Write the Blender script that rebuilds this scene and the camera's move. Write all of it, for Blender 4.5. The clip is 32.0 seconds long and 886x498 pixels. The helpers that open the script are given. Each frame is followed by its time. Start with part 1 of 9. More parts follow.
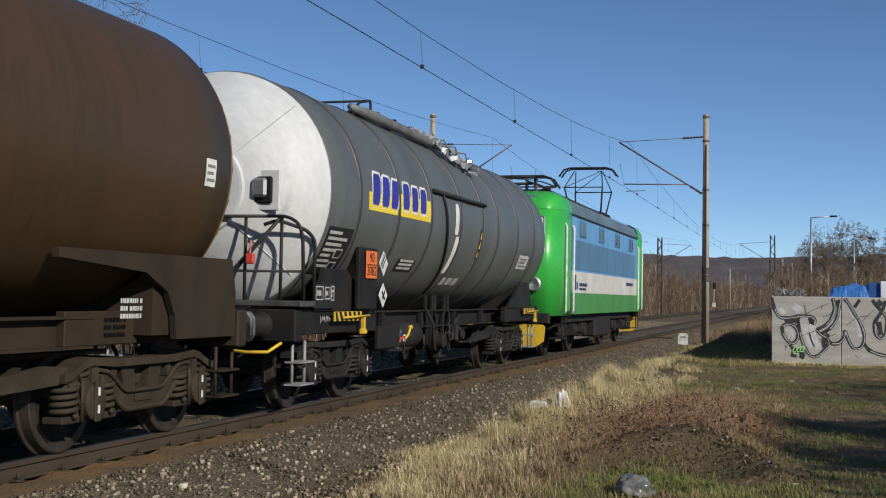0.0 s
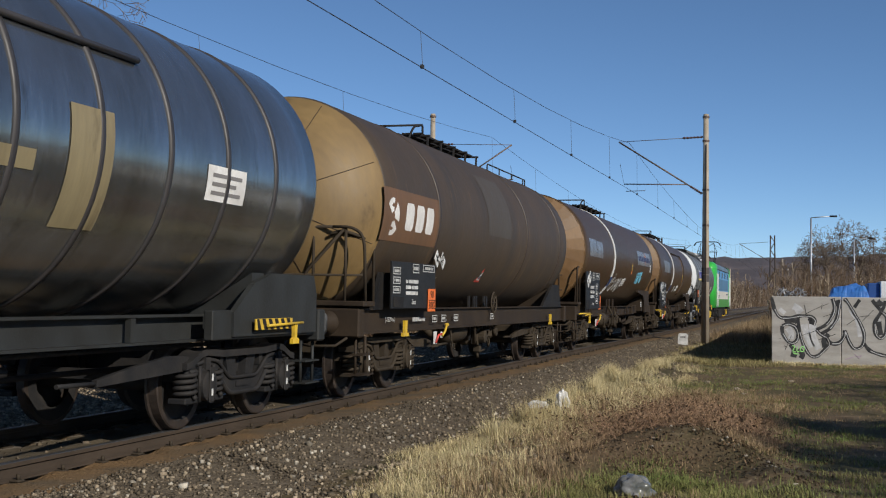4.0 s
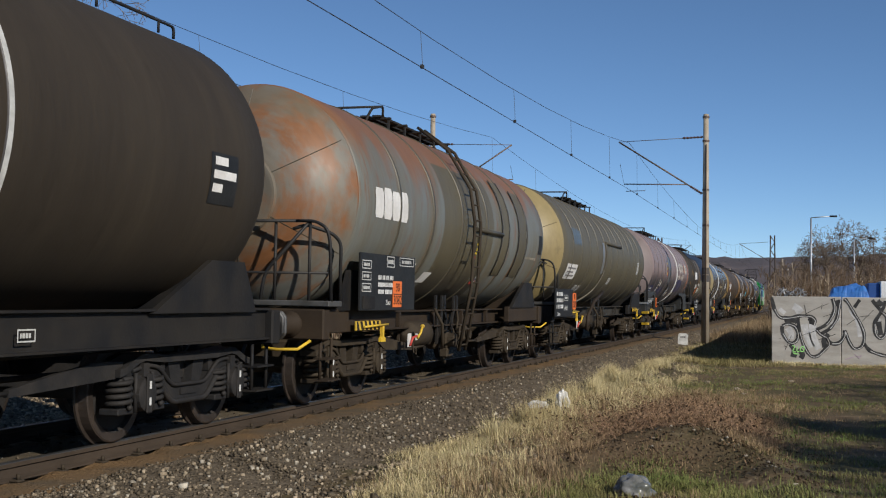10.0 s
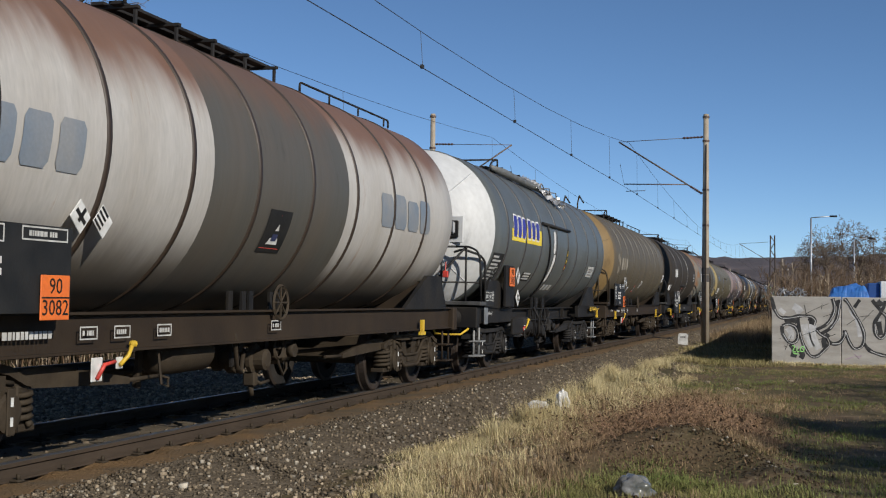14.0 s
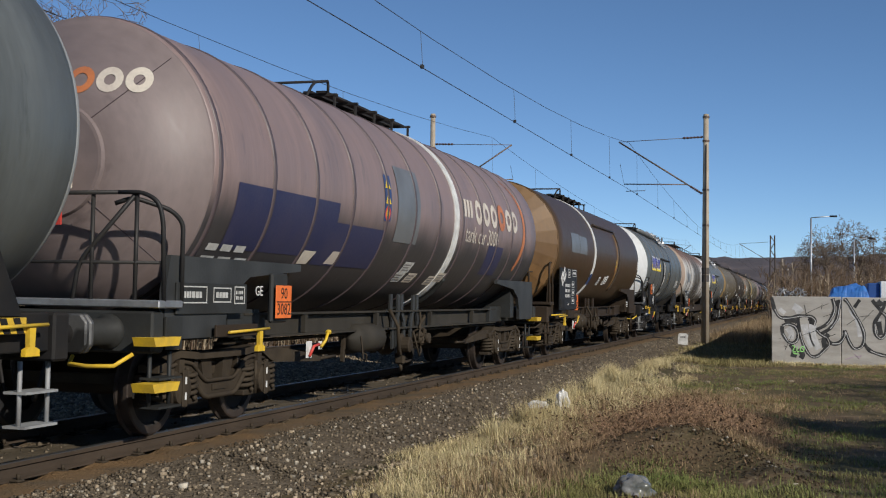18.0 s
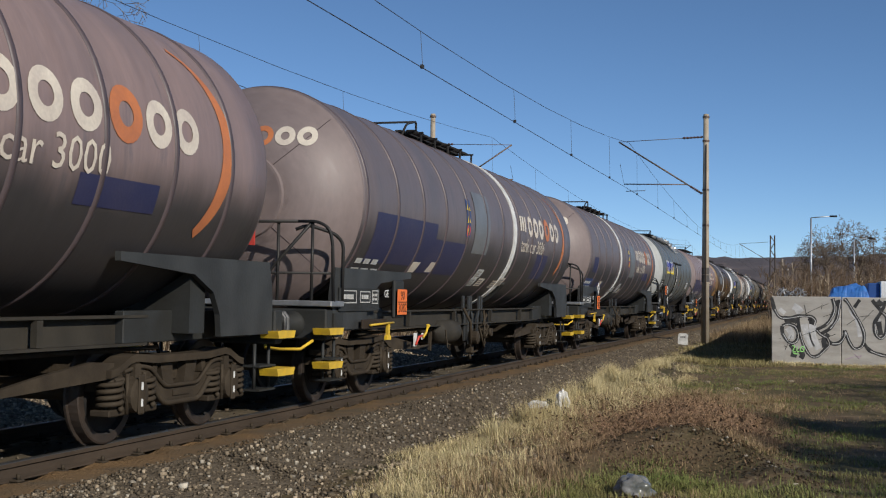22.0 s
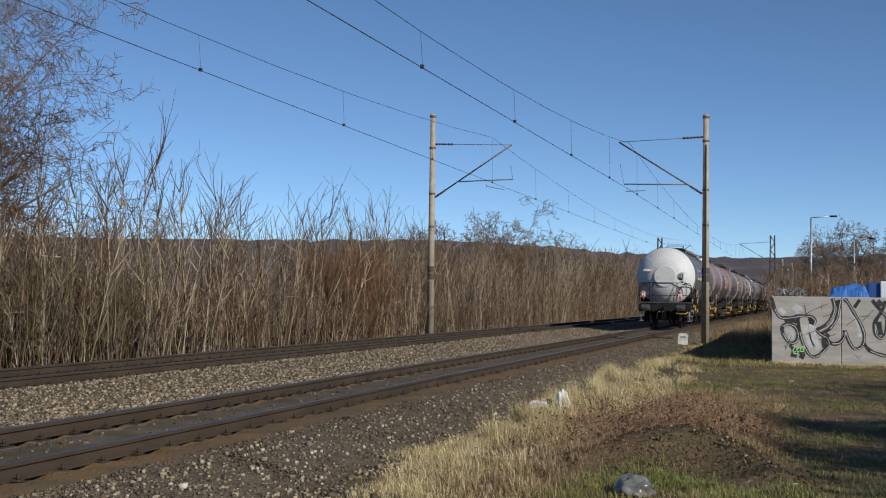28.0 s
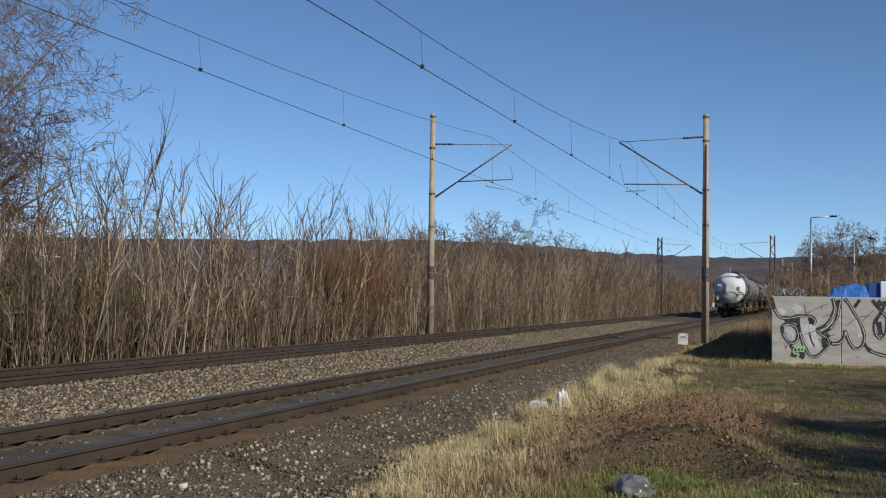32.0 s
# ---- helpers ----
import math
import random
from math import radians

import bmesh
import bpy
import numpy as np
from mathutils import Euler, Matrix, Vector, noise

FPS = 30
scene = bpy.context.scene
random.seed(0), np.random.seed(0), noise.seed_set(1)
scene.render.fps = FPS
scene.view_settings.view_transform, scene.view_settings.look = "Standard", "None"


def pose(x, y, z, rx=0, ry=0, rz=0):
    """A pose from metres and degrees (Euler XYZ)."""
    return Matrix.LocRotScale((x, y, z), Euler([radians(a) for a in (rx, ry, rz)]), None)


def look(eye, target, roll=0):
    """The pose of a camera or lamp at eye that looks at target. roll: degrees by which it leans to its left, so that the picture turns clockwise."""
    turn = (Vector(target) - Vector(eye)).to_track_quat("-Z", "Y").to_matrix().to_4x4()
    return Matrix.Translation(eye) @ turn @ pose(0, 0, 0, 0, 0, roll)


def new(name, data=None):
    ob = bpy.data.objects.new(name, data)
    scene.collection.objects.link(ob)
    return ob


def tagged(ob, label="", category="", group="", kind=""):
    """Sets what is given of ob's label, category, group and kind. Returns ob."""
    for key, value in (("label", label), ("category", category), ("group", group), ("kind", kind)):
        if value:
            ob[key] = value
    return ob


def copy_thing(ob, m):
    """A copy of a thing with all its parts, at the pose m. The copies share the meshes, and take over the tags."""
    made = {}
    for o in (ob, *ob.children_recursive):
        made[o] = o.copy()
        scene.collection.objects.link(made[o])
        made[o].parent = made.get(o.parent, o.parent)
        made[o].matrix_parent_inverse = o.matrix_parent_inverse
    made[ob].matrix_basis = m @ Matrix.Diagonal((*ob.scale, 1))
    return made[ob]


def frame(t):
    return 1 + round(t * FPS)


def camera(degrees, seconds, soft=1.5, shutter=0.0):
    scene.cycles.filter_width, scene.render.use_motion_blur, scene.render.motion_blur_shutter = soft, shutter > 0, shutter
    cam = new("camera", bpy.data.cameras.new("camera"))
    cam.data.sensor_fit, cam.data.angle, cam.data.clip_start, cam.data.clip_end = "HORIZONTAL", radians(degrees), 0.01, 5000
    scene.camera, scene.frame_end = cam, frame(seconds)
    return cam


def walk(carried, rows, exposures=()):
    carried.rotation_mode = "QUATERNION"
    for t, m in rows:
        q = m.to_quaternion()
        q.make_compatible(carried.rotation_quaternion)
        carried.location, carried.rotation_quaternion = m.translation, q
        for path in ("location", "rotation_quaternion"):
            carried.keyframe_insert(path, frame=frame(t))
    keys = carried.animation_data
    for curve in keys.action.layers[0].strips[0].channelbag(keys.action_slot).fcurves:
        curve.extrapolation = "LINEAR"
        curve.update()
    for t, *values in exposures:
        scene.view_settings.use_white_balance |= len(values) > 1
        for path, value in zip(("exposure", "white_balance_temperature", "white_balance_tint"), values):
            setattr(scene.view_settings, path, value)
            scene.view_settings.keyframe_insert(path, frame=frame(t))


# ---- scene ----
# ---- camera: stands still on the lineside ----
cam = camera(40.9, 32.0, soft=1.15, shutter=0.0)
EYE = (6.915, 0.0, 1.367)
AIM = (EYE[0] - math.sin(0.2967) * math.cos(0.0413), math.cos(0.2967) * math.cos(0.0413), EYE[2] + math.sin(0.0413))
walk(cam, [(0.0, look(EYE, AIM, 0.754)), (32.0, look(EYE, AIM, 0.754))], exposures=[(0.0, -0.08), (32.0, -0.08)])

# ---- world and sun ----
SUN_DIR = Vector((0.74, -0.48, 0.47)).normalized()
world = bpy.data.worlds.new("sky")
scene.world = world
world.use_nodes = True
wn = world.node_tree.nodes
sky = wn.new("ShaderNodeTexSky")
sky.sky_type = "NISHITA"
sky.sun_disc = False
sky.sun_elevation = math.asin(SUN_DIR.z)
sky.sun_rotation = math.atan2(SUN_DIR.x, SUN_DIR.y)
sky.air_density, sky.dust_density, sky.ozone_density = 1.0, 0.0, 3.3
sky.altitude = 5000
wn["Background"].inputs["Strength"].default_value = 0.113
tone = wn.new("ShaderNodeHueSaturation")
tone.inputs["Saturation"].default_value = 1.04
tone.inputs["Hue"].default_value = 0.497
world.node_tree.links.new(sky.outputs[0], tone.inputs["Color"])
world.node_tree.links.new(tone.outputs[0], wn["Background"].inputs["Color"])
sun = new("sun", bpy.data.lights.new("sun", "SUN"))
sun.data.energy, sun.data.angle, sun.data.color = 4.5, radians(0.53), (1.0, 0.93, 0.82)
sun.matrix_world = look(SUN_DIR * 50, (0, 0, 0))


# ---- materials ----
MATS = {}


def material(name, a, b=None, rough=0.6, metal=0.0, big=1.0, fine=30.0, stretch=(1, 1, 1), bump=0.15, mix=(0.35, 0.65), vary=0.0, island=0.0, coat=0.0,
             spots=None, spot_at=0.62, spot_soft=0.12, depth=0.01, spec=0.5, dirt_shade=None, cap=None, streaks=0.0):
    """Paint, metal, stone or wood: colour a with patches of b, fine grain, optional spots of a third colour."""
    if name in MATS:
        return MATS[name]
    m = MATS[name] = bpy.data.materials.new(name)
    m.use_nodes = True
    nt = m.node_tree
    n, link = nt.nodes, nt.links.new
    bsdf = n["Principled BSDF"]
    bsdf.inputs["Metallic"].default_value = metal
    bsdf.inputs["Coat Weight"].default_value = coat
    bsdf.inputs["Specular IOR Level"].default_value = spec if rough < 0.84 else 0.15
    b = b or tuple(c * 0.75 for c in a)
    co = n.new("ShaderNodeTexCoord")
    mp = n.new("ShaderNodeMapping")
    mp.inputs["Scale"].default_value = stretch
    link(co.outputs["Object"], mp.inputs["Vector"])
    large, small = n.new("ShaderNodeTexNoise"), n.new("ShaderNodeTexNoise")
    large.inputs["Scale"].default_value, large.inputs["Detail"].default_value = big, 5
    small.inputs["Scale"].default_value, small.inputs["Detail"].default_value = fine, 4
    link(mp.outputs[0], large.inputs["Vector"])
    link(mp.outputs[0], small.inputs["Vector"])
    ramp = n.new("ShaderNodeMapRange")
    ramp.inputs["From Min"].default_value, ramp.inputs["From Max"].default_value = mix
    link(large.outputs[0], ramp.inputs["Value"])
    col = n.new("ShaderNodeMix")
    col.data_type = "RGBA"
    col.inputs["A"].default_value, col.inputs["B"].default_value = (*a, 1), (*b, 1)
    link(ramp.outputs[0], col.inputs["Factor"])
    out = col.outputs["Result"]
    if spots:
        sp = n.new("ShaderNodeTexNoise")
        sp.inputs["Scale"].default_value, sp.inputs["Detail"].default_value = big * 2.3, 7
        sp.inputs["Roughness"].default_value = 0.65
        link(mp.outputs[0], sp.inputs["Vector"])
        r2 = n.new("ShaderNodeMapRange")
        r2.inputs["From Min"].default_value, r2.inputs["From Max"].default_value = spot_at, spot_at + spot_soft
        link(sp.outputs[0], r2.inputs["Value"])
        c2 = n.new("ShaderNodeMix")
        c2.data_type = "RGBA"
        c2.inputs["B"].default_value = (*spots, 1)
        link(out, c2.inputs["A"])
        link(r2.outputs[0], c2.inputs["Factor"])
        out = c2.outputs["Result"]
    for edge_of, sign in ((dirt_shade, 1), (cap, -1)):
        # dirt and underside shade below, rust above a ragged edge: its height, raggedness, colour
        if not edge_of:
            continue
        level, ragged, edge_col = edge_of
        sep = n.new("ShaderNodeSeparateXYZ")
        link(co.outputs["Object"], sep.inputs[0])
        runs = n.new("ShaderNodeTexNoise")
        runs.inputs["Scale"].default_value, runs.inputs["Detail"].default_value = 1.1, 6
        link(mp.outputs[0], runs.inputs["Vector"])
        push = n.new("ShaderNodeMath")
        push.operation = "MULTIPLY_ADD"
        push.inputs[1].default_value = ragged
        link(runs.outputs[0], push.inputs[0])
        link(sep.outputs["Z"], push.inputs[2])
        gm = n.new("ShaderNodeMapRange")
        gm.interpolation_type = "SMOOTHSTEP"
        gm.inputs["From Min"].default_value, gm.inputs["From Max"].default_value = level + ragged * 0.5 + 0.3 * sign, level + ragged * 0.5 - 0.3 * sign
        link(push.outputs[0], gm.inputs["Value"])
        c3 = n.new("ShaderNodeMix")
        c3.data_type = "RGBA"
        c3.inputs["B"].default_value = (*edge_col, 1)
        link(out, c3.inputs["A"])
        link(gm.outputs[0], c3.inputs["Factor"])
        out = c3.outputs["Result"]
    grain = n.new("ShaderNodeHueSaturation")
    gr = n.new("ShaderNodeMapRange")
    gr.inputs["To Min"].default_value, gr.inputs["To Max"].default_value = 0.82, 1.18
    link(small.outputs[0], gr.inputs["Value"])
    value = gr.outputs[0]
    if streaks:
        mp2 = n.new("ShaderNodeMapping")
        mp2.inputs["Scale"].default_value = (0.5, 6.5, 0.5)
        link(co.outputs["Object"], mp2.inputs["Vector"])
        thin = n.new("ShaderNodeTexNoise")
        thin.inputs["Scale"].default_value, thin.inputs["Detail"].default_value, thin.inputs["Roughness"].default_value = 1.3, 8, 0.7
        link(mp2.outputs[0], thin.inputs["Vector"])
        sr = n.new("ShaderNodeMapRange")
        sr.inputs["From Min"].default_value, sr.inputs["From Max"].default_value = 0.32, 0.68
        sr.inputs["To Min"].default_value, sr.inputs["To Max"].default_value = 1 - streaks, 1 + streaks
        link(thin.outputs[0], sr.inputs["Value"])
        mul = n.new("ShaderNodeMath")
        mul.operation = "MULTIPLY"
        link(value, mul.inputs[0])
        link(sr.outputs[0], mul.inputs[1])
        value = mul.outputs[0]
    link(value, grain.inputs["Value"])
    link(out, grain.inputs["Color"])
    out = grain.outputs[0]
    if vary or island:
        rnd = n.new("ShaderNodeObjectInfo").outputs["Random"] if vary else n.new("ShaderNodeNewGeometry").outputs["Random Per Island"]
        vr = n.new("ShaderNodeMapRange")
        amount = vary or island
        vr.inputs["To Min"].default_value, vr.inputs["To Max"].default_value = 1 - amount, 1 + amount
        link(rnd, vr.inputs["Value"])
        hs = n.new("ShaderNodeHueSaturation")
        link(vr.outputs[0], hs.inputs["Value"])
        link(out, hs.inputs["Color"])
        out = hs.outputs[0]
    link(out, bsdf.inputs["Base Color"])
    rr = n.new("ShaderNodeMapRange")
    rr.inputs["To Min"].default_value, rr.inputs["To Max"].default_value = max(0.02, rough - 0.12), min(1, rough + 0.12)
    link(small.outputs[0], rr.inputs["Value"])
    link(rr.outputs[0], bsdf.inputs["Roughness"])
    if bump:
        bp = n.new("ShaderNodeBump")
        bp.inputs["Strength"].default_value, bp.inputs["Distance"].default_value = bump, depth
        link(small.outputs[0], bp.inputs["Height"])
        link(bp.outputs[0], bsdf.inputs["Normal"])
    return m


def plain(name, a, rough=0.6, metal=0.0):
    return material(name, a, tuple(c * 0.85 for c in a), rough, metal, bump=0.05)


TANKDIRT = (0.5, 2.2, 0.5)
M_BLACK = material("black_frame_paint", (0.014, 0.014, 0.015), (0.026, 0.023, 0.02), 0.6, big=2, fine=25, spec=0.15)
M_GREASE = material("greasy_brown_iron", (0.036, 0.028, 0.020), (0.054, 0.042, 0.029), 0.75, big=4, fine=35, bump=0.3, spec=0.15)
M_DARKIRON = material("dark_running_gear_iron", (0.019, 0.019, 0.02), (0.034, 0.031, 0.029), 0.65, big=4, fine=35, bump=0.3, spec=0.15)
M_TREAD = material("worn_wheel_tread", (0.075, 0.058, 0.048), (0.045, 0.036, 0.031), 0.5, 0.5, big=5)
M_RAILSIDE = material("rusty_rail_side", (0.066, 0.049, 0.036), (0.046, 0.035, 0.026), 0.85, big=3, fine=40, stretch=(1, 0.4, 1), bump=0.2)
M_RAILTOP = material("polished_rail_top", (0.20, 0.20, 0.205), (0.13, 0.125, 0.12), 0.42, 0.8, big=2, stretch=(8, 0.2, 1))
M_SLEEPER = material("weathered_concrete_sleeper", (0.19, 0.16, 0.13), (0.12, 0.10, 0.08), 0.9, big=3, fine=50, vary=0.2, bump=0.4, spec=0.15)
M_YELLOW = material("yellow_safety_paint", (0.72, 0.47, 0.03), (0.55, 0.36, 0.04), 0.5, big=6)
M_WHITE = material("white_marking_paint", (0.72, 0.72, 0.70), (0.5, 0.5, 0.48), 0.55, big=6)
M_RED = material("red_marker_paint", (0.62, 0.06, 0.04), (0.45, 0.05, 0.04), 0.5, big=6)
M_ORANGE = material("orange_hazard_plate", (0.80, 0.18, 0.03), (0.7, 0.15, 0.03), 0.5, big=5)
M_BLUEDECAL = material("navy_blue_decal", (0.025, 0.035, 0.11), (0.04, 0.05, 0.12), 0.5, big=3)
M_GREYBAR = material("grey_lettering_bar", (0.55, 0.55, 0.53), (0.4, 0.4, 0.38), 0.6, big=9)
M_GALV = material("galvanised_steel", (0.42, 0.43, 0.44), (0.3, 0.31, 0.32), 0.45, 0.7, big=5)


# ---- mesh tools ----
def obj(name, me, parent=None, mat=None, label="", at=None):
    ob = new(name, me)
    if mat and not me.materials:
        me.materials.append(mat)
    elif mat and me.materials[0] is not mat:
        ob.material_slots[0].link = "OBJECT"
        ob.material_slots[0].material = mat
    if parent:
        ob.parent = parent
    if at is not None:
        ob.matrix_basis = at if isinstance(at, Matrix) else Matrix.Translation(at)
    if label:
        ob["label"] = label
    return ob


def part(name, bm, mat, parent, label="", smooth=False, at=None):
    me = bpy.data.meshes.new(name)
    if smooth:
        for f in bm.faces:
            f.smooth = True
    bm.to_mesh(me)
    bm.free()
    return obj(name, me, parent, mat, label, at)


def soup(name, verts, faces, mat, parent=None, label="", smooth=False, slots=None):
    me = bpy.data.meshes.new(name)
    me.from_pydata([tuple(v) for v in verts], [], faces)
    for m in (mat if isinstance(mat, (list, tuple)) else [mat]):
        me.materials.append(m)
    if slots is not None:
        me.polygons.foreach_set("material_index", slots)
    if smooth:
        me.polygons.foreach_set("use_smooth", [True] * len(me.polygons))
    return obj(name, me, parent, None, label)


def big_mesh(name, V, F, mats, parent=None, slots=None, smooth=False):
    """A mesh from arrays: V (n, 3), F (m, k) with k corners a face."""
    me = bpy.data.meshes.new(name)
    k = F.shape[1]
    me.vertices.add(len(V))
    me.vertices.foreach_set("co", np.asarray(V, np.float32).ravel())
    me.loops.add(F.size)
    me.loops.foreach_set("vertex_index", F.astype(np.int32).ravel())
    me.polygons.add(len(F))
    me.polygons.foreach_set("loop_start", np.arange(0, F.size, k, dtype=np.int32))
    me.polygons.foreach_set("loop_total", np.full(len(F), k, np.int32))
    for m in mats:
        me.materials.append(m)
    if slots is not None:
        me.polygons.foreach_set("material_index", np.asarray(slots, np.int32))
    if smooth:
        me.polygons.foreach_set("use_smooth", np.ones(len(F), bool))
    me.update(calc_edges=True)
    return obj(name, me, parent)


def box(bm, x0, x1, y0, y1, z0, z1, bevel=0.0):
    vs = [bm.verts.new((x, y, z)) for x in (x0, x1) for y in (y0, y1) for z in (z0, z1)]
    fs = [bm.faces.new([vs[i] for i in q]) for q in ((0, 1, 3, 2), (4, 6, 7, 5), (0, 4, 5, 1), (2, 3, 7, 6), (0, 2, 6, 4), (1, 5, 7, 3))]
    if bevel:
        es = list({e for f in fs for e in f.edges})
        bmesh.ops.bevel(bm, geom=es, offset=bevel, segments=1, affect="EDGES")
    return bm


def tube(bm, points, r, n=8, caps=True, radii=None):
    """A round bar along points."""
    pts = [Vector(p) for p in points]
    rings = []
    side = None
    for i, p in enumerate(pts):
        d = (pts[min(i + 1, len(pts) - 1)] - pts[max(i - 1, 0)]).normalized()
        if side is None:
            side = d.cross(Vector((0, 0, 1)) if abs(d.z) < 0.9 else Vector((1, 0, 0))).normalized()
        else:
            side = (side - d * side.dot(d)).normalized()
        up = d.cross(side)
        rr = radii[i] if radii else r
        rings.append([bm.verts.new(p + (side * math.cos(a) + up * math.sin(a)) * rr) for a in (2 * math.pi * k / n for k in range(n))])
    for a, b in zip(rings, rings[1:]):
        for k in range(n):
            bm.faces.new((a[k], a[(k + 1) % n], b[(k + 1) % n], b[k])).smooth = n > 5
    if caps:
        bm.faces.new(rings[0][::-1])
        bm.faces.new(rings[-1])
    return bm


def lathe(bm, profile, n=48, axis="y", centre=(0, 0, 0), a0=0.0, a1=2 * math.pi, flip=False):
    """profile: (along the axis, radius). Turned about an axis through centre."""
    full = abs(a1 - a0 - 2 * math.pi) < 1e-6
    m = n if full else n + 1
    c = Vector(centre)
    rings = []
    for s, r in profile:
        ring = []
        for k in range(m):
            a = a0 + (a1 - a0) * k / n
            u, v = r * math.cos(a), r * math.sin(a)
            p = (u, s, v) if axis == "y" else (s, u, v) if axis == "x" else (u, v, s)
            ring.append(bm.verts.new(c + Vector(p)))
        rings.append(ring)
    for a, b in zip(rings, rings[1:]):
        for k in range(n):
            q = (a[k], b[k], b[(k + 1) % m], a[(k + 1) % m])
            bm.faces.new(q[::-1] if flip else q)
    return bm


def prism(bm, outline, x0, x1, axis="x"):
    """A flat outline of (u, v) drawn out along an axis."""
    def at(s, u, v):
        return (s, u, v) if axis == "x" else (u, s, v) if axis == "y" else (u, v, s)
    a = [bm.verts.new(at(x0, u, v)) for u, v in outline]
    b = [bm.verts.new(at(x1, u, v)) for u, v in outline]
    n = len(outline)
    for k in range(n):
        bm.faces.new((a[k], a[(k + 1) % n], b[(k + 1) % n], b[k]))
    bm.faces.new(a[::-1])
    bm.faces.new(b)
    bmesh.ops.recalc_face_normals(bm, faces=bm.faces)
    return bm


STORE = {}


def shared(key, build, smooth=False):
    """A mesh that many parts share: built once by build(bm)."""
    if key not in STORE:
        bm = bmesh.new()
        build(bm)
        me = STORE[key] = bpy.data.meshes.new(key)
        if smooth:
            for f in bm.faces:
                f.smooth = True
        bm.to_mesh(me)
        bm.free()
    return STORE[key]


def text_mesh(key, words, size, mat):
    """Lettering with the built-in font, as a thin mesh in the x-z plane facing -y turned later."""
    key = "text " + key
    if key not in STORE:
        cu = bpy.data.curves.new("text", "FONT")
        cu.body, cu.size, cu.align_x, cu.align_y, cu.extrude, cu.resolution_u = words, size, "CENTER", "CENTER", 0.001, 2
        tmp = bpy.data.objects.new("text", cu)
        scene.collection.objects.link(tmp)
        me = bpy.data.meshes.new_from_object(tmp)
        bpy.data.objects.remove(tmp)
        bpy.data.curves.remove(cu)
        me.materials.clear()
        me.materials.append(mat)
        STORE[key] = me
    return STORE[key]


# ---- ground ----
FAR = -6.05      # centre of the second track
CANT = 0.33      # degrees


def ridge_y(x):
    """Line of the earth mound's crest, bent like a horseshoe."""
    return 13.3 - 1.5 * max(0.0, x - 5.7) ** 2 - 2.2 * max(0.0, 5.2 - x) ** 2


def ground_height(x, y):
    z = -0.37 + 0.05 * noise.noise((x * 0.35, y * 0.3, 0)) + 0.025 * noise.noise((x * 1.7, y * 1.7, 4))
    if x > 2:
        ridge = ridge_y(x)
        z += 0.36 * math.exp(-((x - 5.6) / 1.05) ** 2) * math.exp(-((y - ridge) / (0.7 if y < ridge else 1.7)) ** 2) + 0.10 * math.exp(-(((x - 5.2) / 0.6) ** 2 + ((y - 17.2) / 1.2) ** 2))
        z += 0.10 * math.exp(-((x - 3.7) / 0.5) ** 2) * (y < 34)
        z += 0.03 * noise.noise((x * 3.1, y * 3.1, 9)) * (y < 40)
    if x < -8.4:
        z -= min(0.20 * (-8.4 - x), 5.0)
    return z


def stretch_axis(lo, hi, at0, at1, step):
    """Places along an axis: even steps near, growing ones away."""
    out = [at0 + step * i for i in range(int((at1 - at0) / step) + 1)]
    s, v = step, out[-1]
    while v < hi:
        s *= 1.35
        v += s
        out.append(v)
    s, v = step, out[0]
    head = []
    while v > lo:
        s *= 1.35
        v -= s
        head.append(v)
    return head[::-1] + out


M_SOIL = material("bare_soil_with_dead_grass", (0.140, 0.098, 0.058), (0.085, 0.075, 0.036), 0.95, big=0.9, fine=18, bump=0.8, depth=0.03, spots=(0.26, 0.20, 0.13), spot_at=0.6)
xs = stretch_axis(-2600, 2600, -14, 13, 0.25)
ys = stretch_axis(-300, 3600, 6, 42, 0.25)
V = np.array([(x, y, ground_height(x, y)) for y in ys for x in xs])
nx = len(xs)
F = np.array([(j * nx + i, j * nx + i + 1, (j + 1) * nx + i + 1, (j + 1) * nx + i) for j in range(len(ys) - 1) for i in range(nx - 1)])
ground = tagged(big_mesh("ground", V, F, [M_SOIL], smooth=True), "rough earth with dead grass beside the railway", "ground", kind="structure")

# ballast bed with two tracks on it
M_BALLAST = material("grey_brown_ballast", (0.150, 0.120, 0.085), (0.095, 0.075, 0.052), 0.95, big=6, fine=26, bump=1.0, depth=0.04, spots=(0.2, 0.165, 0.115), spot_at=0.62)
M_RUSTBALLAST = material("rust_stained_ballast", (0.200, 0.125, 0.062), (0.125, 0.095, 0.062), 0.95, big=1.6, fine=26, bump=1.0, depth=0.03)
M_FINES = material("fine_grey_brown_track_dirt", (0.135, 0.110, 0.076), (0.085, 0.069, 0.048), 0.95, big=2.2, fine=30, bump=0.8, depth=0.02)
PROFILE = [(2.95, -0.42), (2.5, -0.34), (2.1, -0.24), (1.7, -0.17), (1.42, -0.15), (1.12, -0.147), (0.85, -0.152), (0.6, -0.16), (0.3, -0.15), (0, -0.145), (-0.3, -0.15), (-0.6, -0.165),
           (-0.9, -0.152), (-1.36, -0.148), (-1.8, -0.17), (-2.4, -0.22), (-3.0, -0.24), (-3.6, -0.22), (-4.2, -0.17), (-4.68, -0.148), (-5.1, -0.152), (-5.45, -0.16), (-6.05, -0.145),
           (-6.65, -0.165), (-7.36, -0.148), (-7.8, -0.2), (-8.3, -0.33), (-8.8, -0.5)]
RAILS_AT = (-0.7525, 0.7525, FAR - 0.7525, FAR + 0.7525)
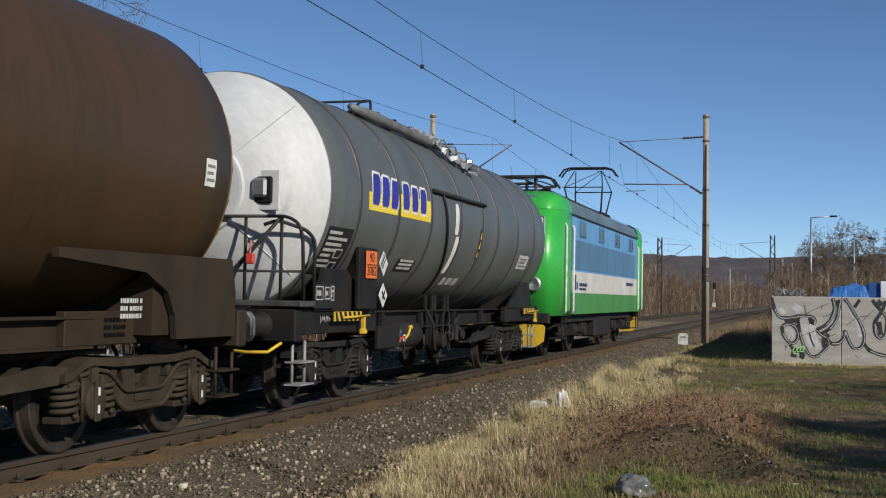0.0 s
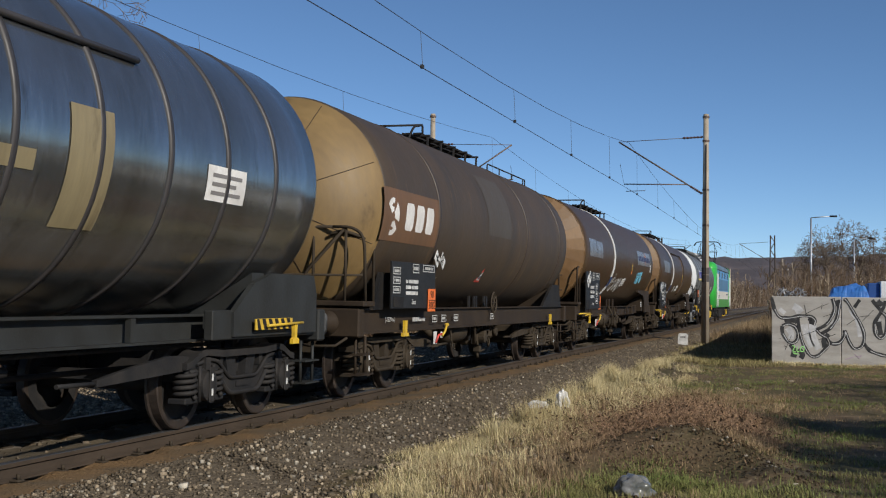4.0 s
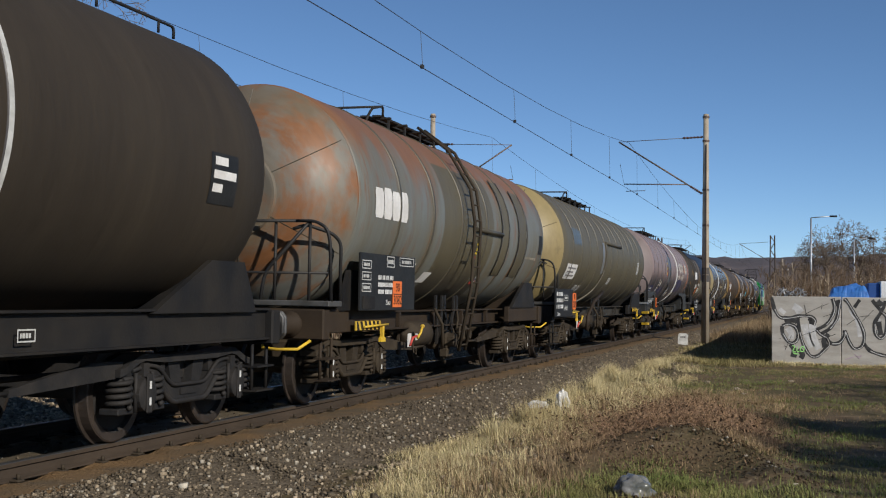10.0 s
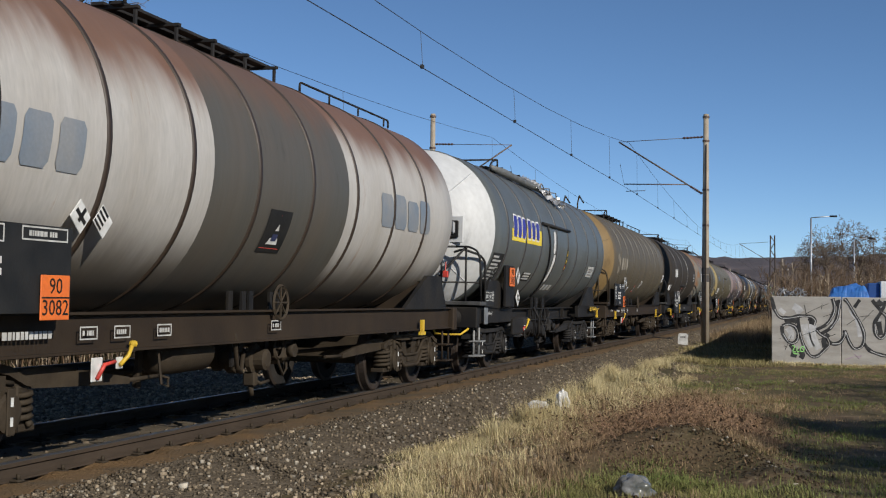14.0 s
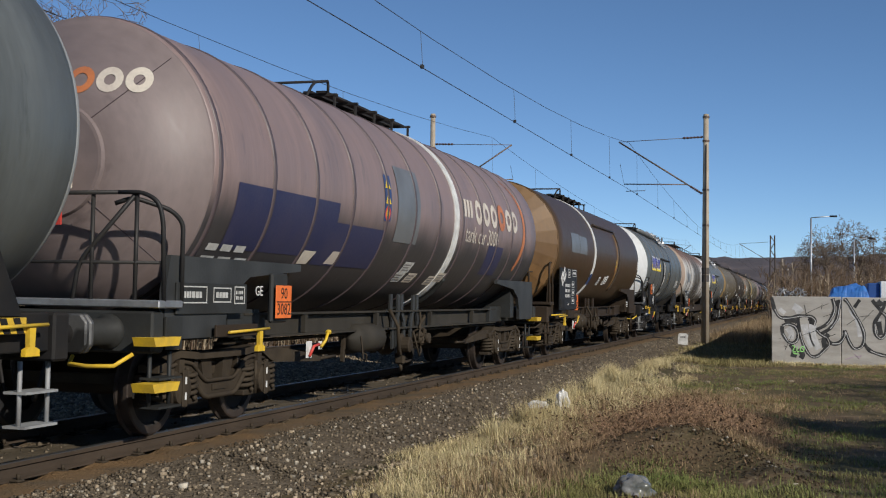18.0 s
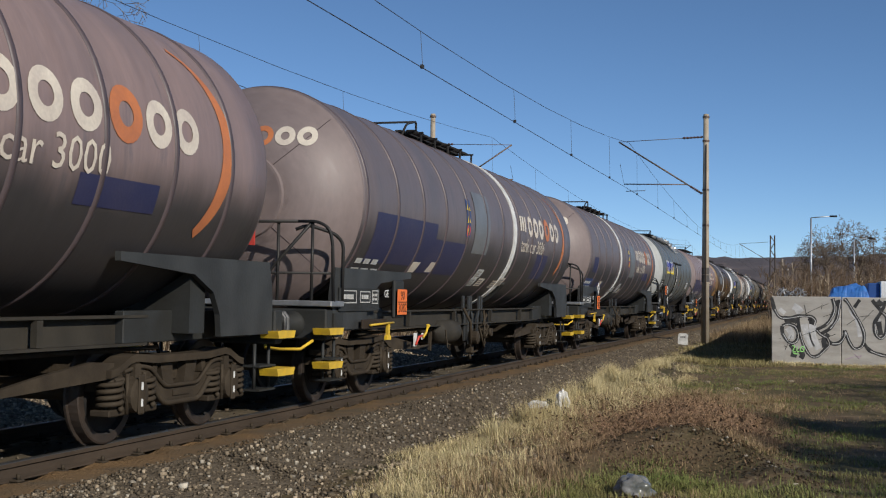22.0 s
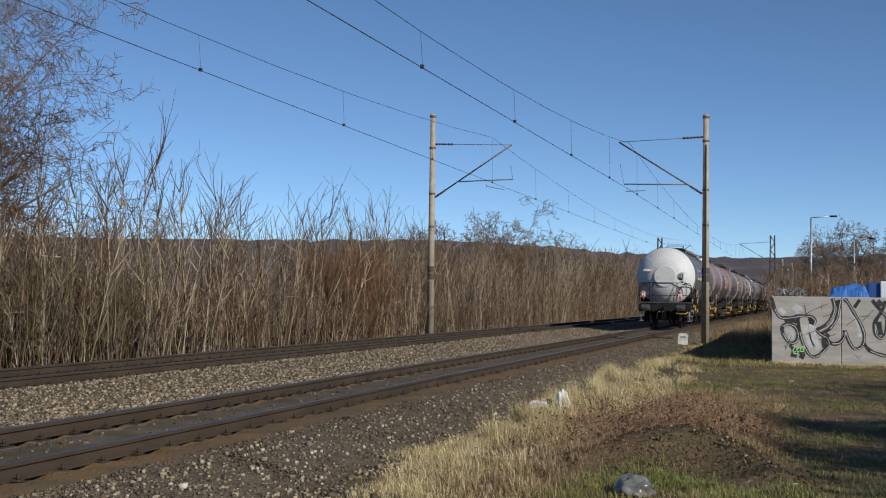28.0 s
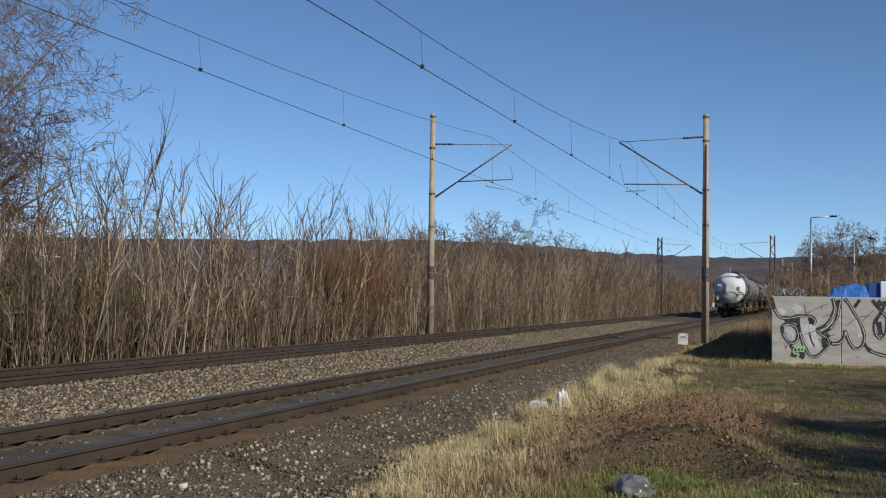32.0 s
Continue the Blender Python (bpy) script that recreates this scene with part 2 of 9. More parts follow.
cols = sorted({p for p, _ in PROFILE} | {round(q + d, 3) for q in RAILS_AT for d in (-0.24, -0.14, -0.07, 0.0, 0.07, 0.14, 0.24)}, reverse=True)
rows = [-80 + 4 * i for i in range(21)] + [4.0 + 0.1 * i for i in range(420)] + [46.0 + 0.3 * i for i in range(80)] + [70.0 + 5 * i for i in range(80)]
V, F, slots = [], [], []
for y in rows:
    mid = max(0.0, -math.cos(2 * math.pi * (y - 5.2) / 0.6)) ** 0.7 if 4 < y < 46 else 0.3
    for x in cols:
        z = float(np.interp(-x, [-p for p, _ in PROFILE], [q for _, q in PROFILE]))
        gap = min(abs(x - q) for q in RAILS_AT)
        z -= 0.085 * mid * math.exp(-(gap / 0.15) ** 2) * (0.75 + 0.5 * noise.noise((x, y * 1.3, 6)))
        V.append((x + 0.05 * noise.noise((x * 2, y, 1)) * (gap > 0.3), y, z + 0.02 * noise.noise((x * 4, y * 4, 2))))
nc = len(cols)
for j in range(len(rows) - 1):
    for i in range(nc - 1):
        k = j * nc + i
        F.append((k, k + nc, k + nc + 1, k + 1))
        m = (cols[i] + cols[i + 1]) / 2
        slots.append(1 if 0.62 < m < 1.3 or -1.05 < m < -0.62 else 2 if abs(m) < 0.62 or abs(m - FAR) < 0.7 else 0)
ballast = tagged(big_mesh("ballast_bed", np.array(V), np.array(F), [M_BALLAST, M_RUSTBALLAST, M_FINES], slots=slots, smooth=True), "grey stone ballast bed under two railway tracks", "ballast", kind="structure")

RAIL = [(-0.036, -0.006), (-0.030, 0), (0.030, 0), (0.036, -0.006), (0.034, -0.040), (0.010, -0.052), (0.010, -0.118), (0.062, -0.136), (0.062, -0.150), (-0.062, -0.150),
        (-0.062, -0.136), (-0.010, -0.118), (-0.010, -0.052), (-0.034, -0.040)]


def rail_mesh(bm):
    a = [bm.verts.new((u, -90, v)) for u, v in RAIL]
    b = [bm.verts.new((u, 420, v)) for u, v in RAIL]
    for k in range(len(RAIL)):
        f = bm.faces.new((a[k], a[(k + 1) % len(RAIL)], b[(k + 1) % len(RAIL)], b[k]))
        f.material_index = 1 if k in (0, 1, 2) else 0
    bm.faces.new(a[::-1])
    bm.faces.new(b)
    bmesh.ops.recalc_face_normals(bm, faces=bm.faces)


def sleeper_mesh(bm):
    prism(bm, [(-1.3, -0.36), (1.3, -0.36), (1.3, -0.19), (1.25, -0.165), (0.55, -0.165), (0.4, -0.185), (-0.4, -0.185), (-0.55, -0.165), (-1.25, -0.165), (-1.3, -0.19)], -0.13, 0.13, "y")


def clip_mesh(bm):
    box(bm, -0.17, 0.17, -0.08, 0.08, -0.166, -0.151)
    for s in (-1, 1):
        box(bm, s * 0.105 - 0.045, s * 0.105 + 0.045, -0.045, 0.045, -0.151, -0.128, 0.008)
        tube(bm, [(s * 0.115, 0, -0.13), (s * 0.115, 0, -0.085)], 0.018, 6)


def track(cx, label):
    tr = tagged(new("railway_track"), label, "track", group="railway tracks", kind="structure")
    tr.matrix_basis = pose(cx, 0, 0, 0, CANT, 0)
    me = shared("rail", rail_mesh)
    if not me.materials:
        me.materials.append(M_RAILSIDE)
        me.materials.append(M_RAILTOP)
    for s in (-1, 1):
        obj("rail", me, tr, label="rusty steel rail with a polished top", at=(s * 0.7525, 0, 0))
    for k in range(140):
        y = 5.2 + 0.6 * k
        obj("sleeper", shared("sleeper", sleeper_mesh), tr, M_SLEEPER, at=(0, y, 0))
        if k < 75:
            for s in (-1, 1):
                obj("rail_fastening", shared("fastening", clip_mesh), tr, M_GREASE, at=(s * 0.7525, y, 0))
    return tr


track(0, "railway track with rusty rails on concrete sleepers, used by the train")
track(FAR, "empty second railway track with rusty rails beside the first")

# bond cables across the rails
M_CABLE = plain("black_cable_rubber", (0.02, 0.02, 0.02), 0.6)
for x, y in ((-6.65, 57.0), (-6.4, 64.0), (-0.6, 47.5), (0.9, 49.0)):
    bm = bmesh.new()
    tube(bm, [(x - 0.3, y, -0.16), (x - 0.2, y, -0.02), (x - 0.05, y + 0.1, 0.04), (x + 0.1, y + 0.1, -0.12), (x + 0.9, y - 0.6, -0.15)], 0.022, 6)
    tagged(part("bond_cable", bm, M_CABLE, None), "black bond cable looped over a rail", "cable", group="bond cables")

# ---- overhead line ----
M_CONCRETE = material("pale_weathered_concrete", (0.40, 0.345, 0.27), (0.30, 0.25, 0.19), 0.9, big=2.5, fine=30, bump=0.4)
M_MASTDARK = material("dark_band_paint", (0.05, 0.045, 0.045), (0.08, 0.07, 0.06), 0.8)
M_STEELDARK = material("dark_galvanised_cantilever", (0.10, 0.085, 0.075), (0.16, 0.10, 0.07), 0.6, 0.4)
M_INSUL = plain("brown_glazed_insulator", (0.10, 0.05, 0.035), 0.3)
M_CHANNEL = material("brown_weathered_channel_steel", (0.17, 0.125, 0.085), (0.11, 0.08, 0.058), 0.8, big=2)
M_LATTICE = material("dark_rusty_lattice_steel", (0.06, 0.043, 0.034), (0.04, 0.03, 0.025), 0.8)
M_WIRE = material("dark_overhead_wire", (0.05, 0.05, 0.055), (0.07, 0.065, 0.06), 0.5, 0.6)


def insulator(bm, a, b, r=0.06, n=6):
    a, b = Vector(a), Vector(b)
    pts, rad = [], []
    for k in range(n * 2 + 1):
        pts.append(a.lerp(b, k / (n * 2)))
        rad.append(r if k % 2 else r * 0.45)
    tube(bm, pts, r, 8, radii=rad)


def concrete_mast(x, y, height, toward, label, drop=0.0):
    """A tapered concrete mast with a cantilever that reaches over the track; toward is +1 or -1 along x."""
    mast = tagged(new("catenary_mast"), label, "catenary mast", group="overhead line masts")
    mast.location = (x, y, -0.45)
    s = toward
    bm = bmesh.new()
    tube(bm, [(0, 0, 0), (0, 0, height)], 0.15, 14, radii=[0.165, 0.105])
    part("pole", bm, M_CONCRETE, mast)
    for z in (2.75, 3.05):
        bm = bmesh.new()
        lathe(bm, [(z - 0.14, 0.156), (z + 0.14, 0.154)], 14, "z")
        part("painted_band", bm, M_MASTDARK, mast, "dark weathered band")
    for z in (height - 0.12, 6.35, 8.35, 4.9):
        bm = bmesh.new()
        lathe(bm, [(z - 0.04, 0.14), (z + 0.04, 0.14)], 14, "z")
        part("steel_collar", bm, M_STEELDARK, mast)
    foot, tip, stay = Vector((s * 0.14, 0, 6.2)), Vector((s * 3.55, 0, 8.4)), Vector((s * 0.12, 0, 8.52))
    bm = bmesh.new()
    insulator(bm, foot, foot.lerp(tip, 0.14))
    part("insulator", bm, M_INSUL, mast)
    bm = bmesh.new()
    tube(bm, [foot.lerp(tip, 0.14), tip], 0.032, 8)
    part("cantilever_tube", bm, M_STEELDARK, mast)
    bm = bmesh.new()
    insulator(bm, stay, stay.lerp(tip, 0.24), 0.05)
    part("insulator", bm, M_INSUL, mast)
    bm = bmesh.new()
    tube(bm, [stay.lerp(tip, 0.24), tip], 0.014, 6)
    part("stay_rod", bm, M_STEELDARK, mast)
    bm = bmesh.new()
    low = foot.lerp(tip, 0.30 - drop * 0.45)
    low_end = low + Vector((s * (2.45 + drop * 0.5), 0, 0.06))
    tube(bm, [low, low_end], 0.024, 8)
    part("registration_arm", bm, M_STEELDARK, mast)
    bm = bmesh.new()
    tube(bm, [(s * 2.45, 0, 6.72 - drop), (s * 2.45, 0, 6.64 - drop), (s * 3.25, 0, 6.48 - drop * 0.5)], 0.015, 6)
    part("steady_arm", bm, M_STEELDARK, mast)
    bm = bmesh.new()
    tube(bm, [low_end, tip + Vector((s * -0.05, 0, -0.9))], 0.008, 5)
    part("dropper_wire", bm, M_WIRE, mast)
    return mast


rm = concrete_mast(3.02, 49.2, 9.45, -1, "pale concrete overhead line mast with a steel cantilever over the track", 0.28)
bm = bmesh.new()
tube(bm, [(0.03, -0.175, 0.1), (0.03, -0.135, 8.2)], 0.022, 6)
part("earthing_conduit", bm, M_CHANNEL, rm, "brown steel conduit along the mast")
concrete_mast(-8.66, 49.2, 9.85, 1, "pale concrete overhead line mast with a dark painted band")


def lattice_mast(x, y, h, toward):
    mast = tagged(new("lattice_mast"), "rusty steel lattice overhead line mast in the distance", "catenary mast", group="distant lattice masts")
    mast.location = (x, y, -0.6)

    def legs(bm):
        for sx in (-1, 1):
            for sy in (-1, 1):
                tube(bm, [(sx * 0.34, sy * 0.34, 0), (sx * 0.22, sy * 0.22, h)], 0.065, 4)
    bm = bmesh.new()
    legs(bm)
    part("legs", bm, M_LATTICE, mast)
    bm = bmesh.new()
    n = 12
    for k in range(n):
        z0, z1 = h * k / n, h * (k + 1) / n
        for a, b in (((-1, -1), (1, -1)), ((-1, 1), (1, 1)), ((-1, -1), (-1, 1)), ((1, -1), (1, 1))):
            w0, w1 = 0.34 - 0.12 * k / n, 0.34 - 0.12 * (k + 1) / n
            if k % 2:
                a, b = b, a
            tube(bm, [(a[0] * w0, a[1] * w0, z0), (b[0] * w1, b[1] * w1, z1)], 0.04, 4)
    part("bracing", bm, M_LATTICE, mast)
    bm = bmesh.new()
    tube(bm, [(toward * 0.15, 0, 6.4), (toward * 3.6, 0, 8.5)], 0.035, 5)
    part("cantilever_tube", bm, M_STEELDARK, mast)
    bm = bmesh.new()
    tube(bm, [(toward * 0.15, 0, 8.7), (toward * 3.6, 0, 8.5)], 0.02, 4)
    part("stay_rod", bm, M_STEELDARK, mast)


lattice_mast(3.37, 137, 9.4, -1)
lattice_mast(-9.52, 141, 9.4, 1)
for x, y in ((-9.0, 205), (3.2, 205), (-9.0, 268), (3.3, 262)):
    bm = bmesh.new()
    tube(bm, [(x, y, -0.6), (x, y, 8.6)], 0.15, 8, radii=[0.17, 0.12])
    tagged(part("distant_mast", bm, M_CONCRETE, None), "pale concrete overhead line mast far along the track", "catenary mast", group="distant concrete masts")

SPANS = [-16.0, 49.2, 137.0, 205.0, 268.0]


def overhead(cx, heights, hang_z, sag, first, gap, label):
    """Contact wire, sagging messenger and droppers of one track."""
    line = tagged(new("overhead_line"), label, "overhead wires", group="overhead lines")
    bm = bmesh.new()
    tube(bm, [(cx, y, z) for y, z in zip(SPANS, heights)], 0.009, 5)
    part("contact_wire", bm, M_WIRE, line)
    bm = bmesh.new()
    pts = []
    drops = []
    for i, (a, b) in enumerate(zip(SPANS, SPANS[1:])):
        for k in range(12):
            f = k / 12
            x = cx
            z = hang_z - sag * 4 * f * (1 - f)
            pts.append((x, a + (b - a) * f, z))
        y = a + (first - a) % gap
        while y < b:
            f = (y - a) / (b - a)
            drops.append((cx, y, hang_z - sag * 4 * f * (1 - f), heights[i] + (heights[i + 1] - heights[i]) * f))
            y += gap
    tube(bm, pts, 0.0075, 5)
    part("messenger_wire", bm, M_WIRE, line)
    for x, y, z, contact_z in drops:
        bm = bmesh.new()
        tube(bm, [(x, y, z), (x + 0.02, y + 0.1, contact_z)], 0.005, 4)
        box(bm, x - 0.02, x + 0.04, y + 0.06, y + 0.14, contact_z - 0.02, contact_z + 0.05)
        part("dropper", bm, M_WIRE, line)
    return line


overhead(-0.1, (5.48, 5.97, 5.9, 5.9, 5.9), 7.9, 1.5, 21.3, 7.55, "dark contact wire and messenger wire hung over the near track")
overhead(FAR + 0.05, (6.38, 6.36, 6.3, 6.3, 6.3), 8.3, 1.22, 23.45, 8.6, "dark contact wire and messenger wire hung over the second track")

# ---- graffiti wall ----
M_WALL = material("grey_shuttered_concrete", (0.46, 0.44, 0.405), (0.36, 0.34, 0.31), 0.9, big=1.8, fine=22, stretch=(0.6, 1, 3), bump=0.4, spots=(0.27, 0.24, 0.2), spot_at=0.62)
M_INK = material("black_mark_and_shadow_paint", (0.02, 0.02, 0.022), (0.05, 0.05, 0.05), 0.7, big=6)
M_CHROME = material("silver_spray_paint", (0.62, 0.62, 0.62), (0.42, 0.42, 0.42), 0.5, big=5)
M_LIME = material("lime_spray_paint", (0.35, 0.75, 0.25), (0.3, 0.6, 0.2), 0.6)
M_PURPLE = material("faded_purple_spray_paint", (0.36, 0.2, 0.4), (0.42, 0.34, 0.4), 0.7)
WALL_Y = 35.0
wall = tagged(new("concrete_wall"), "grey concrete wall of upright panels covered with black and silver graffiti", "wall", kind="structure")
wall.location = (0, WALL_Y, 0)
px = [5.98, 7.86, 9.74, 11.62, 13.5, 15.38, 17.26, 19.14]
for k, (a, b) in enumerate(zip(px, px[1:])):
    bm = bmesh.new()
    box(bm, a + 0.008, b - 0.008, 0, 0.16, -0.6, 1.545 - 0.006 * (k % 2), 0.012)
    part("wall_panel", bm, M_WALL, wall)
side = [35.16 + 1.9 * k for k in range(14)]
for k, (a, b) in enumerate(zip(side, side[1:])):
    bm = bmesh.new()
    box(bm, 5.985, 6.14, a - WALL_Y + 0.008, b - WALL_Y - 0.008, -0.6, 1.53, 0.012)
    part("wall_panel", bm, M_WALL, wall)


def stroke(points, w, mat, name="graffiti_stroke", proud=0.003, closed=False):
    """A painted line on the wall's face: points of (x, z) smoothed into a ribbon."""
    pts = [Vector((x, 0, z)) for x, z in points]
    if closed:
        pts.append(pts[0])
    fine = []
    for i in range(len(pts) - 1):
        p0, p1, p2, p3 = pts[max(i - 1, 0)], pts[i], pts[i + 1], pts[min(i + 2, len(pts) - 1)]
        for k in range(6):
            t = k / 6
            fine.append(0.5 * (2 * p1 + (p2 - p0) * t + (2 * p0 - 5 * p1 + 4 * p2 - p3) * t * t + (3 * p1 - p0 - 3 * p2 + p3) * t ** 3))
    fine.append(pts[-1])
    V, F = [], []
    for i, p in enumerate(fine):
        d = (fine[min(i + 1, len(fine) - 1)] - fine[max(i - 1, 0)]).normalized()
        nrm = Vector((-d.z, 0, d.x))
        ww = w * (0.85 + 0.3 * noise.noise((p.x * 5, p.z * 5, 3)))
        for s in (-1, 1):
            V.append((p.x + nrm.x * ww * s, -proud, p.z + nrm.z * ww * s))
    for i in range(len(fine) - 1):
        F.append((2 * i, 2 * i + 2, 2 * i + 3, 2 * i + 1))
    return soup(name, V, F, mat, wall)


def wallpt(u, v):
    """u, v: a grid of 5 mm steps across the wall from its edge and down from its top."""
    return (5.99 + (u / 3 - 26) * 0.01505, 1.54 - (v / 3 - 165) * 0.016)


def strokes(lists, w, mat, proud):
    for pts in lists:
        stroke([wallpt(*p) for p in pts], w, mat, proud=proud)


strokes([[(165, 660), (185, 690), (180, 720)], [(195, 545), (215, 555), (235, 580)], [(250, 640), (270, 700), (295, 760)], [(300, 640), (300, 700), (330, 770)]], 0.11, M_CHROME, 0.002)
strokes([[(500, 560), (535, 620), (550, 700)], [(400, 640), (440, 600)], [(640, 600), (650, 640)], [(120, 560), (150, 585)]], 0.07, M_CHROME, 0.002)
OUTLINE = [
    [(78, 500), (92, 560), (112, 595), (135, 608), (180, 606), (230, 597), (285, 598), (310, 618), (303, 645)],
    [(135, 650), (138, 690), (168, 735), (205, 735), (220, 700), (205, 655), (165, 640), (135, 650)],
    [(220, 605), (228, 680), (250, 750), (285, 803), (322, 806), (362, 772), (385, 745), (375, 712), (340, 690), (318, 668)],
    [(318, 668), (370, 640), (400, 600), (415, 550), (405, 503)], [(340, 690), (390, 660), (425, 610), (438, 550), (446, 508)],
    [(365, 700), (400, 738), (440, 733), (466, 700), (470, 672), (490, 722), (520, 762), (560, 746), (571, 690), (550, 630), (520, 580), (490, 530), (468, 503)],
    [(570, 735), (600, 770), (640, 786), (690, 796), (740, 790)], [(548, 508), (520, 548)], [(613, 508), (660, 560), (682, 512)],
    [(660, 570), (625, 630), (630, 682), (655, 706), (682, 680), (688, 600), (662, 570)], [(720, 510), (760, 600), (750, 700), (800, 780)], [(860, 510), (830, 640), (900, 760)]]
strokes(OUTLINE, 0.055, M_INK, 0.004)
strokes([[(150, 632), (185, 620), (215, 628)], [(278, 606), (298, 618), (292, 640)], [(180, 745), (200, 780), (195, 815)], [(225, 770), (245, 800), (235, 820)], [(645, 620), (658, 690)], [(425, 512), (436, 540)], [(385, 690), (360, 720), (365, 760)], [(640, 512), (665, 535)]], 0.085, M_INK, 0.003)
strokes([[(q[0] + 3, q[1] + 2) for q in line[1:]] for line in OUTLINE if len(line) > 4], 0.011, M_CHROME, 0.006)
strokes([[(188, 755), (203, 758), (192, 785), (210, 786)], [(218, 758), (214, 780), (228, 786)], [(240, 758), (232, 780), (250, 782), (252, 760), (240, 758)], [(195, 795), (225, 798)]], 0.016, M_LIME, 0.007)
strokes([[(470, 820), (520, 805), (555, 800)], [(540, 815), (560, 795)], [(520, 790), (545, 815)]], 0.012, M_PURPLE, 0.004)
# thin black lines painted on the wall as cast shadows of twigs
strokes([[(255, 590), (300, 565), (382, 530)], [(345, 560), (350, 530)], [(240, 700), (320, 672)], [(120, 715), (128, 722)], [(145, 755), (158, 762)], [(355, 600), (410, 580)], [(480, 640), (540, 600), (600, 590)], [(560, 620), (620, 560)], [(330, 720), (420, 690)],
         [(150, 780), (185, 700)], [(255, 540), (265, 590)]], 0.008, M_INK, 0.005)

# razor wire tangle on the wall's corner
bm = bmesh.new()
pts = []
for k in range(120):
    a = k * 0.62
    pts.append((6.15 + k * 0.0065 + 0.05 * math.sin(k * 1.7), 0.35 + 0.16 * math.sin(a) + 0.05 * noise.noise((k * 0.3, 0, 0)), 1.63 + 0.17 * math.cos(a) * (0.6 + 0.4 * math.sin(k * 0.09))))
tube(bm, [Vector(p) + Vector((0, WALL_Y, 0)) for p in pts], 0.012, 4)
tagged(part("razor_wire", bm, M_GALV, None), "tangled coil of grey razor wire on the wall top", "wire")

# tarpaulin-covered stack, white container behind the wall
M_TARP = material("blue_tarpaulin", (0.05, 0.2, 0.55), (0.035, 0.13, 0.40), 0.45, big=2, fine=8, bump=0.4, depth=0.05)
M_CONT = material("white_container_steel", (0.75, 0.75, 0.73), (0.6, 0.6, 0.58), 0.5, big=2)
stack = tagged(new("covered_stack"), "stack of goods under a crumpled blue tarpaulin behind the wall", "stack")
bm = bmesh.new()
box(bm, 7.75, 8.8, 41.6, 43.2, -0.45, 1.5, 0.03)
part("crate", bm, M_GREASE, stack)
nxs, nys = 26, 12
V, F = [], []
for j in range(nys):
    for i in range(nxs):
        u, v = i / (nxs - 1), j / (nys - 1)
        edge = max(abs(2 * u - 1) ** 5, abs(2 * v - 1) ** 5)
        V.append((7.52 + 1.45 * u, 41.4 + 2.0 * v, 2.02 - 0.7 * edge - 0.2 * (1 - u) ** 2 + 0.13 * noise.noise((u * 5, v * 4, 2)) + 0.05 * noise.noise((u * 13, v * 9, 5))))
for j in range(nys - 1):
    for i in range(nxs - 1):
        a = j * nxs + i
        F.append((a, a + 1, a + nxs + 1, a + nxs))
tp = soup("tarpaulin", V, F, M_TARP, stack)
tp.modifiers.new("thickness", "SOLIDIFY").thickness = 0.02
cont = tagged(new("white_container"), "white steel container with a dark blue end behind the wall", "container")
bm = bmesh.new()
box(bm, 9.29, 14.0, 42.2, 44.6, -0.4, 2.12, 0.03)
part("body", bm, M_CONT, cont)
bm = bmesh.new()
box(bm, 8.9, 9.28, 42.3, 44.5, -0.4, 2.06, 0.03)
part("end_box", bm, material("dark_blue_sheet", (0.03, 0.09, 0.28), None, 0.5), cont, "dark blue end")

# marker post with three worn black strokes
post = tagged(new("marker_post"), "small white lineside marker plate with black marks on a stump", "marker")
post.location = (2.5, 45.5, -0.4)
bm = bmesh.new()
box(bm, -0.06, 0.06, -0.05, 0.05, 0, 0.3, 0.01)
part("stump", bm, M_CONCRETE, post)
bm = bmesh.new()
prism(bm, [(-0.19, 0.16), (0.17, 0.12), (0.19, 0.5), (0.12, 0.56), (-0.12, 0.57), (-0.18, 0.5)], -0.09, -0.055, "y")
part("plate", bm, M_WHITE, post)
for x in (-0.07, 0.0, 0.07):
    bm = bmesh.new()
    box(bm, x - 0.018, x + 0.018, -0.096, -0.09, 0.38, 0.46)
    part("mark", bm, M_INK, post, "black mark")


# street lamps behind the wall
def street_lamp(x, y, h, arm):
    lamp = tagged(new("street_lamp"), "tall grey street lamp with a single arm beyond the wall", "street lamp", group="street lamps")
    lamp.location = (x, y, -0.5)
    bm = bmesh.new()
    tube(bm, [(0, 0, 0), (0, 0, h)], 0.1, 8, radii=[0.12, 0.07])
    part("pole", bm, M_GALV, lamp)
    bm = bmesh.new()
    tube(bm, [(0, 0, h), (arm * 0.3, 0, h + 0.05), (arm, 0, h + 0.12)], 0.05, 6)
    part("arm", bm, M_GALV, lamp)
    bm = bmesh.new()
    box(bm, arm - 0.1, arm + 0.5, -0.15, 0.15, h + 0.05, h + 0.2, 0.04)
    part("lamp_head", bm, M_BLACK, lamp)


street_lamp(7.35, 110, 9.4, 1.7)
street_lamp(11.7, 130, 8.5, 1.4)
street_lamp(17.0, 178, 8.2, 1.6)
street_lamp(18.6, 170, 7.6, 1.4)

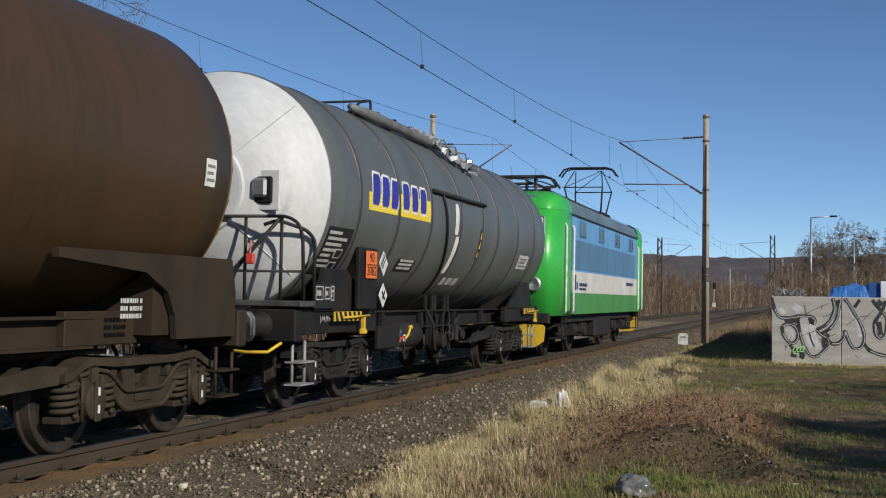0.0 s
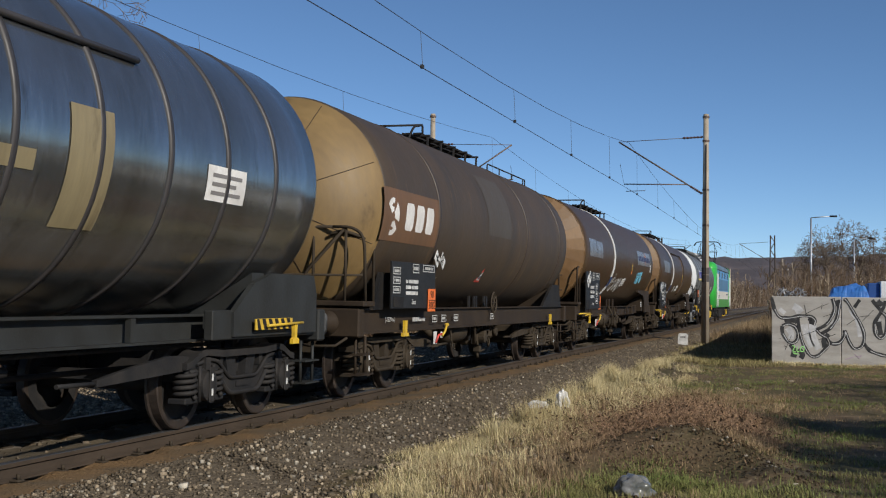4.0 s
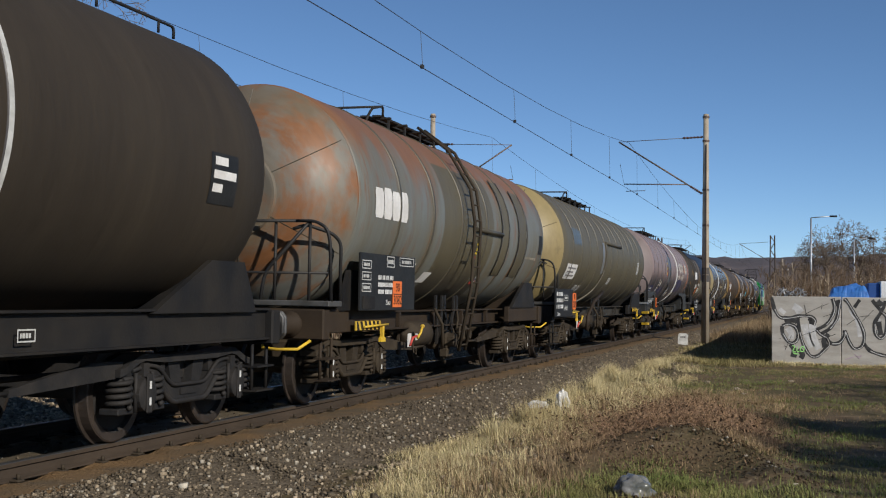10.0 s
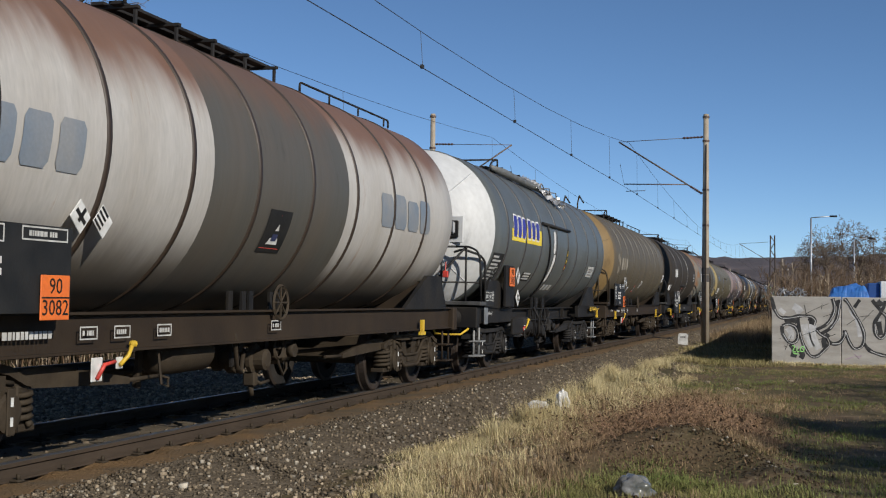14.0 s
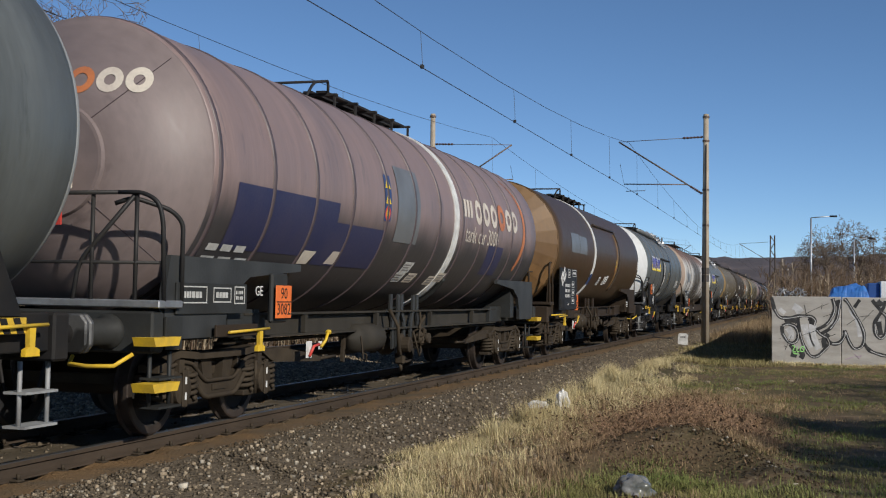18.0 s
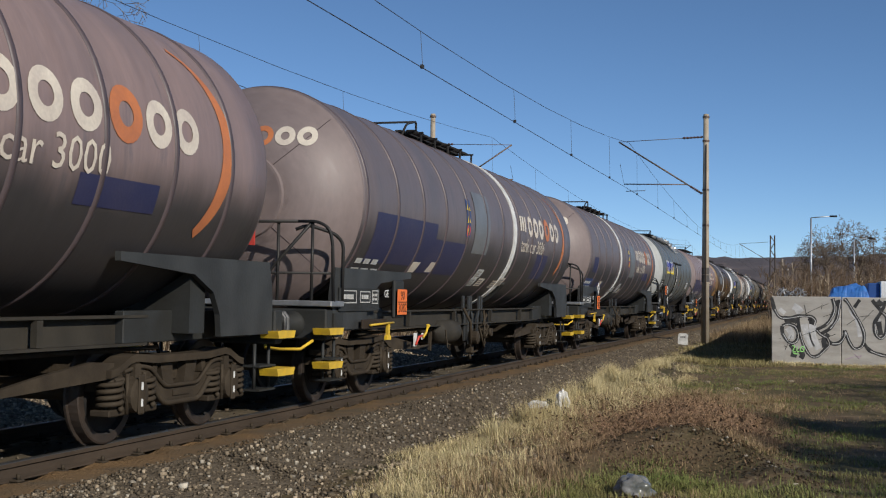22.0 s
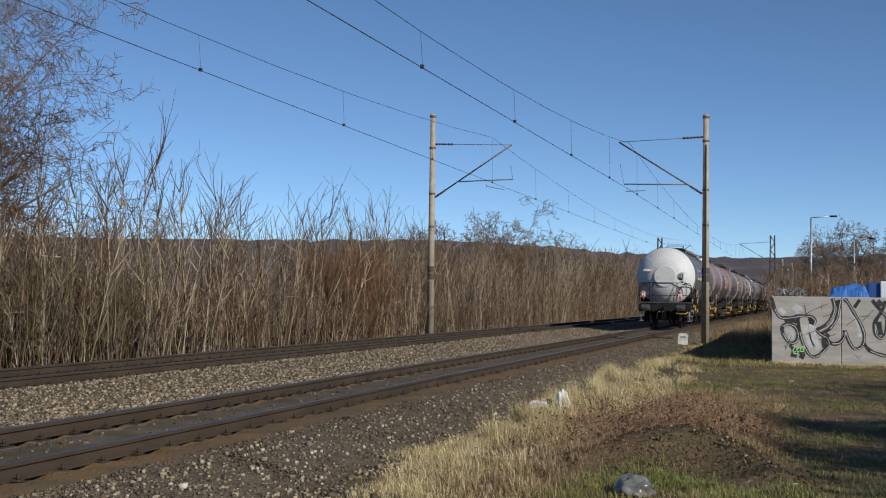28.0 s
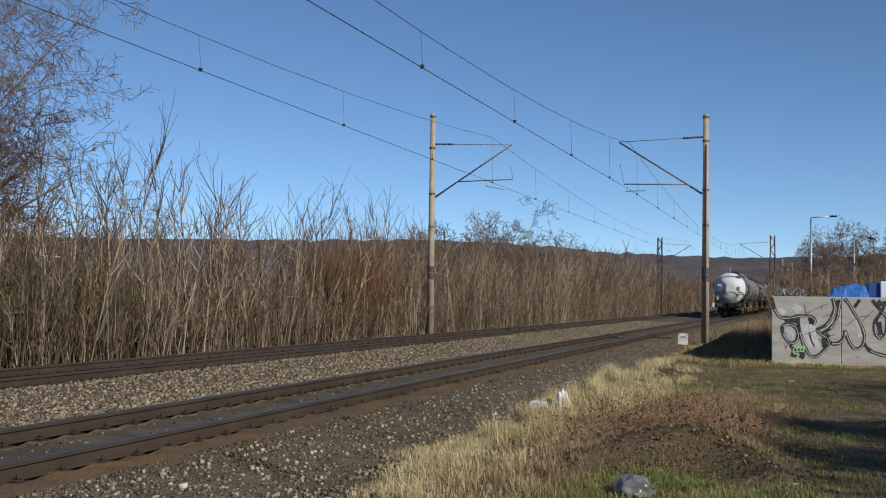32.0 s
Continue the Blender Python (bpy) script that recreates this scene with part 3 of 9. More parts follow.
# signal far along the line
sg = tagged(new("line_signal"), "slim grey railway signal beside the track", "signal")
sg.location = (-9.3, 225, -0.5)
bm = bmesh.new()
tube(bm, [(0, 0, 0), (0, 0, 5.2)], 0.07, 8)
part("post", bm, M_GALV, sg)
bm = bmesh.new()
box(bm, -0.3, 0.3, -0.1, 0.1, 4.2, 5.4, 0.05)
part("head", bm, M_BLACK, sg)
bm = bmesh.new()
box(bm, -0.3, 0.3, -0.14, -0.1, 0.9, 1.7)
part("board", bm, M_WHITE, sg)

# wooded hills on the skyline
# distance haze is mixed into the hill's own woodland colour
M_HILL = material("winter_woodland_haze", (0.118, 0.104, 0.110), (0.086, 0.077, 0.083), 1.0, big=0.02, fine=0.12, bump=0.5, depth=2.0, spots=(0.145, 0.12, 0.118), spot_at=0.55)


def hill(name, dist, heights, jag, seed):
    """heights: (bearing in degrees left of the track's direction, height in metres)."""
    V, F = [], []
    n, rows = 220, 8
    for i in range(n):
        b = 62 - 90 * i / (n - 1)
        h = float(np.interp(-b, [-p for p, _ in heights], [q for _, q in heights]))
        for r in range(rows):
            f = r / (rows - 1)
            d = dist + 420 * f
            z = -6 + (h + 6) * math.sin(f * math.pi / 2) + (jag * noise.noise((b * 3.1, f * 3, seed)) + 0.6 * jag * noise.noise((b * 11, f * 9, seed))) * (r > 0)
            V.append((EYE[0] - d * math.sin(radians(b)), d * math.cos(radians(b)), z))
    for i in range(n - 1):
        for r in range(rows - 1):
            a = i * rows + r
            F.append((a, a + 1, a + rows + 1, a + rows))
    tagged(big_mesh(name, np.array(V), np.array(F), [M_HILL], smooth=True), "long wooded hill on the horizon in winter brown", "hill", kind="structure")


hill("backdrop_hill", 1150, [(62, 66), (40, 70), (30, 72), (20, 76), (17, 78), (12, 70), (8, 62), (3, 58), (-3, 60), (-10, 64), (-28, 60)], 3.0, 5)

# pale buildings down in the valley behind the thicket
M_PLASTER = material("pale_plaster", (0.62, 0.58, 0.52), (0.5, 0.46, 0.42), 0.9, big=0.6)
M_ROOF = material("brown_roof_tiles", (0.2, 0.1, 0.07), (0.14, 0.08, 0.06), 0.9, big=1)
M_DARKGLASS = plain("dark_window_glass", (0.03, 0.035, 0.04), 0.15)
for x, y, w, turn in ((-66, 118, 11, 20), (-88, 132, 9, -10), (-78, 150, 7, 5)):
    house = tagged(new("valley_house"), "pale rendered house with a brown roof down in the valley", "house", group="valley houses")
    house.matrix_basis = pose(x, y, -6.6, 0, 0, turn)
    bm = bmesh.new()
    box(bm, -w / 2, w / 2, -4, 4, 0, 5.6)
    part("wall", bm, M_PLASTER, house)
    bm = bmesh.new()
    prism(bm, [(-4.4, 5.6), (4.4, 5.6), (0, 8.4)], -w / 2 - 0.4, w / 2 + 0.4, "x")
    part("roof", bm, M_ROOF, house)
    for wx in np.linspace(-w / 2 + 1.2, w / 2 - 1.2, 4):
        for z in (1.0, 3.6):
            bm = bmesh.new()
            box(bm, wx - 0.5, wx + 0.5, -4.03, -3.95, z, z + 1.3)
            part("window", bm, M_DARKGLASS, house)


# ---- bare winter plants ----
M_STEM = material("pale_bare_stems", (0.43, 0.355, 0.255), (0.25, 0.20, 0.14), 0.9, big=3, fine=40, island=0.4)
M_TWIG = material("red_brown_twigs", (0.150, 0.100, 0.060), (0.095, 0.065, 0.042), 0.9, big=1.2, fine=30, island=0.45)
M_TWIGGREY = material("grey_brown_twigs", (0.205, 0.155, 0.115), (0.140, 0.103, 0.078), 0.9, big=1.2, fine=30, island=0.35)
M_RUSSET = material("russet_twigs", (0.21, 0.11, 0.056), (0.15, 0.08, 0.044), 0.9, big=1.2, fine=30, island=0.35)
M_OLIVE = material("olive_brown_twigs", (0.13, 0.105, 0.055), (0.09, 0.075, 0.042), 0.9, big=1.2, fine=30, island=0.35)
M_TWIGPALE = material("pale_brown_twigs", (0.22, 0.17, 0.125), (0.15, 0.11, 0.082), 0.9, big=1.2, fine=30, island=0.35)
M_BARK = material("grey_brown_bark", (0.15, 0.115, 0.085), (0.09, 0.07, 0.055), 0.9, big=6, fine=30, stretch=(1, 1, 0.3), bump=0.6)


def twig_mesh(name, segs, mats, parent=None, slots=None, sides=3):
    """Many tapered sticks in one mesh. segs: rows of x0 y0 z0 x1 y1 z1 r0 r1."""
    s = np.asarray(segs, float)
    p0, p1, r0, r1 = s[:, 0:3], s[:, 3:6], s[:, 6:7], s[:, 7:8]
    d = p1 - p0
    d /= np.linalg.norm(d, axis=1, keepdims=True) + 1e-9
    ref = np.where(np.abs(d[:, 2:3]) < 0.9, np.array([[0, 0, 1.0]]), np.array([[1.0, 0, 0]]))
    u = np.cross(d, ref)
    u /= np.linalg.norm(u, axis=1, keepdims=True) + 1e-9
    v = np.cross(d, u)
    rings = []
    for p, r in ((p0, r0), (p1, r1)):
        for k in range(sides):
            a = 2 * math.pi * k / sides
            rings.append(p + (u * math.cos(a) + v * math.sin(a)) * r)
    V = np.stack(rings, 1).reshape(-1, 3)
    base = np.arange(len(s))[:, None] * sides * 2
    F = np.concatenate([base + np.array([[k, (k + 1) % sides, sides + (k + 1) % sides, sides + k]]) for k in range(sides)])
    sl = None if slots is None else np.tile(np.asarray(slots), sides)
    return big_mesh(name, V, F, mats, parent, sl)


def grow(rng, out, p, d, length, r, level, kids, spread, lift, droop=0.0, steps=4, least=0.006):
    """A limb with side limbs, down to level 0."""
    sticks(random.Random(int(rng.integers(1 << 30))), out, tuple(p), tuple(d), length, r, level, kids, spread, lift - droop * (level == 0), steps, least)
    return out


def sticks(rnd, out, p, d, length, r, level, kids, spread, lift, steps, least):
    g = rnd.gauss
    r1, step = r, length / steps
    px, py, pz = p
    dx, dy, dz = d
    for k in range(steps):
        dx, dy, dz = dx + g(0, 0.10), dy + g(0, 0.10), dz + g(0, 0.10) + lift
        n = 1 / math.sqrt(dx * dx + dy * dy + dz * dz)
        dx, dy, dz = dx * n, dy * n, dz * n
        qx, qy, qz = px + dx * step, py + dy * step, pz + dz * step
        r2 = max(r * (1 - 0.62 * (k + 1) / steps), least)
        out.append((px, py, pz, qx, qy, qz, r1, r2))
        if level > 0 and k > 0:
            for _ in range(kids):
                if rnd.random() < 0.85:
                    sx, sy, sz = g(0, 1), g(0, 1), g(0, 1)
                    m = sx * dx + sy * dy + sz * dz
                    sx, sy, sz = sx - dx * m, sy - dy * m, sz - dz * m
                    m = spread / (math.sqrt(sx * sx + sy * sy + sz * sz) + 1e-9)
                    ex, ey, ez = dx * (1 - spread) + sx * m, dy * (1 - spread) + sy * m, dz * (1 - spread) + sz * m
                    m = 1 / math.sqrt(ex * ex + ey * ey + ez * ez)
                    f = rnd.random()
                    sticks(rnd, out, (px + (qx - px) * f, py + (qy - py) * f, pz + (qz - pz) * f), (ex * m, ey * m, ez * m), length * rnd.uniform(0.42, 0.68), r2 * 0.62, level - 1, kids, spread, lift, 3, least)
        px, py, pz, r1 = qx, qy, qz, r2


def bare_tree(name, label, seed, at, height, level, kids, spread, lift, mat, droop=0.0, clear=0.25, radius=0.12, lean=(0, 0), category="tree", group="", least=0.006):
    rng = np.random.default_rng(seed)
    tree = tagged(new(name), label, category, group=group)
    tree.location = at
    trunk, crown = [], []
    p, d, r = np.zeros(3), np.array([lean[0], lean[1], 1.0]), radius
    n = 7
    for k in range(n):
        d = d + rng.normal(0, 0.06, 3)
        d[2] = max(d[2], 0.6)
        d /= np.linalg.norm(d)
        q = p + d * height * 0.72 / n
        r2 = radius * (1 - 0.75 * (k + 1) / n)
        trunk.append((*p, *q, r, r2))
        if k / n >= clear:
            for _ in range(kids + 1):
                side = rng.normal(0, 1, 3)
                side[2] = abs(side[2]) * 0.4
                side /= np.linalg.norm(side)
                nd = d * (1 - spread) + side * spread
                grow(rng, crown, p + (q - p) * rng.random(), nd / np.linalg.norm(nd), height * rng.uniform(0.28, 0.42), r2 * 0.7, level, kids, spread, lift, droop, 4, least)
        p, r = q, r2
    bm = bmesh.new()
    tube(bm, [s[0:3] for s in trunk] + [trunk[-1][3:6]], 0.1, 7, radii=[s[6] for s in trunk] + [trunk[-1][7]])
    part("trunk", bm, M_BARK, tree)
    twig_mesh("crown", crown, [mat], tree)
    return tree


bare_tree("bare_tree", "large bare tree with fine drooping branches beside the line", 3, (-17.3, 27.0, -2.2), 15.0, 5, 2, 0.62, -0.01, M_TWIGGREY, 0.05, 0.12, 0.24, (0.03, 0.0), least=0.008)
bare_tree("bare_tree", "large bare tree with fine drooping branches beside the line", 6, (-19.6, 30.0, -2.3), 14.0, 5, 2, 0.6, -0.01, M_TWIGGREY, 0.05, 0.12, 0.2, least=0.008)
bare_tree("bare_tree", "dark low bare tree with tangled twigs at the thicket", 4, (-15.0, 27.0, -1.8), 7.8, 4, 2, 0.62, 0.02, M_TWIG, 0.0, 0.1, 0.13, least=0.010)
for k, (x, y, h) in enumerate(((-21.6, 92, 9.3), (-17.3, 95, 10.4), (-13.6, 96, 8.9), (-24.0, 120, 9.8))):
    bare_tree("bare_tree", "broad-crowned bare tree standing behind the thicket", 8 + k, (x, y, -2.4), h, 4, 2, 0.66, 0.03, M_TWIGPALE, 0.0, 0.2, 0.14, group="trees behind the thicket", least=0.018)
for k, (x, y, h) in enumerate(((9.6, 148, 9.6), (12.6, 152, 10.8), (17.5, 150, 9.8), (5.5, 175, 7.5), (23.0, 160, 11.0))):
    bare_tree("bare_tree", "bare brown tree beyond the graffiti wall", 20 + k, (x, y, -0.6), h, 4, 2, 0.66, 0.03, M_TWIGGREY if k % 3 else M_TWIGPALE, 0.0, 0.15, 0.22, group="trees beyond the wall", least=0.022)
# trees on the verge behind the camera's shoulder, whose shade falls on the grass
for k, (x, y, h) in enumerate(((18.6, 20.6, 6.2), (20.0, 18.6, 6.8), (16.2, 9.8, 5.7), (17.6, 12.5, 6.2), (16.8, 7.6, 5.5))):
    bare_tree("verge_tree", "densely twigged bare tree on the grassy verge", 40 + k, (x, y, -0.45), h, 3, 3, 0.62, 0.02, M_TWIGGREY, 0.0, 0.05, 0.22, group="trees on the verge", least=0.018)

# tall saplings at the thicket's edge
SAPLINGS = []
for k in range(6):
    rng = np.random.default_rng(70 + k)
    sap = tagged(new("sapling"), "tall slender bare sapling with upswept pale branches", "sapling", group="saplings at the thicket edge")
    stem, tops = [], []
    h = 5.6
    p, d = np.zeros(3), np.array([rng.normal(0, 0.06), rng.normal(0, 0.06), 1.0])
    for i in range(8):
        d = d + rng.normal(0, 0.05, 3)
        d /= np.linalg.norm(d)
        q = p + d * h / 8
        stem.append((*p, *q, 0.044 * (1 - i / 9.5), 0.044 * (1 - (i + 1) / 9.5)))
        if i >= 3:
            for _ in range(2):
                side = rng.normal(0, 1, 3)
                side[2] = 0.5
                side /= np.linalg.norm(side)
                nd = d * 0.62 + side * 0.38
                grow(rng, tops, q, nd / np.linalg.norm(nd), rng.uniform(0.7, 1.6), 0.021, 1, 1, 0.35, 0.06, least=0.007)
        p = q
    bm = bmesh.new()
    tube(bm, [s[0:3] for s in stem] + [stem[-1][3:6]], 0.05, 5, radii=[s[6] for s in stem] + [stem[-1][7]])
    part("stem", bm, M_STEM, sap)
    twig_mesh("crown", tops, [M_TWIG], sap)
    SAPLINGS.append(sap)
rng = np.random.default_rng(5)
spots = []
for k in range(90):
    y = 20 + 62 * rng.random() ** 1.15
    spots.append((-9.2 - 4.0 * rng.random() ** 1.5, y, rng.uniform(0.58, 0.86), rng.uniform(0, 360)))
spots += [(-9.4 - 0.9 * (k % 4), 19.5 + 1.5 * k, 0.72 + 0.10 * (k % 4), 37.0 * k) for k in range(22)]
spots += [(-11.5, 29.8, 1.0, 40), (-11.2, 31.2, 1.1, 150), (-11.3, 32.8, 1.0, 220), (-10.2, 46.0, 0.95, 10), (-10.6, 50.0, 1.0, 70)]
for k, (x, y, s, turn) in enumerate(spots):
    m = pose(x, y, ground_height(x, y) - 0.05, 0, 0, turn)
    if k < 6:
        ob = SAPLINGS[k]
        ob.matrix_basis = m
    else:
        ob = copy_thing(SAPLINGS[k % 6], m)
    ob.scale = (s, s, s)


def thicket(name, label, seed, count, xr, yr, height, mats, shares, twigs=4, pow_y=1.6, thick=0.012):
    """A dense stand of thin stems, nobody could count them."""
    rng = np.random.default_rng(seed)
    segs, slots = [], []
    for _ in range(count):
        f = rng.random()
        y = yr[0] + (yr[1] - yr[0]) * rng.random() ** pow_y
        x = xr[0] + (xr[1] - xr[0]) * f
        z = ground_height(x, y) - 0.05
        h = height(x, y) * rng.uniform(0.55, 1.12)
        p, d = np.array([x, y, z]), np.array([rng.normal(0, 0.10), rng.normal(0, 0.10), 1.0])
        m = int(rng.choice(len(mats), p=shares))
        r = thick * rng.uniform(0.7, 1.5)
        for i in range(3):
            d = d + rng.normal(0, 0.09, 3)
            d /= np.linalg.norm(d)
            q = p + d * h / 3
            segs.append((*p, *q, r * (1 - i / 3.4), r * (1 - (i + 1) / 3.4)))
            slots.append(m)
            for _ in range(twigs if i else 1):
                nd = d + rng.normal(0, 0.45, 3)
                nd /= np.linalg.norm(nd)
                a = p + (q - p) * rng.random()
                b = a + nd * h * rng.uniform(0.10, 0.26)
                segs.append((*a, *b, r * 0.5, r * 0.22))
                slots.append(m)
            p = q
    return tagged(twig_mesh(name, segs, mats, slots=slots), label, "thicket", kind="stuff")


LOW = [M_TWIG, M_STEM, M_TWIGGREY]
thicket("thicket", "dense leafless thicket of pale and red-brown stems along the line", 11, 4600, (-8.9, -17.5), (12, 135), lambda x, y: 3.7 + 0.02 * y, LOW, (0.38, 0.32, 0.30), 3, 1.35, 0.024)
thicket("undergrowth", "tangled red-brown undergrowth below the thicket", 12, 10500, (-8.6, -15.0), (12, 130), lambda x, y: 2.0 + 0.006 * y, LOW, (0.46, 0.20, 0.34), 4, 1.4, 0.013)
thicket("distant_scrub", "brown leafless scrub along the far line", 13, 4200, (-9.5, -30.0), (100, 330), lambda x, y: 6.4, LOW, (0.6, 0.15, 0.25), 4, 1.3, 0.045)
thicket("far_woods", "hazy brown leafless woods far along the line", 17, 3800, (-9.5, -70.0), (320, 900), lambda x, y: 9.0, LOW, (0.5, 0.15, 0.35), 5, 1.3, 0.10)
thicket("scrub_beyond_wall", "brown leafless scrub beyond the wall", 14, 4200, (4.0, 36.0), (95, 240), lambda x, y: 4.2 + 0.05 * (x - 4.5), LOW, (0.5, 0.1, 0.4), 4, 1.2, 0.045)
thicket("red_bush", "dense red-brown bush at the foot of the thicket", 15, 700, (-9.3, -11.5), (41, 46.5), lambda x, y: 3.6, [M_RUSSET], (1.0,), 6, 1.0, 0.012)
thicket("ivy_scrub", "dark olive-brown scrub under the big tree", 16, 1500, (-9.2, -14.0), (17, 28), lambda x, y: 2.6, [M_OLIVE], (1.0,), 6, 1.0, 0.013)


# ---- rolling stock ----
WHEEL_R = 0.46


def wheel_mesh(bm):
    lathe(bm, [(-0.07, 0.30), (-0.068, 0.44), (-0.06, 0.488), (-0.035, 0.49), (-0.028, 0.462), (0.06, 0.455), (0.068, 0.44), (0.068, 0.37), (0.03, 0.34), (0.02, 0.2), (0.055, 0.15), (0.075, 0.14), (0.075, 0.02)], 40, "x")
    for f in bm.faces:
        c = f.calc_center_median()
        r = math.hypot(c.y, c.z)
        f.material_index = 1 if r > 0.445 or (c.x > 0.06 and r > 0.375) else 0
    bmesh.ops.recalc_face_normals(bm, faces=bm.faces)


def axle_mesh(bm):
    lathe(bm, [(-1.05, 0.0), (-1.05, 0.06), (-0.8, 0.075), (-0.3, 0.08), (0.3, 0.08), (0.8, 0.075), (1.05, 0.06), (1.05, 0.0)], 14, "x")
    bmesh.ops.recalc_face_normals(bm, faces=bm.faces)


def frame_mesh(bm):
    """One side of a bogie: a flat arch over the axles, a deep belly between them and two struts."""
    def sweep(y0, z0, y1, z1, n=7):
        return [(y0 + (y1 - y0) * k / n, z0 + (z1 - z0) * (0.5 - 0.5 * math.cos(math.pi * k / n))) for k in range(n + 1)]
    top = sweep(-1.28, 0.70, -0.86, 0.83, 4) + sweep(-0.5, 0.80, 0.5, 0.80, 1) + sweep(0.86, 0.83, 1.28, 0.70, 4)
    prism(bm, top + [(u, v - 0.07) for u, v in reversed(top)], -0.12, 0.10, "x")
    up = sweep(-1.2, 0.66, -0.74, 0.71, 3) + sweep(-0.66, 0.70, -0.26, 0.50, 6) + sweep(0.26, 0.50, 0.66, 0.70, 6) + sweep(0.74, 0.71, 1.2, 0.66, 3)
    lo = sweep(1.2, 0.60, 0.74, 0.61, 2) + sweep(0.70, 0.60, 0.28, 0.34, 6) + sweep(-0.28, 0.34, -0.70, 0.60, 6) + sweep(-0.74, 0.61, -1.2, 0.60, 2)
    prism(bm, up + lo, -0.05, 0.06, "x")
    tube(bm, [(0.07, u, v) for u, v in reversed(lo)], 0.03, 6)
    tube(bm, [(0.07, u, v) for u, v in up[1:-1]], 0.022, 6)
    for s in (-1, 1):
        prism(bm, [(s * 0.10, 0.50), (s * 0.28, 0.50), (s * 0.36, 0.74), (s * 0.14, 0.74)], -0.10, 0.04, "x")
        prism(bm, [(s * 0.44, 0.60), (s * 0.52, 0.64), (s * 0.5, 0.75), (s * 0.42, 0.75)], -0.09, 0.05, "x")
        box(bm, 0.06, 0.11, s * 0.86 - 0.05, s * 0.86 + 0.05, 0.58, 0.74)
    box(bm, 0.062, 0.075, -0.16, 0.16, 0.40, 0.46)


def axlebox_mesh(bm):
    box(bm, -0.09, 0.09, -0.15, 0.15, -0.16, 0.16, 0.03)
    lathe(bm, [(0.09, 0.16), (0.155, 0.155), (0.165, 0.12), (0.17, 0.0)], 16, "x")
    box(bm, 0.165, 0.18, -0.05, 0.05, -0.17, 0.19, 0.01)
    for s in (-1, 1):
        box(bm, -0.10, 0.10, s * 0.27 - 0.13, s * 0.27 + 0.13, -0.17, -0.11, 0.01)
        tube(bm, [(0.11, s * 0.14, -0.16), (0.11, s * 0.14, 0.2)], 0.02, 6)
    bmesh.ops.recalc_face_normals(bm, faces=bm.faces)


def spring_mesh(bm):
    pts = [(0.105 * math.cos(a), 0.105 * math.sin(a), -0.11 + 0.26 * k / 50) for k, a in ((k, k * 2 * math.pi * 4.5 / 50) for k in range(51))]
    tube(bm, pts, 0.024, 6)
    tube(bm, [(0, 0, -0.11), (0, 0, 0.15)], 0.065, 8)


def buffer_mesh(bm):
    lathe(bm, [(0.62, 0.16), (0.58, 0.16), (0.56, 0.125), (0.30, 0.12), (0.28, 0.10), (0.05, 0.095)], 18, "y")
    bmesh.ops.recalc_face_normals(bm, faces=bm.faces)


def buffer_head_mesh(bm):
    prism(bm, [(-0.22, -0.10), (-0.16, -0.17), (0.16, -0.17), (0.22, -0.10), (0.22, 0.10), (0.16, 0.17), (-0.16, 0.17), (-0.22, 0.10)], 0.0, 0.06, "y")
    bmesh.ops.bevel(bm, geom=bm.edges[:], offset=0.015, segments=1, affect="EDGES")


def coupling_mesh(bm):
    prism(bm, [(0.66, 0.98), (0.66, 1.08), (0.40, 1.08), (0.34, 1.16), (0.28, 1.14), (0.33, 1.05), (0.28, 1.02), (0.34, 0.95), (0.44, 0.96)], -0.045, 0.045, "x")


def link_mesh(bm):
    tube(bm, [(-0.07, 0.38, 1.0), (-0.07, 0.34, 0.72), (-0.07, 0.42, 0.45), (0.07, 0.42, 0.45), (0.07, 0.34, 0.72), (0.07, 0.38, 1.0)], 0.02, 6)


def air_hose_mesh(bm):
    tube(bm, [(0.35, 0.6, 0.9), (0.36, 0.42, 0.72), (0.33, 0.36, 0.48), (0.26, 0.4, 0.4)], 0.025, 6)


def couple(thing, at):
    """Hook, screw link and two air hoses at one end."""
    obj("coupling_hook", shared("coupling", coupling_mesh), thing, M_DARKIRON, at=at)
    obj("screw_link", shared("screw_link", link_mesh), thing, M_DARKIRON, at=at)
    for s in (-1, 1):
        obj("air_hose", shared("air_hose", air_hose_mesh), thing, M_DARKIRON, at=at @ Matrix.Translation(((0.0 if s > 0 else -0.68), 0, 0)))


def grip(bm, pts, r=0.016):
    """A bent handrail: its corners are rounded."""
    q = [Vector(p) for p in pts]
    out = [q[0]]
    for a, b, c in zip(q, q[1:], q[2:]):
        cut = min(0.13, (a - b).length * 0.45, (c - b).length * 0.45)
        u, v = b + (a - b).normalized() * cut, b + (c - b).normalized() * cut
        out += [u.lerp(b, t).lerp(b.lerp(v, t), t) for t in (0.0, 0.25, 0.5, 0.75, 1.0)]
    tube(bm, out + [q[-1]], r, 6)


AXLES = []   # every wheelset with its wagon's place, for motions()


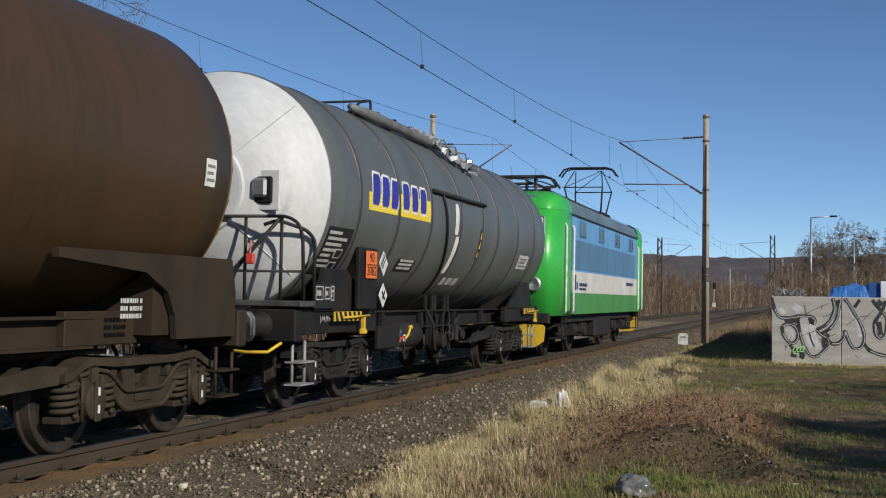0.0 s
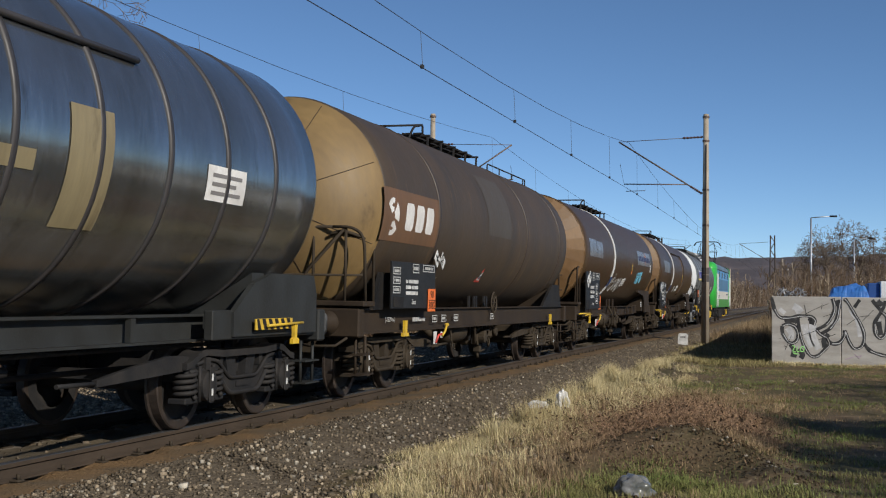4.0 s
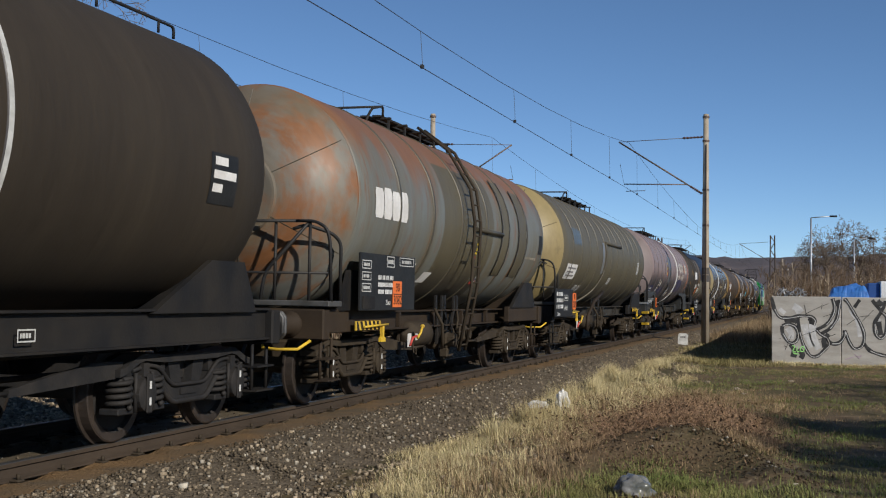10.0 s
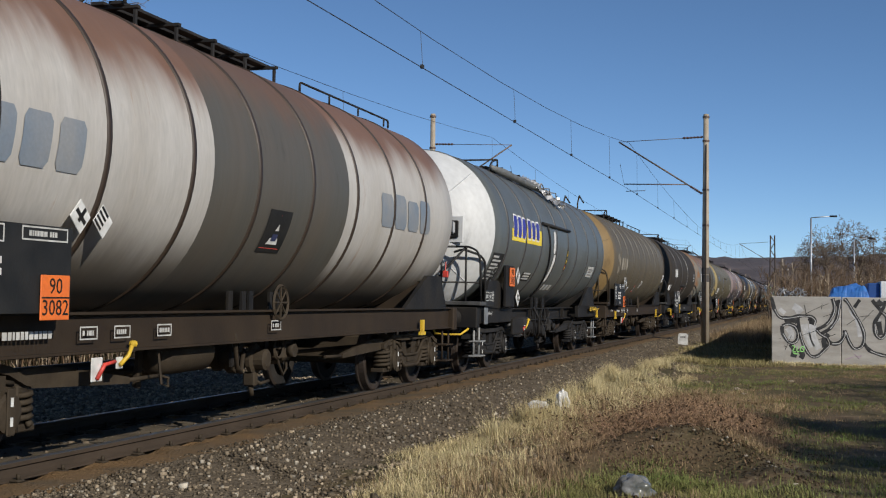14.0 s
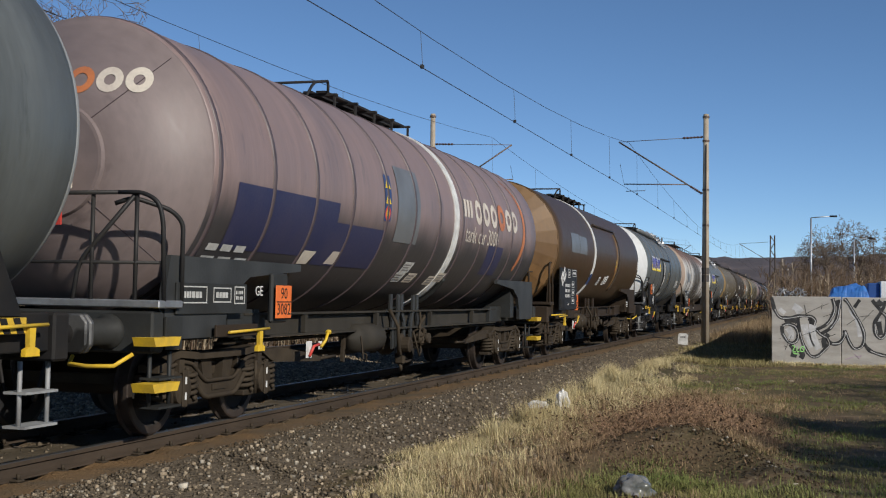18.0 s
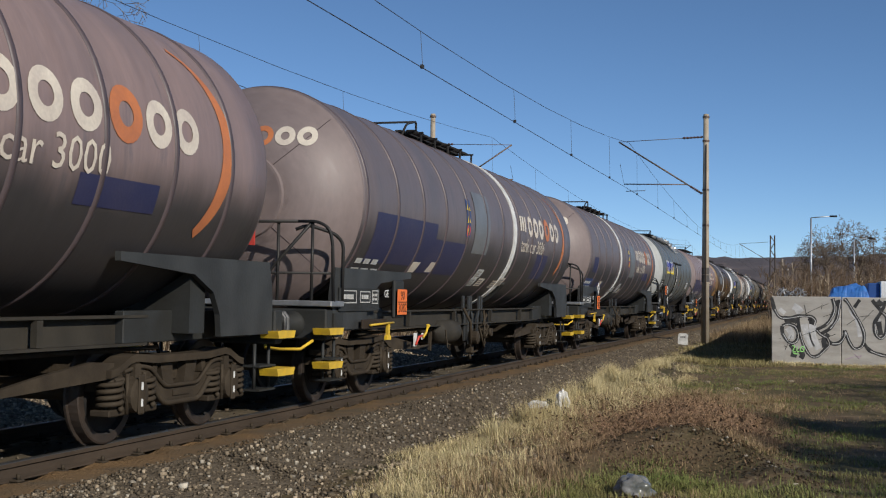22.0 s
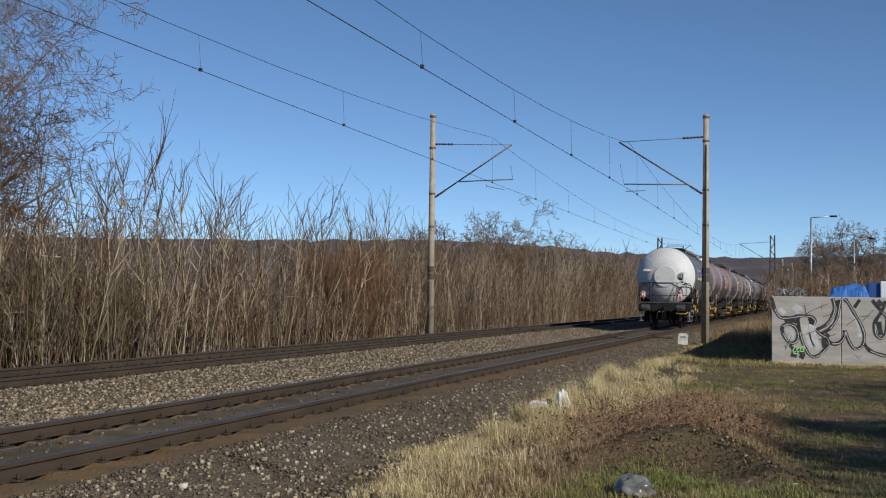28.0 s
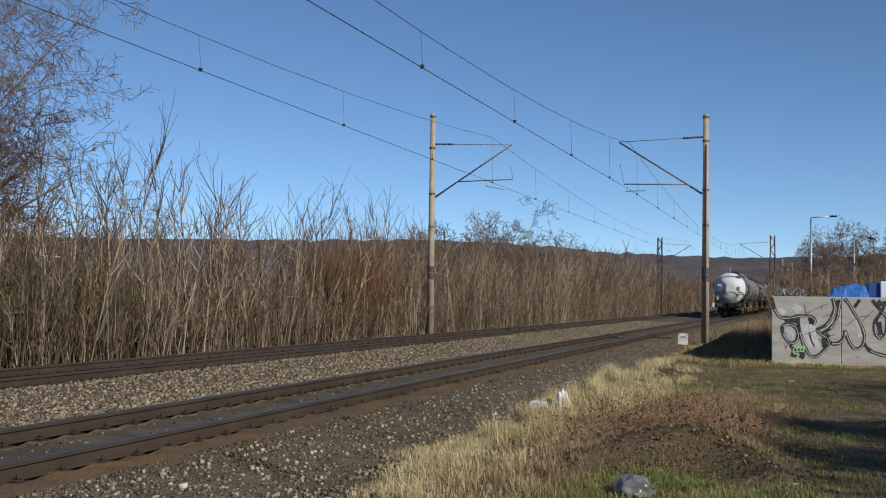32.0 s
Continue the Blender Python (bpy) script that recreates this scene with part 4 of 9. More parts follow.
def bogie(wagon, yc, mat, wheel_mat):
    bg = obj("bogie", shared("bolster", lambda bm: (box(bm, -0.95, 0.95, -0.22, 0.22, 0.52, 0.78, 0.03), box(bm, -0.9, 0.9, -1.2, -1.1, 0.5, 0.6), box(bm, -0.9, 0.9, 1.1, 1.2, 0.5, 0.6))), wagon, mat, at=(0, yc, 0))
    for s in (-1, 1):
        turn = pose(s * 1.0, 0, 0, 0, 0, 0 if s > 0 else 180)
        obj("side_frame", shared("side_frame", frame_mesh), bg, mat, at=turn)
        for a in (-0.9, 0.9):
            obj("axle_box", shared("axle_box", axlebox_mesh), bg, mat, at=pose(s * 1.0, a, 0.46, 0, 0, 0 if s > 0 else 180))
            if s > 0:
                for z in (0.395, 0.545):
                    obj("axle_box_mark", shared("axle_box_mark", lambda bm: box(bm, 0.181, 0.184, -0.016, 0.016, -0.035, 0.035)), bg, M_WHITE, at=(1.0, a, z))
            for q in (-0.27, 0.27):
                obj("coil_spring", shared("coil_spring", spring_mesh, True), bg, mat, at=(s * 1.02, a + q, 0.46))
            obj("brake_block", shared("brake_block", lambda bm: prism(bm, [(-0.04, -0.18), (0.05, -0.14), (0.06, 0.0), (0.05, 0.16), (-0.04, 0.2)], -0.05, 0.05, "x")), bg, mat, at=pose(s * 0.75, a - math.copysign(0.56, a), 0.5, 0, 0, 0 if a > 0 else 180))
    for a in (-0.9, 0.9):
        ax = obj("wheelset", shared("axle", axle_mesh, True), wagon, mat, at=(0, yc + a, WHEEL_R))
        me = shared("wheel", wheel_mesh)
        if not me.materials:
            me.materials.append(wheel_mat)
            me.materials.append(M_TREAD)
        for s in (-1, 1):
            obj("wheel", me, ax, at=pose(s * 0.75, 0, 0, 0, 0, 0 if s > 0 else 180))
        AXLES.append((ax, wagon, yc + a))
    return bg


def on_tank(spec, y, ang, up=0.004):
    """A point of the tank's skin: y along it, ang in degrees above the horizontal on the camera's side."""
    r = spec["r"] + up
    a = radians(ang)
    return Vector((r * math.cos(a), y, spec["zc"] + r * math.sin(a)))


def decal(wagon, spec, y0, y1, a0, a1, mat, name="decal", up=0.004, label="", lean=0.0, cut=0.0):
    """A patch painted or glued on the round skin. lean: metres that its upper edge runs ahead; cut: corners cut off, as a part of its size."""
    n, V, F = max(5, int(abs(a1 - a0) / 2.5) + 2), [], []
    for j in range(n):
        f = j / (n - 1)
        c = cut * (y1 - y0) * (1 if j in (0, n - 1) else 0)
        for i in range(3):
            g = i / 2
            yy = y0 + c + (y1 - y0 - 2 * c) * g + lean * f
            V.append(on_tank(spec, yy, a0 + (a1 - a0) * f, up))
    for j in range(n - 1):
        for i in range(2):
            a = j * 3 + i
            F.append((a, a + 1, a + 4, a + 3))
    patch = soup(name, V, F, mat, wagon, label, smooth=True)
    if name == "paper_label" and up < 0.02:
        h, w = a1 - a0, y1 - y0
        for k in range(3):
            decal(patch, spec, y0 + w * 0.12, y1 - w * (0.12 + 0.14 * (k % 2)), a0 + h * (0.18 + 0.25 * k), a0 + h * (0.29 + 0.25 * k), M_GREYBAR if mat is M_WHITE else M_PRINT, "print_line", up + 0.003, lean=lean * 0.3)
    return patch


def ring_decal(wagon, spec, yc, ang, r0, r1, a0, a1, mat, name="logo_shape", taper=False):
    """An arc of a ring lying on the skin: centre yc, ang; radii in metres; from a0 to a1 degrees."""
    V, F, n = [], [], 20
    for k in range(n + 1):
        a = radians(a0 + (a1 - a0) * k / n)
        inner = r1 - (r1 - r0) * (0.25 + 0.75 * math.sin(math.pi * min(k / n + 0.12, 1))) if taper else r0
        for r in (inner, r1):
            V.append(on_tank(spec, yc + r * math.cos(a), ang + math.degrees(r * math.sin(a) / spec["r"]), 0.0065))
    for k in range(n):
        F.append((2 * k, 2 * k + 1, 2 * k + 3, 2 * k + 2))
    return soup(name, V, F, mat, wagon)


def plate(parent, x, y, z, w, h, mat, name, turn=0.0, thick=0.012, label=""):
    """A flat plate standing in the plane of the wagon's side, turned about its middle."""
    t = 1 if x > 0 else -1
    bm = bmesh.new()
    box(bm, -thick / 2, thick / 2, -w / 2, w / 2, -h / 2, h / 2, min(0.004, thick / 3))
    return part(name, bm, mat, parent, label, at=pose(x, y, z, turn, 0, 0))


def side_text(parent, key, words, size, mat, x, y, z):
    return tagged(obj("lettering", text_mesh(key, words, size, mat), parent, at=pose(x, y, z, 90, 0, 90)), kind="stuff")


def hazard_plate(wagon, x, y, z, w=0.40, h=0.30, mat=None):
    hp = plate(wagon, x, y, z, w, h, mat or M_ORANGE, "hazard_plate", label="orange hazard plate with black numbers")
    k = h / 0.30
    side_text(hp, "90 %.2f" % h, "90", 0.15 * k, M_BLACK, 0.008, 0, 0.072 * k)
    side_text(hp, "3082 %.2f" % h, "3082", 0.15 * k, M_BLACK, 0.008, 0, -0.072 * k)
    bm = bmesh.new()
    box(bm, 0.006, 0.009, -w / 2 + 0.01, w / 2 - 0.01, -0.006, 0.006)
    part("divider", bm, M_BLACK, hp)
    return hp


def diamond(wagon, x, y, z, size=0.27, striped=False):
    d = plate(wagon, x, y, z, size, size, M_WHITE, "danger_label", 45, label="white diamond danger label")
    bm = bmesh.new()
    if striped:
        for k in range(4):
            box(bm, 0.007, 0.009, -0.09 + 0.05 * k, -0.065 + 0.05 * k, -0.02, 0.1)
    else:
        box(bm, 0.007, 0.009, -0.05, 0.09, -0.02, 0.015)
        box(bm, 0.007, 0.009, -0.02, 0.02, -0.08, 0.08)
    part("symbol", bm, M_BLACK, d)
    return d


def bars(parent, x, y, z, w, h, rows, mat, seed=1, name="lettering_bar"):
    """Unreadable small print: rows of bars within w by h, centred at y, z, facing the camera's side."""
    rnd = random.Random(seed)
    bm = bmesh.new()
    dz = h / rows
    for k in range(rows):
        zz = z + h / 2 - dz * (k + 0.5)
        yy = y - w / 2
        while yy < y + w / 2 - 0.02:
            ww = min(rnd.uniform(0.25, 0.6) * dz, y + w / 2 - yy)
            box(bm, x, x + 0.002, yy, yy + ww, zz - dz * 0.3, zz + dz * 0.3)
            yy += ww + dz * (0.14 if rnd.random() < 0.85 else 0.5)
    return tagged(part(name, bm, mat, parent), kind="stuff")


def boxed_sign(parent, x, y, z, w, h, seed=1):
    """A white outlined box with small marks inside."""
    bm = bmesh.new()
    t = 0.012
    for a in ((y - w / 2, y + w / 2, z + h / 2 - t, z + h / 2), (y - w / 2, y + w / 2, z - h / 2, z - h / 2 + t), (y - w / 2, y - w / 2 + t, z - h / 2 + t, z + h / 2 - t), (y + w / 2 - t, y + w / 2, z - h / 2 + t, z + h / 2 - t)):
        box(bm, x, x + 0.002, *a)
    o = part("data_box", bm, M_GREYBAR, parent)
    bars(parent, x, y, z, w * 0.7, h * 0.62, max(1, int(h / 0.09)), M_GREYBAR, seed)
    return o


def data_panel(wagon, y0, y1, z0, z1, x, seed, side=1):
    """Black board with white data boxes and number bars."""
    w, h = y1 - y0, z1 - z0
    p = plate(wagon, x, (y0 + y1) / 2, (z0 + z1) / 2, w, h, M_PANEL, "data_panel", thick=0.03, label="black data board with white markings")
    f = 0.017
    for k in range(3):
        boxed_sign(p, f, -side * w * (0.40 if side > 0 else 0.26), h * ((0.30 if side > 0 else 0.12) - 0.2 * k), w * 0.15, h * 0.15, seed + k)
    bars(p, f, -w * 0.06, -h * 0.04, w * 0.28, h * 0.38, 3, M_WHITE if side > 0 else M_GREYBAR, seed + 7)
    boxed_sign(p, f, w * 0.33, h * 0.40, w * 0.28, h * 0.16, seed + 9)
    boxed_sign(p, f, w * 0.02, h * 0.38, w * 0.14, h * 0.2, seed + 5)
    side_text(p, "wagon class", "Zaes", 0.10, M_WHITE, f + 0.002, -w * 0.02, -h * 0.36)
    pocket = plate(p, f, -w * 0.36, -h * 0.36, w * 0.2, h * 0.22, M_BLACK, "card_pocket", thick=0.02)
    return p


def tank(wagon, spec):
    """The tank: shell, two ends, hoops, band."""
    r, zc, a, b = spec["r"], spec["zc"], spec["ri"], spec["L"] - spec["fi"]
    c = (0, 0, zc)
    bm = bmesh.new()
    prof = [(a, r - 0.02), (a + 0.02, r)]
    n = max(2, int((b - a) / 0.5))
    prof += [(a + 0.02 + (b - a - 0.04) * k / n, r) for k in range(1, n + 1)] + [(b, r - 0.02)]
    zones = spec.get("zones", ())
    cuts = sorted({z for q in zones for z in q[:2] if a + 0.03 < z < b - 0.03})
    prof = sorted(prof[1:-1] + [(z, r) for z in cuts])
    prof = [(a, r - 0.02)] + prof + [(b, r - 0.02)]
    lathe(bm, prof, 72, "y", c, flip=True)
    mats = [spec["side"]]
    for y0, y1, a0, a1, zm in zones:
        if zm not in mats:
            mats.append(zm)
        for f in bm.faces:
            m = f.calc_center_median()
            ang = math.degrees(math.atan2(m.z - zc, abs(m.x)))
            if y0 <= m.y <= y1 and a0 <= ang < a1:
                f.material_index = mats.index(zm)
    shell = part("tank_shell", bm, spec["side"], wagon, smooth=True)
    for zm in mats[1:]:
        shell.data.materials.append(zm)
    for front in (0, 1):
        e, s = (b, 1) if front else (a, -1)
        d = spec.get("dish", 0.42)
        bm = bmesh.new()
        if spec.get("cone", True):
            pr = [(e, r - 0.02), (e + s * d * 0.10, r * 0.985), (e + s * d * 0.9, r * 0.36), (e + s * (d * 0.9 + 0.01), 0.001)]
        else:
            pr = [(e + s * d * math.sin(t * math.pi / 2), max(0.001, (r - 0.02) * math.cos(t * math.pi / 2) ** 0.8)) for t in (0, 0.1, 0.2, 0.35, 0.5, 0.65, 0.8, 0.9, 0.96, 1)]
        if spec.get("fan"):
            # overlapping wedge sheets, each with one raised edge
            lathe(bm, pr[:2], 72, "y", c, flip=not front)
        else:
            lathe(bm, pr, 72, "y", c, flip=not front)
        end = part("tank_end", bm, spec["end"], wagon, spec.get("end_label", ""), smooth=not spec.get("fan"))
        n = 28 if spec.get("fan") else 0
        for k in range(n):
            t0, t1 = 2 * math.pi * k / n, 2 * math.pi * (k + 1) / n
            q = [(rr * math.cos(t), yy + s * up, zc + rr * math.sin(t)) for t, up in ((t0, 0.0), (t1, 0.016)) for yy, rr in pr[1:3]]
            soup("end_sheet", q, [(0, 1, 3, 2) if front else (0, 2, 3, 1)], spec["end"], end)
        if spec.get("cone", True):
            bm = bmesh.new()
            y0 = e + s * d * (0.78 if spec.get("fan") else 0.88)
            lathe(bm, [(y0, r * 0.375), (e + s * (d * 0.9 + 0.03), r * 0.365), (e + s * (d * 0.9 + 0.035), r * 0.345), (e + s * (d * 0.9 + 0.035), 0.001)], 48, "y", c, flip=not front)
            part("end_disc", bm, spec["end"], wagon)
        if not front:
            seams = spec.get("seams", 0)
            for k in range(seams):
                t = 2 * math.pi * (k + 0.5) / seams
                bm = bmesh.new()
                p0 = Vector((r * 0.96 * math.cos(t), e - d * 0.13, zc + r * 0.96 * math.sin(t)))
                p1 = Vector((r * 0.36 * math.cos(t), e - d * 0.905, zc + r * 0.36 * math.sin(t)))
                tube(bm, [p0, p1], 0.012 if spec.get("plain_seams") else 0.006, 4)
                part("seam", bm, spec["end"] if spec.get("plain_seams") else spec["hoop"], end)
    for y in spec.get("hoops", ()):
        key = "hoop %.2f" % r
        me = shared(key, lambda bm: lathe(bm, [(-0.035, r - 0.01), (-0.03, r + 0.014), (0.03, r + 0.014), (0.035, r - 0.01)], 72, "y", flip=True), True)
        o = obj("hoop", me, wagon, at=(0, y, zc))
        o.data = me
        if not me.materials:
            me.materials.append(None)
        o.material_slots[0].link = "OBJECT"
        o.material_slots[0].material = spec["hoop"]
    for y, w in spec.get("bands", ()):
        bm = bmesh.new()
        lathe(bm, [(y - w / 2, r - 0.01), (y - w / 2, r + 0.018), (y + w / 2, r + 0.018), (y + w / 2, r - 0.01)], 72, "y", c, flip=True)
        part("reflective_band", bm, M_WHITE, wagon, "white band round the tank", smooth=False)


def underframe(wagon, spec):
    L, mat = spec["L"], spec["frame"]
    for e in (0, 1):
        flip = Matrix.Identity(4) if not e else pose(0, L, 0, 0, 0, 180)
        hs = obj("headstock", shared("headstock", lambda bm: (box(bm, -1.32, 1.32, 0.62, 0.82, 0.84, 1.22, 0.02), box(bm, -0.25, 0.25, 0.60, 0.62, 0.9, 1.16))), wagon, mat, at=flip)
        for s in (-1, 1):
            bf = obj("buffer", shared("buffer", buffer_mesh, True), wagon, mat, at=flip @ Matrix.Translation((s * 0.875, 0, 1.03)))
            obj("buffer_head", shared("buffer_head", buffer_head_mesh), bf, M_BUFFER)
            st = obj("step", shared("step", lambda bm: (tube(bm, [(0.02, 0, 0.85), (0.02, 0, 0.36)], 0.02, 6), tube(bm, [(0.02, 0.35, 0.85), (0.02, 0.35, 0.36)], 0.02, 6), box(bm, -0.06, 0.14, -0.03, 0.38, 0.34, 0.36), box(bm, -0.06, 0.14, -0.03, 0.38, 0.60, 0.62))), wagon, spec.get("stepmat", mat), at=flip @ Matrix.Translation((s * 1.22, 0.72, 0)))
        couple(wagon, flip)
        hb = obj("shunter_handle", shared("shunter_handle", lambda bm: tube(bm, [(0.55, 0.55, 0.80), (0.62, 0.40, 0.74), (0.85, 0.34, 0.73), (1.1, 0.36, 0.74), (1.2, 0.5, 0.84)], 0.02, 6)), wagon, spec.get("handlemat", M_YELLOW), at=flip)
        stub = spec["stub"]
        for s in (-1, 1):
            sp = obj("saddle_plate", shared("saddle %s" % spec["saddle"], lambda bm: prism(bm, spec["saddle_outline"], -0.03, 0.03, "x")), wagon, spec["saddlemat"], at=flip @ Matrix.Translation((s * 1.27, 0, 0)))
            if stub:
                bm = bmesh.new()
                xs = 0.98 if spec["saddle"] == "hood" else 1.22
                box(bm, s * xs - 0.05, s * xs + 0.05, 0.82, stub, 0.92, 1.22, 0.01)
                part("stub_sill", bm, mat, wagon, at=flip)
        bm = bmesh.new()
        prism(bm, [(-1.22, 1.0), (1.22, 1.0), (1.22, 1.62), (0.9, 1.42), (0.5, 1.24), (0, 1.19), (-0.5, 1.24), (-0.9, 1.42), (-1.22, 1.62)], spec["piv"] - 0.15, spec["piv"] + 0.15, "y")
        part("tank_saddle", bm, mat, wagon, at=flip)
        bm = bmesh.new()
        box(bm, -0.35, 0.35, 0.82, spec["piv"] + 0.5, 0.92, 1.14, 0.02)
        part("centre_sill", bm, mat, wagon, at=flip)
    if not spec["stub"]:
        z0, z1 = spec.get("sole_z", (0.92, 1.22))
        for s in (-1, 1):
            bm = bmesh.new()
            x, f = s * 1.22, 0.07
            prism(bm, [(x - f, z0 - 0.02), (x + f, z0 - 0.02), (x + f, z0), (x + 0.012, z0), (x + 0.012, z1), (x + f, z1), (x + f, z1 + 0.02), (x - f, z1 + 0.02), (x - f, z1), (x - 0.012, z1), (x - 0.012, z0), (x - f, z0)], 0.83, L - 0.83, "y")
            part("sole_bar", bm, mat, wagon)
        for k in range(5):
            y = 2.6 + (L - 5.2) * k / 4
            bm = bmesh.new()
            box(bm, -1.2, 1.2, y - 0.06, y + 0.06, 0.95, 1.2)
            part("cross_beam", bm, mat, wagon)
    else:
        for x in (-0.98, 0.98):
            bm = bmesh.new()
            prism(bm, [(x - 0.06, 0.90), (x + 0.06, 0.90), (x + 0.06, 0.925), (x - 0.035, 0.925), (x - 0.035, 1.155), (x + 0.06, 1.155), (x + 0.06, 1.18), (x - 0.06, 1.18)], spec["stub"] - 0.4, L - spec["stub"] + 0.4, "y")
            part("longitudinal_beam", bm, spec.get("beam", mat), wagon)
        for k in range(4):
            y = spec["stub"] + (L - 2 * spec["stub"]) * (k + 0.5) / 4
            bm = bmesh.new()
            box(bm, -0.94, 0.94, y - 0.05, y + 0.05, 0.94, 1.12)
            box(bm, 0.99, 1.05, y - 0.04, y + 0.04, 0.93, 1.15)
            part("cross_beam", bm, spec.get("beam", mat), wagon)
    bogie(wagon, spec["piv"], spec["gear"], spec["gear"])
    bogie(wagon, L - spec["piv"], spec["gear"], spec["gear"])


def fittings(wagon, spec):
    """Brake gear, pipes, valves and handles under the tank."""
    L, mat, mid, rnd = spec["L"], spec["gear"], spec["L"] / 2, random.Random(spec["seed"])
    ya = spec.get("air_y", mid - 1.6)
    bm = bmesh.new()
    lathe(bm, [(ya - 0.55, 0.001), (ya - 0.5, 0.14), (ya - 0.42, 0.2), (ya + 0.42, 0.2), (ya + 0.5, 0.14), (ya + 0.55, 0.001)], 20, "y", (0.95, 0, 0.80), flip=True)
    part("air_reservoir", bm, spec.get("airmat", mat), wagon, smooth=True)
    bm = bmesh.new()
    tube(bm, [(0.9, 2.6, 0.86), (0.9, L - 2.6, 0.86)], 0.024, 6)
    part("brake_pipe", bm, mat, wagon)
    bm = bmesh.new()
    tube(bm, [(0.35, spec["piv"], 0.62), (0.35, L - spec["piv"], 0.62)], 0.03, 6)
    part("brake_rod", bm, mat, wagon)
    for k, (name, y, build) in enumerate((
        ("brake_cylinder", mid + 1.3, lambda bm, y: (lathe(bm, [(y - 0.3, 0.001), (y - 0.3, 0.17), (y + 0.1, 0.18), (y + 0.35, 0.07), (y + 0.6, 0.04), (y + 0.6, 0.001)], 16, "y", (0.7, 0, 0.72), flip=True),)),
        ("outlet_pipe", mid, lambda bm, y: (tube(bm, [(0.0, y, 1.2), (0.0, y, 0.78), (0.12, y, 0.68), (0.6, y, 0.66)], 0.085, 10),)),
        ("outlet_valve", mid, lambda bm, y: (lathe(bm, [(0.52, 0.001), (0.52, 0.15), (0.58, 0.15), (0.6, 0.1), (0.7, 0.17), (0.80, 0.17), (0.88, 0.1), (0.96, 0.1), (0.97, 0.17), (1.02, 0.17), (1.04, 0.12), (1.15, 0.12), (1.17, 0.08), (1.17, 0.001)], 14, "x", (0, y, 0.66)), tube(bm, [(0.75, y, 0.8), (0.75, y, 1.05)], 0.035, 6), tube(bm, [(0.75, y - 0.14, 1.0), (0.75, y + 0.14, 1.02)], 0.02, 6))),
        ("valve_handwheel", mid + 0.42, lambda bm, y: (lathe(bm, [(1.10, 0.12), (1.12, 0.14), (1.14, 0.12), (1.12, 0.10), (1.10, 0.12)], 16, "x", (0, y, 0.78)), tube(bm, [(0.8, y, 0.78), (1.14, y, 0.78)], 0.02, 6), tube(bm, [(1.12, y - 0.12, 0.78), (1.12, y + 0.12, 0.78)], 0.012, 5))),
        ("drain_cock", mid + 0.16, lambda bm, y: (tube(bm, [(0.9, y, 0.6), (0.92, y + 0.05, 0.45), (1.0, y + 0.12, 0.38), (1.02, y + 0.3, 0.40)], 0.022, 6), box(bm, 0.9, 1.05, y - 0.12, y - 0.02, 0.36, 0.52, 0.02), tube(bm, [(0.98, y - 0.07, 0.36), (0.98, y - 0.04, 0.26)], 0.03, 6))),
        ("loop_hose", mid + 0.3, lambda bm, y: (tube(bm, [(1.06, y, 0.85), (1.10, y + 0.08, 0.6), (1.1, y + 0.2, 0.46), (1.08, y + 0.34, 0.52), (1.04, y + 0.4, 0.74)], 0.016, 6),)),
        ("slack_adjuster", mid - 1.2, lambda bm, y: (tube(bm, [(0.45, y - 1.2, 0.58), (0.45, y - 0.5, 0.58), (0.45, y - 0.49, 0.58), (0.45, y + 0.5, 0.58), (0.45, y + 0.51, 0.58), (0.45, y + 1.4, 0.58)], 0.03, 8, radii=[0.025, 0.025, 0.055, 0.055, 0.025, 0.025]),)),
        ("brake_lever", mid + 1.9, lambda bm, y: (prism(bm, [(y - 0.05, 0.5), (y + 0.03, 0.48), (y + 0.08, 0.95), (y, 0.97)], 0.42, 0.46, "x"),)),
        ("brake_lever", mid - 2.2, lambda bm, y: (prism(bm, [(y - 0.05, 0.5), (y + 0.03, 0.48), (y + 0.08, 0.95), (y, 0.97)], 0.86, 0.90, "x"),)),
        ("valve_rod", mid + 0.7, lambda bm, y: (tube(bm, [(1.02, y, 1.16), (1.04, y, 0.98), (1.06, y - 0.12, 0.92), (1.06, y - 0.12, 0.7)], 0.018, 6),)),
        ("distributor_valve", mid + 0.85, lambda bm, y: (box(bm, 0.85, 1.12, y - 0.12, y + 0.12, 0.62, 0.9, 0.04), tube(bm, [(1.0, y, 0.9), (1.0, y + 0.3, 1.05), (0.9, y + 0.6, 1.1)], 0.03, 6), tube(bm, [(1.12, y, 0.74), (1.2, y, 0.74)], 0.08, 10))),
        ("hose", mid - 0.9, lambda bm, y: (tube(bm, [(1.1, y, 1.2), (1.22, y + 0.05, 0.95), (1.18, y + 0.2, 0.62), (1.1, y + 0.45, 0.55), (1.05, y + 0.6, 0.75)], 0.028, 6),)),
        ("release_rod", mid - 2.4, lambda bm, y: (tube(bm, [(1.2, y, 0.85), (1.24, y, 0.55), (1.24, y + 0.12, 0.52), (1.24, y + 0.12, 0.6), (1.22, y, 0.63)], 0.014, 5),)),
    )):
        bm = bmesh.new()
        build(bm, y + rnd.uniform(-0.15, 0.15))
        bmesh.ops.recalc_face_normals(bm, faces=bm.faces)
        part(name, bm, mat, wagon, smooth=name == "outlet_pipe")
